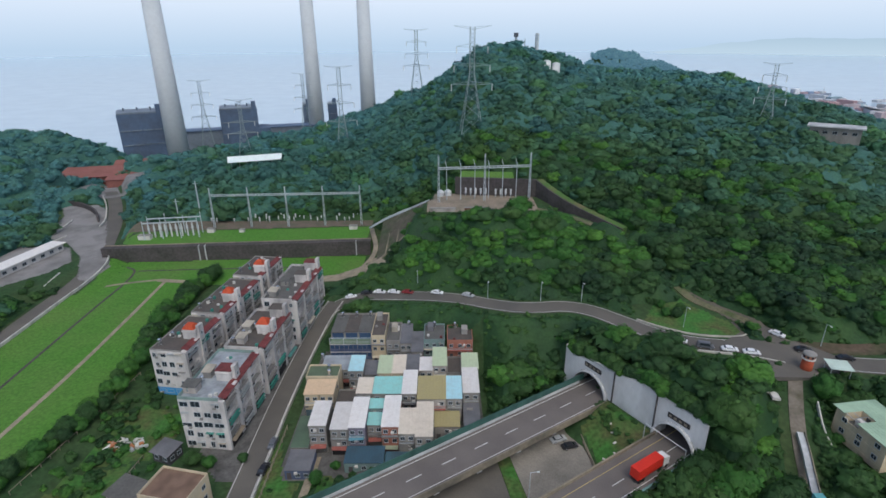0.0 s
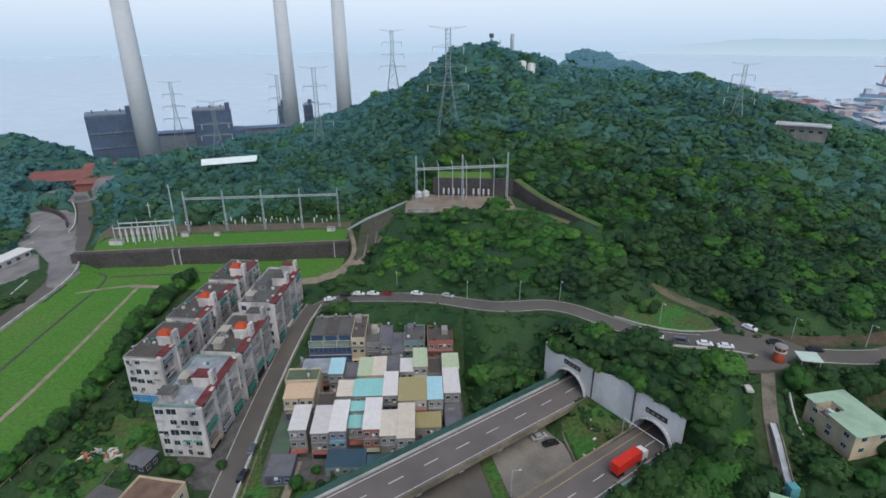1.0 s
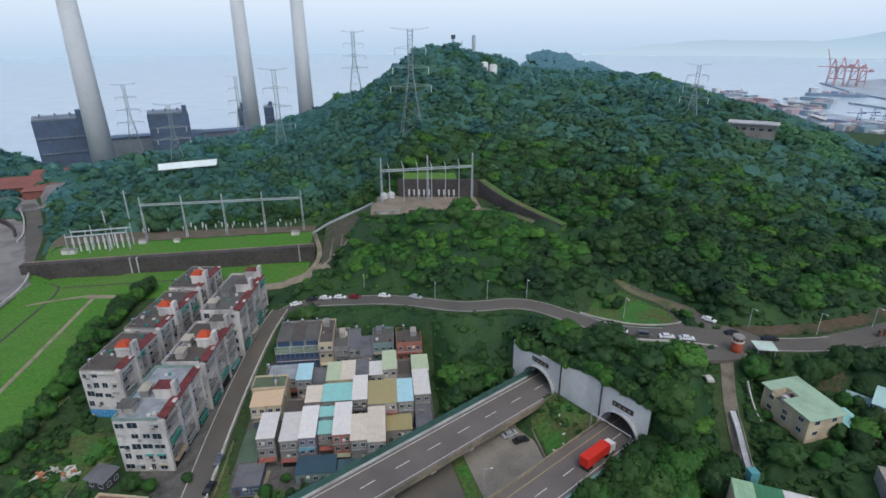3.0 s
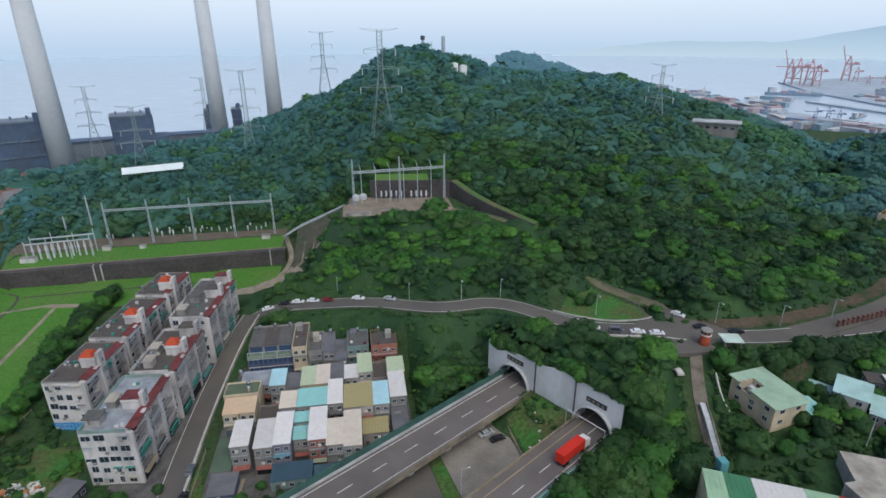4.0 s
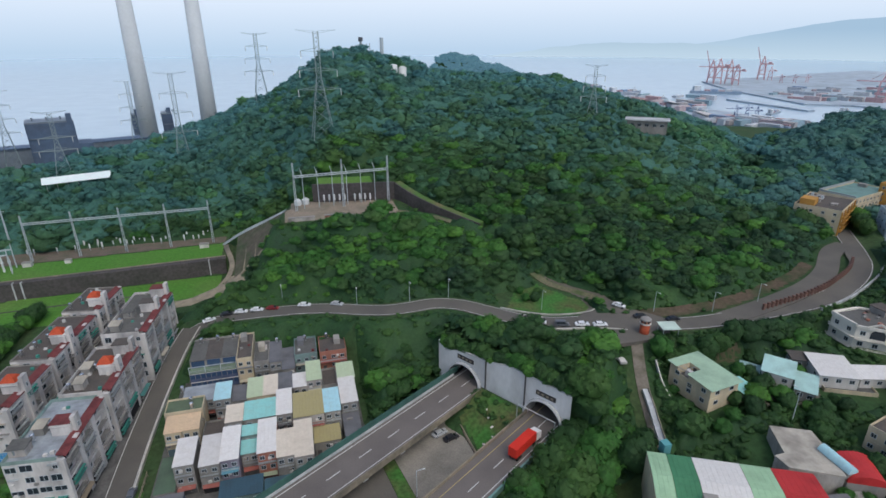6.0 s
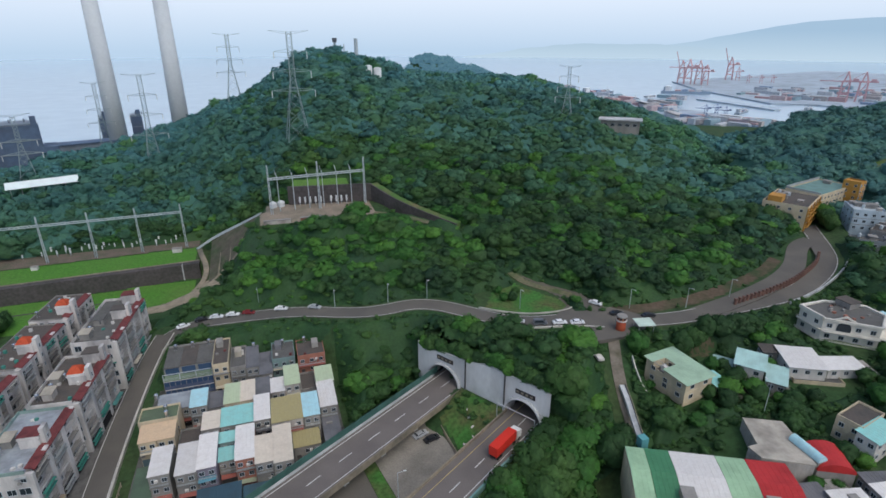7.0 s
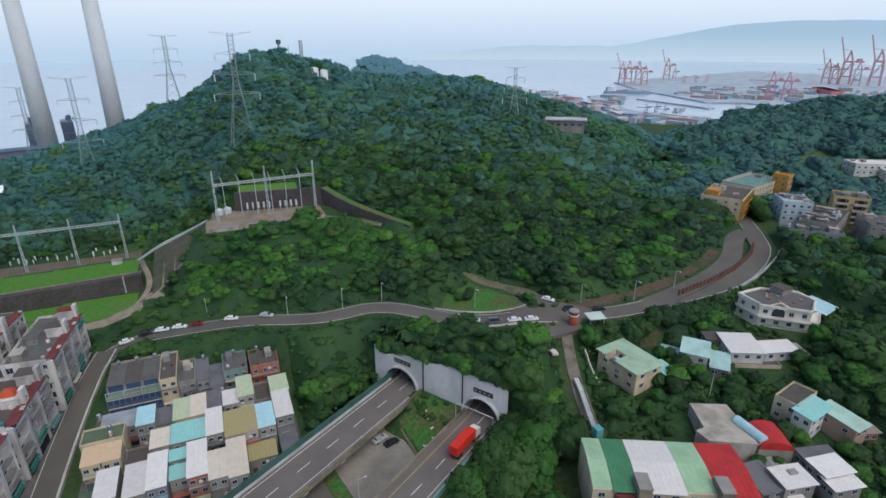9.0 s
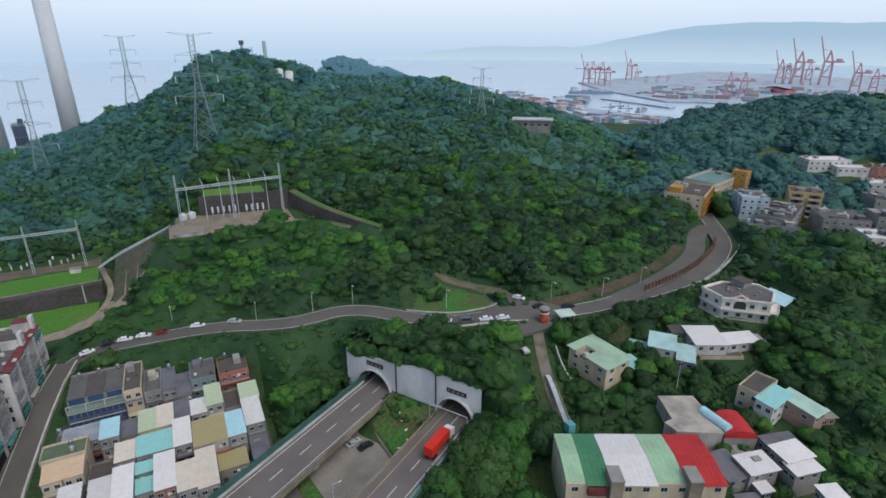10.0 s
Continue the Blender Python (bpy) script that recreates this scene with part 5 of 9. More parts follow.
for tx, ty, tz in ((-36, 170, 10.1), (-31, 170.5, 10.1), (-26, 170.5, 10.1), (-12, 164.5, 9.6), (-3, 163, 10.1), (4, 162.5, 10.1), (-35, 139, 8.9), (-39, 148, 7.1), (-34.5, 136.5, 8.9)):
    water_tank(tx, ty, tz)

# ---- highway and tunnel portals ----
def hwbox(build, s0, s1, w0, w1, z0, z1):
    q = [hw(s, w) for s, w in ((s0, w0), (s1, w0), (s1, w1), (s0, w1))]
    return build.prism([(p.x, p.y) for p in q], z0, z1)


GREEN_WALL = mat("green_noise_barrier", (0.055, 0.13, 0.11), 0.7, vary=0.12, grain=1.5, stain=0.35, stain_size=0.2)
for w0, w1, name in ((81.8, 92.6, "left"), (54.8, 65.6, "right")):
    tagged(part("road", hwbox(Build(), -120, 190, w0, w1, 4.9, 6.0), ASPHALT_HW), "brownish-grey asphalt highway carriageway leading into a tunnel", "highway", kind="structure")
for wl, width, material in ((91.7, 0.22, PAINT_WHITE), (82.7, 0.18, PAINT_WHITE), (63.6, 0.2, PAINT_YELLOW), (56.2, 0.22, PAINT_WHITE)):
    tagged(part("edge_line", hwbox(Build(), -120, 150, wl - width / 2, wl + width / 2, 6.0, 6.015), material), "painted edge line on the highway", "road marking", kind="structure")
dash = Build()
hwbox(dash, 0, 4.2, -0.11, 0.11, 0, 0.015)
dash_mesh = dash.mesh("lane_dash", PAINT_WHITE)
for wc in (87.2, 59.8):
    for i in range(15):
        ob = part("lane_dash", dash_mesh, None)
        p = hw(-25 + 10 * i, wc, 6.002)
        ob.matrix_basis = pose(p.x, p.y, p.z)
        tagged(ob, "white lane dash on the highway", "road marking", "lane dashes", "structure")
# viaduct edge, barriers
tagged(part("parapet_wall", hwbox(Build(), -120, 108.4, 81.5, 81.8, 4.6, 6.55), CONCRETE_TAN), "low concrete edge of the raised carriageway", "barrier", kind="structure")
tagged(part("parapet_wall", hwbox(Build(), -120, 108.4, 65.6, 66.0, 4.0, 6.9), CONCRETE_TAN), "concrete parapet above the car park", "barrier", kind="structure")
tagged(part("parapet_wall", hwbox(Build(), -120, 108.4, 54.3, 54.8, 4.0, 7.0), paint((0.16, 0.30, 0.28), 0.8, 0.4)), "greenish concrete barrier beside the trees", "barrier", kind="structure")
barrier = thing("noise_barrier", 0, 0, 0, 0, "long dark green noise barrier along the highway", "noise barrier")
part("base", hwbox(Build(), -120, 108, 92.6, 93.1, 4.6, 6.8), CONCRETE, barrier)
panel = hwbox(Build(), 0, 3.96, 0, 0.22, 0, 1.9).mesh("panel", GREEN_WALL)
post = hwbox(Build(), -0.1, 0.1, -0.08, 0.3, 0, 2.1).mesh("post", GREEN_WALL)
for i in range(44):
    p = hw(-66 + 4 * i, 92.75, 6.8)
    for me in (panel, post):
        ob = part(me.name.split(".")[0], me, None, barrier)
        ob.matrix_basis = pose(p.x, p.y, p.z)
# columns of the viaduct
for i in range(9):
    ob = thing("viaduct_pier", *hw(0 + 13 * i, 87, 0)[:2], -0.4, math.degrees(math.atan2(UY, UX)), "round-cornered concrete pier under the carriageway", "pier", "viaduct piers")
    part("column", Build().box(-0.8, 0.8, -2.2, 2.2, -1, 4.3), CONCRETE, ob)
    part("cap", Build().box(-1.0, 1.0, -4.8, 4.8, 4.3, 5.3), CONCRETE, ob)


PORTAL = mat("pale_portal_concrete", (0.62, 0.625, 0.625), 0.85, vary=0.07, grain=1.0, stain=0.25, stain_size=0.12, stain_colour=(0.33, 0.33, 0.32), streak=0.5)


def portal_wall():
    """The concrete face with two arched bores, as deep as the portal structure."""
    prof = [(99.5, 16.0), (96.4, 13.6), (90, 15.6), (82, 16.2), (72, 18.0), (60, 18.0), (52.5, 17.6)]
    bores = [(88.7, 5.9, 6.0, 5.6), (60.4, 5.9, 6.6, 5.6)]
    n = 26

    def top(w):
        return float(np.interp(w, [q[0] for q in prof[::-1]], [q[1] for q in prof[::-1]]))

    b = Build()
    ws = sorted(set(np.round(np.r_[np.arange(52.5, 99.6, 0.5), 99.5], 2)))
    for a, c in zip(ws[:-1], ws[1:]):
        lo = []
        for w in (a, c):
            z = 0.0 if w < 66.6 or w > 82 else 3.0
            for cw, half, rise, spring in bores:
                k = (w - cw) / half
                if abs(k) <= 1.0:
                    z = spring + rise * math.sqrt(max(0.0, 1 - k * k))
            lo.append(z)
        pts = []
        for s in (108.5, 113.4):
            for w, z0 in ((a, lo[0]), (c, lo[1])):
                p = hw(s, w)
                pts += [(p.x, p.y, z0), (p.x, p.y, top(w))]
        b.add(pts, [(0, 1, 3, 2), (4, 6, 7, 5), (1, 5, 7, 3), (0, 2, 6, 4)])
    ob = tagged(part("tunnel_portal", b, PORTAL), "weathered grey concrete retaining wall with two tunnel mouths", "tunnel portal", kind="structure")
    for cw, half, rise, spring in bores:
        ring, tube = Build(), Build()
        for i in range(n):
            a0, a1 = math.pi * i / n, math.pi * (i + 1) / n
            for target, ro, ri, s0, s1 in ((ring, 0.5, -0.02, 107.6, 108.6), (tube, 0.5, 0.0, 108.4, 190.0)):
                pts = []
                for s in (s0, s1):
                    for a in (a0, a1):
                        for e in (ri, ro):
                            p = hw(s, cw - (half + e) * math.cos(a))
                            pts.append((p.x, p.y, spring + (rise + e) * math.sin(a)))
                target.add(pts, [(0, 1, 3, 2), (4, 6, 7, 5), (0, 2, 6, 4), (1, 5, 7, 3)])
        for side in (-1, 1):
            for target, s0, s1, t in ((ring, 107.6, 108.5, 0.5), (tube, 108.5, 190.0, 0.5)):
                w0, w1 = sorted((cw + side * half, cw + side * (half + t)))
                hwbox(target, s0, s1, w0, w1, 4.5, spring)
        part("arch_ring", ring, mat("pale_arch_concrete", (0.60, 0.60, 0.60), 0.8, stain=0.25), ob, "pale smooth concrete ring round the tunnel mouth")
        # lining and added end cap are coloured dark for the shade of the bore
        part("tunnel_lining", tube, mat("sooty_lining", (0.10, 0.10, 0.10), 0.9), ob)
        hwend = hwbox(Build(), 189.5, 190.5, cw - half - 0.5, cw + half + 0.5, 4, spring + rise + 0.5)
        part("bore_end", hwend, DARK, ob)
        # earth over the bore behind the wall
        lid = [hw(s0, w0) for s0, w0 in ((112.9, cw - 7.5), (116.5, cw - 7.5), (116.5, cw + 7.5), (112.9, cw + 7.5))]
        zs = [top(cw - 7.5) - 0.7, top(cw - 7.5) - 0.2, top(cw + 7.5) - 0.2, top(cw + 7.5) - 0.7]
        part("earth_cover", Build().prism([(p.x, p.y) for p in lid], [z - 1.2 for z in zs], zs), SOIL, ob, "dark earth over the tunnel roof")
        # sign board above the mouth, its writing too small to read
        sg = hwbox(Build(), 108.25, 108.45, cw - 3.4, cw + 2.8, spring + rise + 1.35, spring + rise + 2.75)
        plate = part("sign_board", sg, mat("dark_sign", (0.035, 0.033, 0.035), 0.6), ob, "dark name board above the tunnel mouth")
        for j in range(4):
            w0 = cw - 2.7 + j * 1.45
            part("sign_mark", hwbox(Build(), 108.2, 108.25, w0, w0 + 0.8, spring + rise + 1.75, spring + rise + 2.4), paint((0.25, 0.22, 0.17), 0.7), plate)
    # pilasters on the wall between the mouths
    for w0 in (80.6, 66.8):
        part("pilaster", hwbox(Build(), 108.1, 108.5, w0 - 0.13, w0 + 0.13, 5.5, top(w0) + 0.1), CONCRETE_DARK, ob)
    part("coping", hwbox(hwbox(Build(), 108.2, 108.9, 53, 72, 18.0, 18.25), 108.2, 108.9, 82.5, 90, 16.0, 16.2), CONCRETE, ob)
    # height gauge across the right-hand mouth
    g = thing("height_gauge", *hw(104, 66.2, 0)[:2], 5.6, 0, "thin white height gauge across the tunnel mouth", "height gauge")
    o = hw(104, 66.2)
    e = hw(104, 54.4)
    part("beam", Build().bar((0, 0, 5.6), (e.x - o.x, e.y - o.y, 5.6), 0.13), paint((0.75, 0.75, 0.75)), g)
    part("post", Build().tube(0, 0, 0, 5.7, 0.12), STEEL, g)
    part("post", Build().tube(e.x - o.x, e.y - o.y, 0, 5.7, 0.12), STEEL, g)


portal_wall()
# car park, its fence and lamp
LOT = mat("brownish_car_park_gravel", (0.25, 0.23, 0.20), 0.95, vary=0.18, grain=2.5, stain=0.35, stain_size=0.12, stain_colour=(0.13, 0.12, 0.105))
for name, poly, m, lab, cat in (("pavement", [hw(68.2, 67.5), hw(90, 67.5), hw(97, 84), hw(97, 90), hw(77, 90)], LOT, "brownish gravel car park beside the highway", "car park"),
                                ("grass_strip", [hw(63.8, 67.5), hw(68.0, 67.5), hw(76.8, 90), hw(73.2, 90)], ROUGH_GRASS, "narrow grass strip beside the car park", "grass"),
                                ("pavement", [hw(20, 67.5), hw(63.6, 67.5), hw(73.0, 90), hw(20, 90)], ASPHALT, "dark asphalt yard between the carriageways", "yard")):
    tagged(part(name, Build().prism([(p.x, p.y) for p in poly], -0.6, 0.12), m), lab, cat, kind="structure")
bankp = [hw(91.5, 66.8), hw(107.6, 66.8), hw(107.6, 81.2), hw(97.5, 81.2)]


def draped(name, poly, material, label, category, lift=0.12, step=2.0, kind="structure"):
    """A sheet of grass or earth that follows the ground inside a polygon."""
    xs, ys = [p[0] for p in poly], [p[1] for p in poly]
    n = len(poly)

    def inside(x, y):
        k = False
        for i in range(n):
            (x0, y0), (x1, y1) = poly[i], poly[i - 1]
            if (y0 > y) != (y1 > y) and x < (x1 - x0) * (y - y0) / (y1 - y0) + x0:
                k = not k
        return k

    b = Build()
    ids = {}
    nx, ny = int((max(xs) - min(xs)) / step) + 1, int((max(ys) - min(ys)) / step) + 1

    def vid(i, j):
        if (i, j) not in ids:
            x, y = min(xs) + i * step, min(ys) + j * step
            ids[i, j] = len(b.v)
            b.v.append((x, y, 0))
        return ids[i, j]

    for i in range(nx):
        for j in range(ny):
            if inside(min(xs) + (i + 0.5) * step, min(ys) + (j + 0.5) * step):
                b.f.append((vid(i, j), vid(i + 1, j), vid(i + 1, j + 1), vid(i, j + 1)))
    z = land(np.array([q[0] for q in b.v]), np.array([q[1] for q in b.v])) + lift
    b.v = [(q[0], q[1], float(k)) for q, k in zip(b.v, z)]
    return tagged(part(name, b, material, None, "", True), label, category, kind=kind)


draped("grass_bank", [(p.x, p.y) for p in bankp], ROUGH_GRASS, "grass bank with bare patches below the portal wall", "grass", 0.15, 0.8)
draped("grass_island", [(65, 152.5), (69, 149), (77, 144.8), (85, 143.6), (92, 143.6), (94, 146), (92, 152), (86, 159), (82, 164), (80, 171), (74, 166), (70, 160)], ROUGH_GRASS, "grass island between the road and the track", "grass", 0.15, 1.0)
for i, (s0, w0) in enumerate(((101, 73), (99.5, 71), (102.5, 75.5), (97.5, 69), (95, 70))):
    q = hw(s0, w0)
    ob = thing("board", q.x, q.y, ground_at(q.x, q.y) + 0.2, 35 * i, "pale discarded board on the grass bank", "rubbish", "boards on the bank")
    part("plank", Build().prism([(-0.9, -0.25), (0.9, -0.3), (0.8, 0.3), (-0.8, 0.25)], 0, 0.12), PLASTER_LIGHT, ob)
lf = thing("fence", 0, 0, 0, 0, "low dark fence at the end of the car park", "fence")
a, c = hw(89.5, 67.5), hw(97.5, 82)
part("rail", Build().bar((a.x, a.y, 1.0), (c.x, c.y, 1.0), 0.25), CONCRETE_TAN, lf)
part("plinth", Build().bar((a.x, a.y, 0.3), (c.x, c.y, 0.3), 0.5), CONCRETE_TAN, lf)

# ---- lawns and terraces ----
DIRT_DARK = mat("yard_earth", (0.15, 0.12, 0.095), 0.95, vary=0.25, grain=1.5, stain=0.4, stain_size=0.2, stain_colour=(0.09, 0.10, 0.06))
draped("lawn", [(-112, 60), (-108, 100), (-102, 125), (-100, 142), (-103, 160), (-105, 180), (-105, 213), (-37, 224), (-37, 247.0), (-160, 238.4), (-156, 228), (-154.5, 213), (-155.5, 190), (-155, 160), (-154, 120), (-153, 60)], LAWN, "smooth bright green mown field", "grass", 0.15, 2.0)
draped("lawn", [(-164, 242.8), (-37, 251.0), (-37, 270), (-164, 262)], LAWN, "bright green lawn strip above the dark wall", "grass", 0.1, 2.0)
draped("yard", [(-166, 262), (-37, 270.5), (-37, 281), (-166, 279)], DIRT_DARK, "brown earth and gravel of the lower switch yard", "switch yard", 0.1, 2.0)
draped("yard", [(-7, 224), (43, 224), (43, 252), (-7, 252)], DIRT, "bare earth and concrete of the upper switch yard", "switch yard", 0.12, 1.5)
tagged(part("kerb", Build().prism([(-164, 242.0), (-36, 251.1), (-36, 251.7), (-164, 242.6)], 8, 9.75), CONCRETE_TAN), "pale concrete lip along the top of the wall", "kerb", kind="structure")
wall = tagged(part("retaining_wall", Build().prism([(-164, 238.7), (-36, 247.8), (-36, 251.1), (-164, 242.0)], 0.5, 9.45), CONCRETE_DARK), "long dark stained concrete retaining wall", "wall", kind="structure")
for wx in (-118.5, -115.5, -43):
    part("wall_rib", Build().box(wx - 0.25, wx + 0.25, 242.9 + (wx + 101) * 0.071, 244.5 + (wx + 101) * 0.071, 0.5, 9.7), CONCRETE, wall)
for pts, half, label in ([[(-124.3, 217, 2.2), (-122.8, 185, 2.2), (-121.5, 148, 2.2), (-122.3, 118, 2.2), (-123, 80, 2.2)], 0.75, "pale trodden footpath across the field"],
                         [[(-106, 216, 2.2), (-114, 217, 2.2), (-128, 219, 2.2)], 1.5, "pale bare path junction on the field"]):
    tagged(part("path", ribbon(pts, half, -half, -0.4, 0.03), PATH_DIRT), label, "path", kind="structure")
for pts in ([(-151, 234, 2.2), (-141.5, 229, 2.2), (-141, 190, 2.2), (-139, 140, 2.2), (-137, 100, 2.2)], [(-142, 229, 2.2), (-110, 231, 2.2), (-60, 233, 2.2)]):
    tagged(part("ditch", ribbon(pts, 0.5, -0.5, -0.4, 0.02), CONCRETE_DARK), "dark narrow drainage channel in the grass", "ditch", kind="structure")
tagged(part("ditch", ribbon([(-157, 208, 2.2), (-148, 213, 2.2), (-138, 217, 2.2), (-124, 220, 2.2)], 0.8, -0.8, -0.3, 0.06), CONCRETE_TAN), "concrete culvert across the field", "ditch", kind="structure")

draped("clearing", [(270, 262), (292, 259), (303, 284), (296, 294), (282, 288)], ROUGH_GRASS, "bright grass slope between the two hills", "grass", 0.4, 2.0)
draped("clearing", [(342, 218), (370, 217), (371, 229), (350, 231)], LAWN_DRY, "dry grass clearing on the far slope", "grass", 0.4, 1.5)
# dirt track and plots below the hedge, alleys and pavements of the town
tagged(part("path", ribbon([(-97, 150, 0.6), (-98.5, 138, 0.5), (-99.7, 128, 0.4), (-101.5, 116, 0.3), (-104, 98, 0.3), (-106, 80, 0.3)], 2.2, -1.6, -0.4, 0.12), mat("red_brown_earth", (0.17, 0.10, 0.065), 0.95, vary=0.3, grain=1.2, stain=0.5, stain_size=0.3, stain_colour=(0.07, 0.085, 0.035))), "reddish bare earth track below the hedge", "path", kind="structure")
draped("grass_plot", [(-95, 108), (-76, 112), (-74, 128), (-90, 134), (-95, 130)], ROUGH_GRASS, "rough green grass plot behind the apartment blocks", "grass", 0.12, 1.0)
draped("grass_plot", [(-97, 92), (-83, 94), (-81.5, 110), (-96, 105)], ROUGH_GRASS, "garden grass plot beside the sheds", "grass", 0.12, 1.0)
ALLEY = mat("stained_alley_concrete", (0.13, 0.125, 0.12), 0.9, vary=0.2, grain=1.5, stain=0.5, stain_size=0.3, stain_colour=(0.06, 0.06, 0.055))
draped("pavement", [(-42.5, 104), (-8, 104), (12, 120), (12, 148), (7, 157), (-10, 161), (-39, 168), (-42.5, 160)], ALLEY, "dark stained concrete alleys between the terraced houses", "alley", 0.1, 1.0)
draped("pavement", [(-58, 104), (-52, 104), (-51, 140), (-48, 190), (-54, 198), (-76, 205), (-72, 160), (-78, 134), (-64, 112)], ALLEY, "stained concrete yards between the apartment blocks", "alley", 0.1, 1.0)
db = random.Random(8)
for i in range(34):
    x, y = -86.5 + db.uniform(-5.5, 5.0), 116.5 + db.uniform(-2.4, 2.4)
    ob = thing("rubble", x, y, ground_at(x, y) + 0.1, db.uniform(0, 180), "broken pale boards and rubbish on the grass plot", "rubbish", "rubbish heap")
    part("board", Build().prism([(-0.8, -0.4), (0.7, -0.5), (0.9, 0.3), (-0.6, 0.5)], 0, [db.uniform(0.3, 1.2) for _ in range(4)]), paint(db.choice([(0.6, 0.6, 0.58), (0.62, 0.6, 0.55), (0.5, 0.2, 0.09), (0.45, 0.45, 0.45)]), 0.8), ob)
fl = thing("garden_fence", 0, 0, 0, 0, "thin pale garden fence between the plots", "fence")
for (xa, ya), (xb, yb) in (((-80, 112), (-81.3, 97)), ((-98.5, 147), (-101, 122)), ((-101, 122), (-104.5, 98))):
    part("rail", Build().bar((xa, ya, ground_at(xa, ya) + 1.1), (xb, yb, ground_at(xb, yb) + 1.1), 0.14), CONCRETE_TAN, fl)
    for k in range(9):
        x, y = xa + (xb - xa) * k / 8, ya + (yb - ya) * k / 8
        part("post", Build().box(x - 0.08, x + 0.08, y - 0.08, y + 0.08, ground_at(x, y) - 0.3, ground_at(x, y) + 1.2), CONCRETE_TAN, fl)

# stepped wall and channel climbing from the road to the upper yard
MOSSY = mat("mossy_slab_concrete", (0.095, 0.085, 0.065), 0.95, vary=0.3, grain=0.6, stain=0.5, stain_size=0.16, stain_colour=(0.05, 0.075, 0.035), streak=0.4)
tagged(part("retaining_wall", ribbon([(-37.0, 264, 10.2), (-35.7, 257, 9.8), (-33.7, 249.7, 9.3), (-32.1, 240.3, 8.5), (-33, 233.4, 7), (-35.4, 230.7, 5), (-38.8, 225.7, 3.4), (-44.4, 220.1, 2.6)], 1.1, -1.1, -5, 0.3), CONCRETE_TAN), "tan concrete buttress path climbing beside the lawn", "wall", kind="structure")
sl = Build()
xs = [-31.0 + 25.2 * i / 16 for i in range(17)]
for i, x in enumerate(xs):
    fy, fz, ty, tz = (float(q) for q in slab_slope(x))
    for j in range(7):
        sl.v.append((x, fy + (ty - fy) * j / 6, fz + (tz - fz) * j / 6 + 0.12 * math.sin(i * 2.3 + j * 1.7)))
sl.f = [(i * 7 + j, i * 7 + 7 + j, i * 7 + 8 + j, i * 7 + j + 1) for i in range(16) for j in range(6)]
tagged(part("retaining_slope", sl, MOSSY), "mossy stained slab slope between the two yards", "wall", kind="structure")
tagged(part("steps_edge", ribbon([(x, float(slab_slope(x)[0]), float(slab_slope(x)[1])) for x in xs[::2]], 0.5, -0.5, -2.0, 0.5), CONCRETE_TAN), "tan concrete edge along the foot of the slope", "kerb", kind="structure")
for x in (-27, -22, -16.5, -11):
    fy, fz, ty, tz = (float(q) for q in slab_slope(x))
    tagged(part("slope_rib", Build().bar((x, fy, fz + 0.1), (x + 1.5, ty, tz + 0.1), 0.5), CONCRETE_TAN), "tan concrete rib down the slope", "wall", kind="structure")
draped("bare_slope", [(-58, 223), (-48, 224.5), (-39, 233), (-31.5, 233), (-26, 222), (-24, 215), (-36, 213.5), (-56, 215.5)], PATH_DIRT, "bare tan earth bank below the buttress", "earth bank", 0.16, 0.8)
tagged(part("cable_trough", ribbon([(-38.5, 267.6, 9.4), (-30.5, 265, 14.9), (-23, 262.5, 19.0), (-13.5, 258, 24.2), (-5.5, 254.4, 28.8)], 1.0, -1.0, -0.6, 0.5), STEEL_PALE), "pale grey covered cable trough running up the wall", "cable trough", kind="structure")
EARTH = mat("damp_brown_earth", (0.105, 0.078, 0.055), 0.95, vary=0.3, grain=0.8, stain=0.5, stain_size=0.12, stain_colour=(0.04, 0.065, 0.025))
WORN = mat("dusty_worn_ground", (0.135, 0.12, 0.10), 0.95, vary=0.2, grain=1.0, stain=0.4, stain_size=0.15, stain_colour=(0.09, 0.085, 0.06))
draped("bare_bank", [(x, y - 2.6) for x, y, z in BANK] + [(x, y + 3.0) for x, y, z in BANK[::-1]], EARTH, "damp brown earth bank at the foot of the hill", "earth bank", 0.16, 1.0)
draped("pavement", [(92, 142.8), (99, 139.5), (103.5, 142), (102.8, 150), (98.5, 161), (92, 169), (86.5, 170), (89, 163.5), (93.2, 153)], WORN, "dusty turning place where the track meets the road", "turning place", 0.2, 1.0)
draped("yard", [(117, 96.5), (135, 92.6), (132.4, 89.6), (115.6, 93.6)], WORN, "trodden grey-brown yard before the small teal-roofed house", "yard", 0.2, 1.0)
draped("bare_patch", [(119, 113.5), (124, 112.4), (129, 114.6), (126.5, 117.6), (120.5, 117.4)], EARTH, "bare brown earth patch among the trees", "earth", 0.2, 1.0)
# wall and grass verge above the track
tagged(part("retaining_wall", ribbon(TRACK_WALL, 0.4, -0.4, -9, 0.0), CONCRETE_DARK), "dark stained wall above the climbing track", "wall", kind="structure")
tagged(part("grass_verge", ribbon([(x, y, z - 0.1) for x, y, z in TRACK_WALL], 3.6, 0.4, -9, 0.15), LAWN_DRY), "grass verge on top of the track wall", "grass", kind="structure")


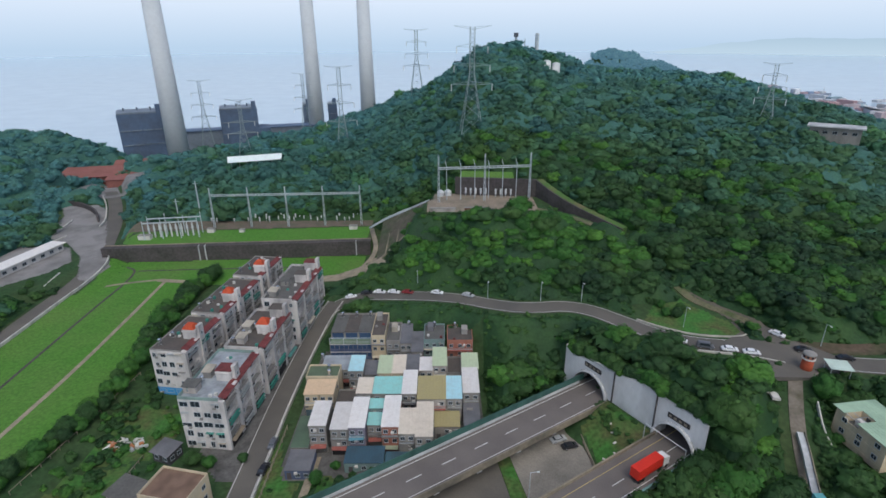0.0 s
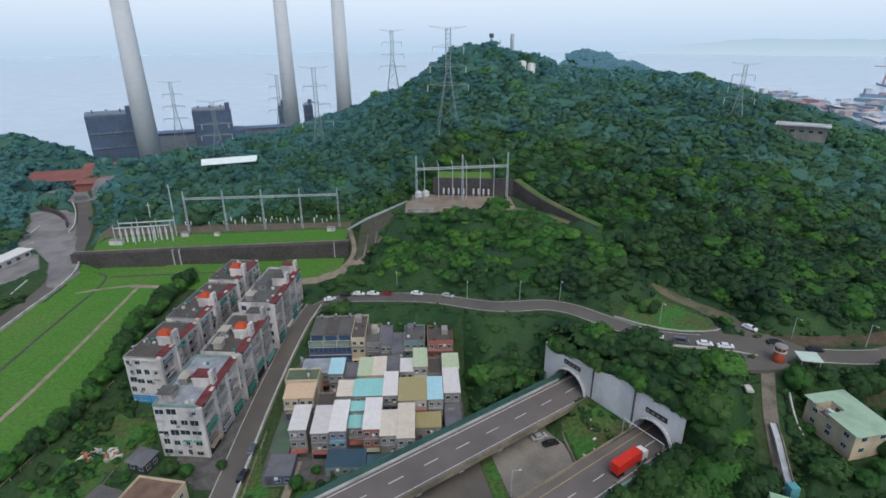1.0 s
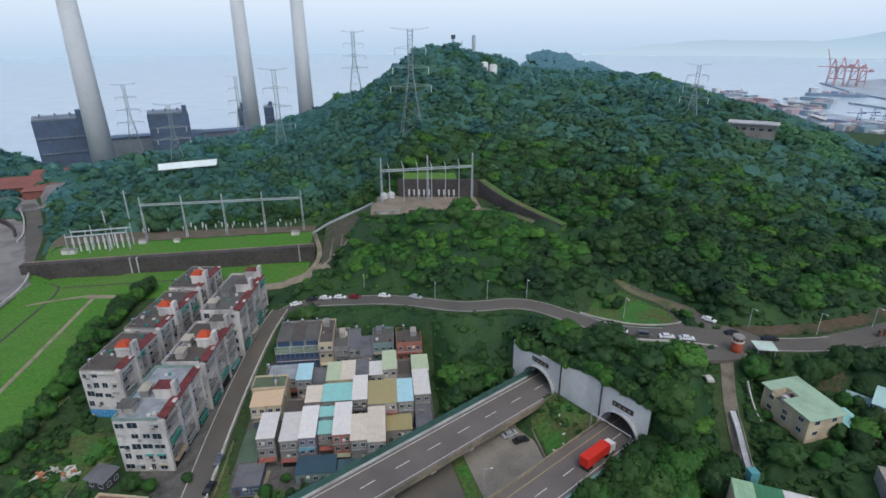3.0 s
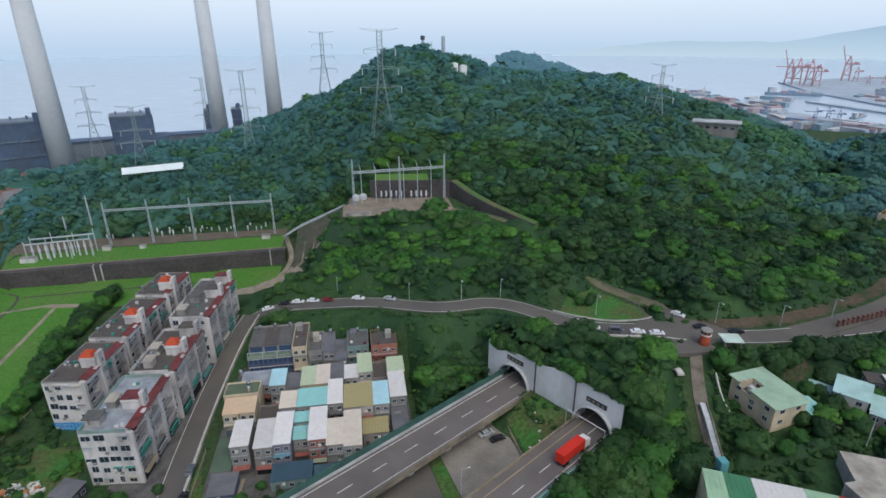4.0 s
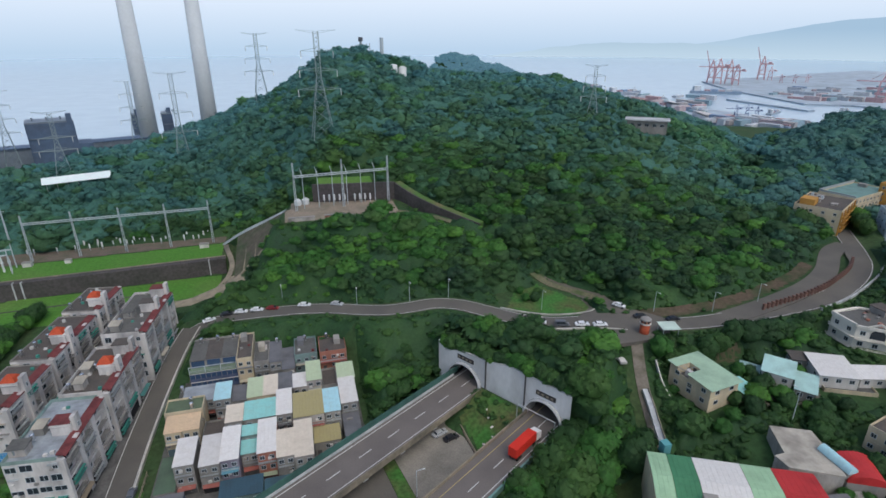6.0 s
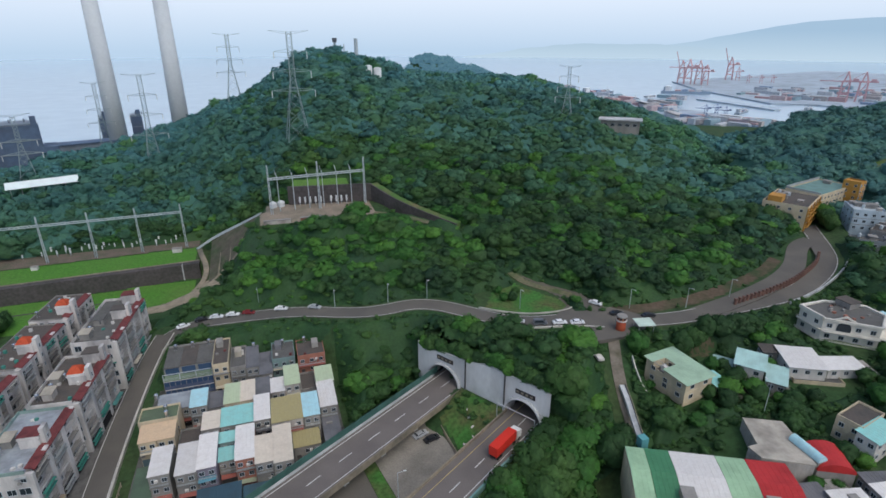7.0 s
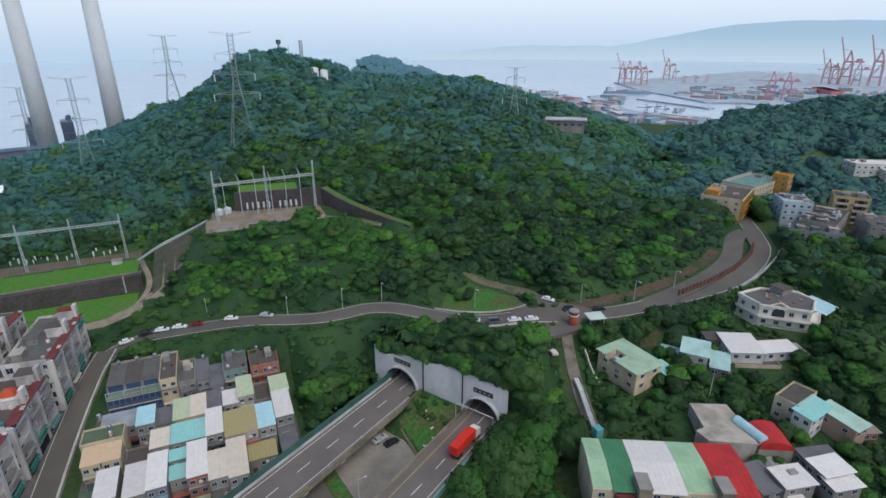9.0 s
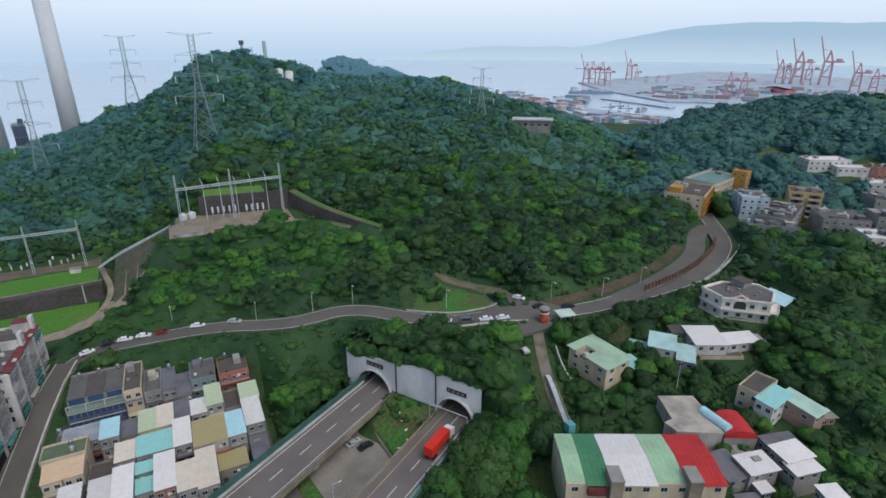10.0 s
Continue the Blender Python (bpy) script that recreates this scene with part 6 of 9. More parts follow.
def gantry(x0, y0, x1, y1, posts, height, beam_z, label):
    """A switch-yard gantry: tapered posts, a trussed beam and short insulator masts."""
    L = math.hypot(x1 - x0, y1 - y0)
    z = min(ground_at(x0, y0), ground_at(x1, y1))
    ob = thing("gantry", x0, y0, z, math.degrees(math.atan2(y1 - y0, x1 - x0)), label, "gantry", "switch yard gantries")
    pm = Build()
    for sx in (-1, 1):
        for sy in (-1, 1):
            pm.bar((sx * 0.42, sy * 0.42, -0.5), (sx * 0.18, sy * 0.18, height), 0.15)
    for k in range(9):
        h0, h1 = height * k / 9, height * (k + 1) / 9
        r0, r1 = 0.42 - 0.24 * k / 9, 0.42 - 0.24 * (k + 1) / 9
        sgn = 1 if k % 2 else -1
        pm.bar((-r0 * sgn, -r0, h0), (r1 * sgn, -r1, h1), 0.09).bar((-r0 * sgn, r0, h0), (r1 * sgn, r1, h1), 0.09)
        pm.bar((-r0, -r0 * sgn, h0), (-r1, r1 * sgn, h1), 0.09).bar((r0, -r0 * sgn, h0), (r1, r1 * sgn, h1), 0.09)
    pm = pm.mesh("post", STEEL_PALE)
    for i in range(posts):
        o = part("post", pm, None, ob)
        o.matrix_basis = pose(L * i / (posts - 1), 0, 0)
    bm = Build()
    for dy in (-0.4, 0.4):
        for dz in (0, 0.8):
            bm.bar((0, dy, beam_z + dz), (L, dy, beam_z + dz), 0.16)
    n = int(L / 1.6)
    for i in range(n):
        a, c = L * i / n, L * (i + 1) / n
        bm.bar((a, -0.4, beam_z), (c, -0.4, beam_z + 0.8), 0.09).bar((a, 0.4, beam_z + 0.8), (c, 0.4, beam_z), 0.09)
    part("beam", bm, STEEL_PALE, ob)
    return ob


gantry(-120.5, 268, -43.5, 272, 5, 22, 17.5, "long pale steel gantry with five lattice posts over the lower yard")
for x, y, h in ((-150, 290, 17), (-142, 300, 24)):
    ob = thing("line_post", x, y, ground_at(x, y), 0, "tall pale steel line post in the trees", "post", "line posts")
    part("pole", Build().tube(0, 0, -0.5, h, 0.55, 0.3, 8), STEEL_PALE, ob)
    part("arm", Build().bar((-1.5, 0, h - 1.5), (1.5, 0, h - 1.5), 0.2), STEEL_PALE, ob)
g2 = gantry(-1.8, 238.6, 40.5, 243.5, 3, 22, 15.5, "pale steel gantry with three tall posts over the upper yard")
for i in range(6):
    part("insulator_mast", Build().tube(4 + 6.6 * i, 3.0, 0, 16 + (i % 2), 0.2, 0.14, 8).bar((4 + 6.6 * i, 3, 16), (3.2 + 6.6 * i, 3, 19), 0.3, 0.15), STEEL_PALE, g2)

# equipment: transformers, white bushings
PORCELAIN = paint((0.62, 0.64, 0.64), 0.4, 0.1)


def bushing(x, y, z=None, s=1.0):
    ob = thing("insulator", x, y, ground_at(x, y) if z is None else z, 0, "pale ribbed insulator column in the switch yard", "insulator", "switch yard insulators")
    b = Build().tube(0, 0, 0, 1.2 * s, 0.18 * s, 0.14 * s, 8)
    part("base", b, STEEL, ob)
    b = Build()
    rings = []
    for k in range(6):
        rings += [(0.16, 1.2 + 0.36 * k), (0.44, 1.26 + 0.36 * k), (0.20, 1.5 + 0.36 * k)]
    b.v = [(r * s * math.cos(math.pi * i / 5), r * s * math.sin(math.pi * i / 5), z * s) for r, z in rings for i in range(10)]
    b.f = [(j * 10 + i, j * 10 + (i + 1) % 10, j * 10 + 10 + (i + 1) % 10, j * 10 + 10 + i) for j in range(len(rings) - 1) for i in range(10)]
    b.f.append(tuple(range(10 * len(rings) - 10, 10 * len(rings))))
    part("column", b, PORCELAIN, ob)


# wall at the back of the upper yard, with equipment before it
tagged(part("retaining_wall", Build().prism([(6, 251.5), (44, 246.5), (44.3, 248), (6.3, 253)], 31, 40.5), CONCRETE_DARK), "dark stained wall behind the upper switch yard", "wall", kind="structure")
tagged(part("grass_terrace", Build().prism([(8, 253.1), (34, 249.7), (34, 257), (9, 260)], 28, [40.4, 40.4, 41.6, 41.6]), LAWN), "bright grass terrace above the yard wall", "grass", kind="structure")
for i in range(10):
    if i != 5:
        bushing(11 + 2.35 * i, 248.6 - 0.32 * i, 32.1, 1.25)
for i in range(7):
    bushing(-97 + 4.2 * i * 1.9, 281 + (i % 2), 9.35, 1.1)
rnd = random.Random(4)
for i in range(26):
    bushing(-125 + 3.1 * i + rnd.uniform(-1, 1), 278 + rnd.uniform(-2, 5), 9.35, rnd.uniform(0.7, 1.15))


def frame_bay(x, y, rot, label):
    """A low switching frame: two rows of posts with cross beams and insulators."""
    ob = thing("switch_frame", x, y, ground_at(x, y), rot, label, "switch frame", "low switching frames")
    for i in range(4):
        for j in (0, 1):
            part("post", Build().tube(i * 6.6, j * 6, 0, 7.5 + (i % 2), 0.22, 0.14, 8), STEEL_PALE, ob)
    for j in (0, 1):
        part("beam", Build().bar((0, j * 6, 6.5), (19.8, j * 6, 6.5), 0.4), STEEL_PALE, ob)
    for i in range(10):
        part("insulator", Build().tube(1 + i * 2, 3, 0, 3.0, 0.35, 0.3, 8).tube(1 + i * 2, 3, 3.0, 5.2, 0.5, 0.2, 8), PORCELAIN, ob)
    return ob


fb = frame_bay(-148.5, 250.5, 9, "pale steel switching frame with rows of insulators on the lawn")
fb.scale = (1.3, 1.2, 1.35)
# small sheds and white tanks in the yards
for x, y, z, w, d, h, lab in ((-149, 252, 9.3, 6, 3, 2.2, "white equipment cabin at the end of the lawn"), (-120, 262, 9.3, 3.5, 2.5, 2, "white equipment box beside the lawn"),
                              (20, 222, 32, 4.5, 2.2, 1.8, "small white cabin on the yard edge"), (0, 225, 32, 11, 1.5, 1.6, "low grey planter wall on the yard edge"), (14, 223.5, 32, 9, 1.6, 2.2, "rusty brown hut on the yard edge"), (-104, 262, 9.3, 2.5, 2, 1.6, "white equipment box beside the lawn"),
                              (-47, 266, 9.3, 4, 2.5, 2.0, "white equipment cabin beside the cable trough")):
    ob = thing("equipment_cabin", x, y, z, 0, lab, "cabin")
    part("body", Build().box(-w / 2, w / 2, -d / 2, d / 2, -0.3, h), PLASTER_LIGHT if "white" in lab else PLASTER_DIM if "grey" in lab else BRICK_RED, ob)
    part("lid", Build().box(-w / 2 - 0.12, w / 2 + 0.12, -d / 2 - 0.12, d / 2 + 0.12, h, h + 0.15), PLASTER_GREY, ob)
for x, y in ((-1, 249), (2.5, 250)):
    ob = thing("storage_tank", x, y, 32, 20, "white domed storage tank in the upper yard", "tank", "white yard tanks")
    part("shell", Build().tube(0, 0, 0, 2.2, 1.7, 1.7, 16).tube(0, 0, 2.2, 3.0, 1.7, 0.5, 16), PORCELAIN, ob)


# ---- pylons ----
PYLON_STEEL = mat("weathered_pylon_steel", (0.30, 0.37, 0.38), 0.6, 0.2, vary=0.08, grain=3, stain=0.1)


def pylon(x, y, height, base, rot, label, arms=3, z=None, thick=0.30, material=None):
    """A lattice pylon: four legs, cross bracing, arms and hanging insulators."""
    z = ground_at(x, y) - 0.5 if z is None else z
    ob = thing("pylon", x, y, z, rot, label, "pylon", "power line pylons")
    m = material or PYLON_STEEL
    waist = height * 0.58
    rr = lambda h: base / 2 + (base * 0.11 - base / 2) * min(1, h / waist) if h < waist else base * 0.11
    for sx in (-1, 1):
        for sy in (-1, 1):
            leg = Build()
            leg.bar((sx * rr(0), sy * rr(0), 0), (sx * rr(waist), sy * rr(waist), waist), thick, thick * 0.8)
            leg.bar((sx * rr(waist), sy * rr(waist), waist), (sx * rr(height), sy * rr(height), height), thick * 0.8, thick * 0.6)
            part("leg", leg, m, ob)
    br = Build()
    h0 = 0.0
    while h0 < height - 1:
        h1 = min(height, h0 + max(2.2, rr(h0) * 1.5))
        a, c = rr(h0), rr(h1)
        for sgn in (-1, 1):
            br.bar((-a, sgn * a, h0), (c, sgn * c, h1), thick * 0.45).bar((a, sgn * a, h0), (-c, sgn * c, h1), thick * 0.45)
            br.bar((sgn * a, -a, h0), (sgn * c, c, h1), thick * 0.45).bar((sgn * a, a, h0), (sgn * c, -c, h1), thick * 0.45)
        h0 = h1
    part("bracing", br, m, ob)
    for k in range(arms):
        h = height * (0.47 + 0.175 * k)
        L = base * (0.95 - 0.12 * k)
        for sx in (-1, 1):
            arm = Build()
            for sy in (-1, 1):
                arm.bar((0, sy * rr(h), h), (sx * L, 0, h + 0.4), thick * 0.6).bar((0, sy * rr(h), h + 1.8), (sx * L, 0, h + 0.5), thick * 0.5)
            part("arm", arm, m, ob)
            part("insulator", Build().tube(sx * L, 0, h - 3.2, h + 0.3, 0.22, 0.22, 8), PORCELAIN, ob)
    top = Build()
    for sx in (-1, 1):
        top.bar((0, 0, height - 1.2), (sx * base * 0.85, 0, height + 0.6), thick * 0.6).bar((0, 0, height), (sx * base * 0.85, 0, height + 0.7), thick * 0.5)
    part("earth_arm", top, m, ob)
    return ob


pylon(16.4, 311, 56, 12, 4, "tall pale lattice pylon standing on the wooded hillside", z=51.5, thick=0.21)
pylon(-22.5, 499, 56, 12, 8, "lattice pylon on the shoulder of the hill", z=51)
pylon(191.0, 322.6, 37, 8.5, -35, "lattice pylon on the crest above the harbour", z=50.5, thick=0.22)
pylon(-76, 413, 74, 12, 15, "pale lattice pylon among the trees below the stacks", z=8, thick=0.26)
pylon(-148.5, 403.5, 46, 11, 20, "lattice pylon in the wood before the boiler houses", arms=2, z=14)
pylon(-239, 550, 66, 12, 20, "lattice pylon in front of the sea", z=-4)
pylon(-150, 601, 70, 12, 20, "distant lattice pylon beside the middle stack", z=-5)

# ---- power plant ----
PLAZA = mat("pale_worn_asphalt", (0.25, 0.24, 0.235), 0.9, vary=0.12, grain=2, stain=0.35, stain_size=0.1, stain_colour=(0.10, 0.098, 0.095))
# Stack concrete and blue cladding are lightened and blued to stand for haze.
STACK = mat("stack_concrete", (0.54, 0.575, 0.60), 0.85, vary=0.05, grain=0.4, stain=0.3, stain_size=0.03, stain_colour=(0.45, 0.48, 0.50))
NAVY = mat("dark_blue_cladding", (0.105, 0.155, 0.245), 0.7, vary=0.12, grain=0.3, stain=0.3, stain_size=0.05, stain_colour=(0.09, 0.10, 0.13))
PLANT_GREY = mat("grey_plant_cladding", (0.20, 0.24, 0.29), 0.7, vary=0.1, grain=0.3, stain=0.3, stain_size=0.06)


def stack(x, y, r0, r1, label):
    ob = thing("smokestack", x, y, -42, 0, label, "smokestack", "power plant stacks")
    part("shaft", Build().tube(0, 0, 0, 205, r0, r1, 40), STACK, ob, "", True)
    part("rim", Build().tube(0, 0, 203, 206, r1 + 0.5, r1 + 0.5, 40), STACK, ob)


stack(-247.5, 502.5, 10.4, 6.6, "tall pale concrete smokestack of the power plant")
stack(-156.8, 682, 10.2, 7.0, "tall pale concrete smokestack behind the wood")
stack(-93, 694, 10.2, 7.0, "tall pale concrete smokestack beside the hill")


def boiler_house(x, y, rot, w, d, h, label):
    ob = thing("boiler_house", x, y, -40, rot, label, "boiler house", "power plant buildings")
    part("body", Build().box(-w / 2, w / 2, -d / 2, d / 2, -2, h), NAVY, ob)
    part("annex", Build().box(w / 2, w / 2 + w * 0.33, -d / 2, d / 2, -2, h * 0.68), NAVY, ob)
    part("lift_tower", Build().box(w / 2 - 5, w / 2 - 0.5, -d / 2 - 1, -d / 2 + 5, h, h + 8), NAVY, ob)
    part("parapet", Build().box(-w / 2 - 0.4, w / 2 + 0.4, -d / 2 - 0.4, d / 2 + 0.4, h, h + 1.4), PLANT_GREY, ob)
    for k in range(4):
        part("gallery", Build().box(-w / 2 - 0.5, w / 2 + 0.5, -d / 2 - 0.7, -d / 2, h * (0.25 + 0.18 * k), h * (0.25 + 0.18 * k) + 1.0), PLANT_GREY, ob)
    for k in range(3):
        part("vent", Build().tube(-w / 2 + 6 + k * w * 0.3, 0, h + 1.4, h + 4.5, 0.8, 0.8, 10), PLANT_GREY, ob)
    for k in range(5):
        part("column", Build().box(-w / 2 + k * w / 4 - 0.5, -w / 2 + k * w / 4 + 0.5, -d / 2 - 0.9, -d / 2, -2, h), NAVY, ob)


boiler_house(-292, 530, 28, 38, 30, 75, "large dark blue boiler house with roof vents")
boiler_house(-228, 615, 20, 38, 30, 68, "dark blue boiler house behind the trees")
boiler_house(-181, 735, 15, 9, 24, 57, "narrow dark blue boiler house beside a stack")
boiler_house(-148, 742, 12, 11, 24, 57, "dark blue boiler house between two stacks")
hall = thing("turbine_hall", -200, 668, -40, 18, "long low grey turbine hall on the shore", "turbine hall")
part("body", Build().box(-105, 120, -10, 10, 0, 39), PLANT_GREY, hall)
part("roof", Build().box(-106, 121, -11, 11, 39, 40), NAVY, hall)
RUST_RED = mat("rust_red_sheets", (0.26, 0.11, 0.095), 0.8, vary=0.15, grain=0.8, stain=0.35, stain_size=0.1, stain_colour=(0.20, 0.08, 0.06))
for x, y, z, rot, w, d, h, lab in ((-275, 415, -4, 12, 44, 24, 10, "long rust-red roofed shed by the plant gate"), (-236, 400, -4, 10, 26, 30, 14, "rust-red industrial building beside the plant road"),
                                   (-258, 440, -10, 14, 26, 16, 17, "rust-red plant building with a pale roof")):
    ob = thing("industrial_shed", x, y, z, rot, lab, "shed", "red plant sheds")
    part("body", Build().box(-w / 2, w / 2, -d / 2, d / 2, -6, h * 0.7), RUST_RED, ob)
    part("roof", sheet_roof(-w / 2, w / 2, -d / 2, d / 2, h * 0.7 + 0.05, h, 0.6, 2.5), RUST_RED, ob)
ob = thing("industrial_shed", -133, 378, 17.4, 19, "long white sheet roof among the trees", "shed")
for k in range(7):
    part("post", Build().box(-16.6 + 5.5 * k, -16.2 + 5.5 * k, 1.0, 1.4, -10, 5.2), STEEL, ob)
part("roof", sheet_roof(-18, 18, -3, 4, 4.0, 6.6, 0.5, 1.5), paint((0.78, 0.86, 0.84), 0.5, 0.1), ob)
# roofs at the left edge
ob = thing("station_building", -196, 228, 5, -10, "long low building with a white roof beside the plaza", "building")
part("body", Build().box(-3, 3, -24, 22, -0.5, 3.4), PLASTER_LIGHT, ob)
part("roof", Build().prism([(-4, -25), (4, -25), (4, 23), (-4, 23)], [3.4, 3.4, 3.4, 3.4], [3.9, 3.9, 3.9, 3.9]), WHITE_SHEET, ob)
for k in range(9):
    window(ob, 3.02, -20 + 5 * k, 1.0, 2.2, 1.4, 90)
draped("plaza", [(-216, 322), (-236, 319), (-222, 300), (-217, 285), (-213, 262), (-194, 258), (-176, 241), (-162, 216), (-156, 214), (-155, 229), (-170, 251), (-187, 283), (-204, 312)], PLAZA, "broad pale grey apron of the plant road", "plaza", 0.28, 1.0)
draped("plaza", [(-215, 200), (-190, 205), (-178, 222), (-176, 234), (-188, 252), (-215, 258)], PLAZA, "grey forecourt beside the low building", "plaza", 0.12, 1.0)
for pts, lab in (([(-208, 270, 5.4), (-210, 282, 5.4), (-212, 292, 5.6)], "pale kerb wall along the apron"), ([(-201, 259, 5.2), (-199, 268, 5.2)], "short pale kerb on the apron"), ([(-171, 207, 4), (-173, 222, 4.6)], "pale kerb wall beside the forecourt"),
                 ([(-224, 342, 5.6), (-210, 322, 6.2), (-200, 305, 6.2), (-192, 290, 6), (-190, 281, 5.8)], "pale curved parapet of the plant road"), ([(-155.5, 100, 3.2), (-155.8, 166, 3.2), (-156.5, 195, 3.5), (-155.2, 214, 4.2), (-157, 232, 5.2), (-166, 248, 5.4)], "pale concrete kerb of the lower road")):
    tagged(part("kerb", ribbon(pts, 0.3, -0.3, -1.0, 0.8), PARAPET), lab, "kerb", kind="structure")
rw = tagged(part("retaining_wall", ribbon([(-240, 325, 5), (-226, 320, 5.5), (-214, 312, 5.5), (-202, 300, 5.5), (-195, 288, 5.5)], 0.5, -0.5, -2, 3.2), CONCRETE_DARK), "dark curved retaining wall above the apron", "wall", kind="structure")
draped("plaza", [(-250, 344), (-222, 338), (-208, 350), (-212, 398), (-262, 400)], PLAZA, "grey yard before the plant gate", "plaza", 0.2, 1.5)
ob = thing("crane_yard", -318, 360, ground_at(-318, 360) + 6, 10, "ochre-roofed shed on the wooded slope", "shed")
part("body", Build().box(-14, 14, -5, 5, -8, 4), PLANT_GREY, ob)
part("roof", sheet_roof(-14, 14, -5, 5, 4.05, 6.5, 0.5, 2.0), paint((0.50, 0.33, 0.10), 0.7), ob)

# ---- on the hilltop ----
def mast(x, y, h, r, label, head=True):
    z = ground_at(x, y)
    ob = thing("hilltop_tower", x, y, z, 0, label, "tower", "hilltop towers")
    part("shaft", Build().tube(0, 0, -1, h, r, r * 0.9, 14), STEEL_PALE, ob)
    if head:
        part("head", Build().tube(0, 0, h, h + 3.5, r * 1.7, r * 1.7, 14), mat("dark_tower_head", (0.10, 0.11, 0.13), 0.7), ob)


mast(66.8, 521, 17, 1.2, "grey hilltop tower with a wide dark head")
mast(84.5, 513, 25, 1.8, "broad pale hilltop tower", False)
mast(48, 521, 12, 0.5, "thin mast on the hilltop", False)
mast(74.5, 518, 18, 0.4, "thin mast on the hilltop", False)
for x, y in ((78.5, 425.5), (86, 428)):
    ob = thing("water_reservoir", x, y, ground_at(x, y) + 3.5, 0, "white cylindrical reservoir in the wood", "reservoir", "white reservoirs")
    part("shell", Build().tube(0, 0, -6, 6.4, 3.0, 3.0, 20), PORCELAIN, ob, "", True)
    part("cover", Build().tube(0, 0, 6.4, 7.2, 3.1, 1.0, 20), PORCELAIN, ob)
ob = thing("hill_house", 219, 302, ground_at(219, 302) + 1.5, -36, "grey flat-roofed building on the wooded crest", "building")
part("body", Build().box(-12, 12, -5, 5, -8, 6.5), PLASTER_GREY, ob)
part("roof", Build().box(-13.5, 13.5, -6.5, 6.5, 6.5, 7.2), CONCRETE, ob)
for k in range(5):
    window(ob, -9 + 4.5 * k, -5.02, 3, 2.4, 1.6, 0)

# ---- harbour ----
# Quay and crane red are paled toward grey-blue to carry the haze.
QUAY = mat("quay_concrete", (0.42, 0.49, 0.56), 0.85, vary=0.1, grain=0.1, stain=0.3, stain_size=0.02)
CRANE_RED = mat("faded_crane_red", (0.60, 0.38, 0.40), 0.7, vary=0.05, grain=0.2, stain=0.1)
CRANE_BLUE = mat("crane_blue", (0.12, 0.17, 0.33), 0.7, vary=0.05, grain=0.2, stain=0.1)


def polar(a, r):
    return r * math.sin(radians(a)), r * math.cos(radians(a))


def quay(a0, r0, a1, r1, width, label):
    (x0, y0), (x1, y1) = polar(a0, r0), polar(a1, r1)
    d = Vector((x1 - x0, y1 - y0))
    n = Vector((-d.y, d.x)).normalized() * width
    tagged(part("pavement", Build().prism([(x0, y0), (x1, y1), (x1 + n.x, y1 + n.y), (x0 + n.x, y0 + n.y)], -50, -41.5), QUAY), label, "quay", kind="structure")


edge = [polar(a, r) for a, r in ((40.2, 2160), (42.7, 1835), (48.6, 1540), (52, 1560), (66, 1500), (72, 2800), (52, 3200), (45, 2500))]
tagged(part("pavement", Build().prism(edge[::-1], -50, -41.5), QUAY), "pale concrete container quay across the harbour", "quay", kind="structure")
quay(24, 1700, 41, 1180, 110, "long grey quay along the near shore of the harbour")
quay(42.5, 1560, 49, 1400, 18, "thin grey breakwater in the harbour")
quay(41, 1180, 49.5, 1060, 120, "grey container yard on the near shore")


def crane(a, r, s, rot, label, boom_up=False, material=None):
    """A ship-to-shore container crane."""
    x, y = polar(a, r)
    m = material or CRANE_RED
    ob = thing("container_crane", x, y, -41.5, rot, label, "crane", "harbour cranes")
    for sx in (-1, 1):
        for sy in (-1, 1):
            part("leg", Build().bar((sx * 9 * s, sy * 10 * s, 0), (sx * 7 * s, sy * 10 * s, 44 * s), 2.0 * s), m, ob)
    fr = Build()
    for sy in (-1, 1):
        fr.bar((-9 * s, sy * 10 * s, 16 * s), (9 * s, sy * 10 * s, 16 * s), 1.8 * s).bar((-7 * s, sy * 10 * s, 44 * s), (7 * s, sy * 10 * s, 44 * s), 1.8 * s)
        fr.bar((-8 * s, sy * 10 * s, 16 * s), (7 * s, sy * 10 * s, 44 * s), 1.2 * s)
        fr.bar((-5 * s, sy * 10 * s, 44 * s), (0, sy * 4 * s, 66 * s), 1.4 * s).bar((7 * s, sy * 10 * s, 44 * s), (0, sy * 4 * s, 66 * s), 1.4 * s)
    fr.bar((0, -4 * s, 66 * s), (0, 4 * s, 66 * s), 1.6 * s)
    for sx in (-1, 1):
        fr.bar((sx * 8 * s, -10 * s, 44 * s), (sx * 8 * s, 10 * s, 44 * s), 1.6 * s)
    part("frame", fr, m, ob)
    bo = Build()
    tip = (-22 * s, 0, 92 * s) if boom_up else (-52 * s, 0, 44 * s)
    for dy in (-3, 3):
        bo.bar((-7 * s, dy * s, 44 * s), (tip[0], dy * s, tip[2]), 1.8 * s)
    bo.bar((0, 0, 66 * s), ((tip[0] - 7 * s) / 2, 0, (tip[2] + 44 * s) / 2), 0.8 * s)
    part("boom", bo, m, ob)
    part("girder", Build().bar((-7 * s, 0, 45 * s), (26 * s, 0, 45 * s), 3.2 * s), m, ob)
    part("cabin", Build().box(12 * s, 22 * s, -4 * s, 4 * s, 46 * s, 51 * s), m, ob)


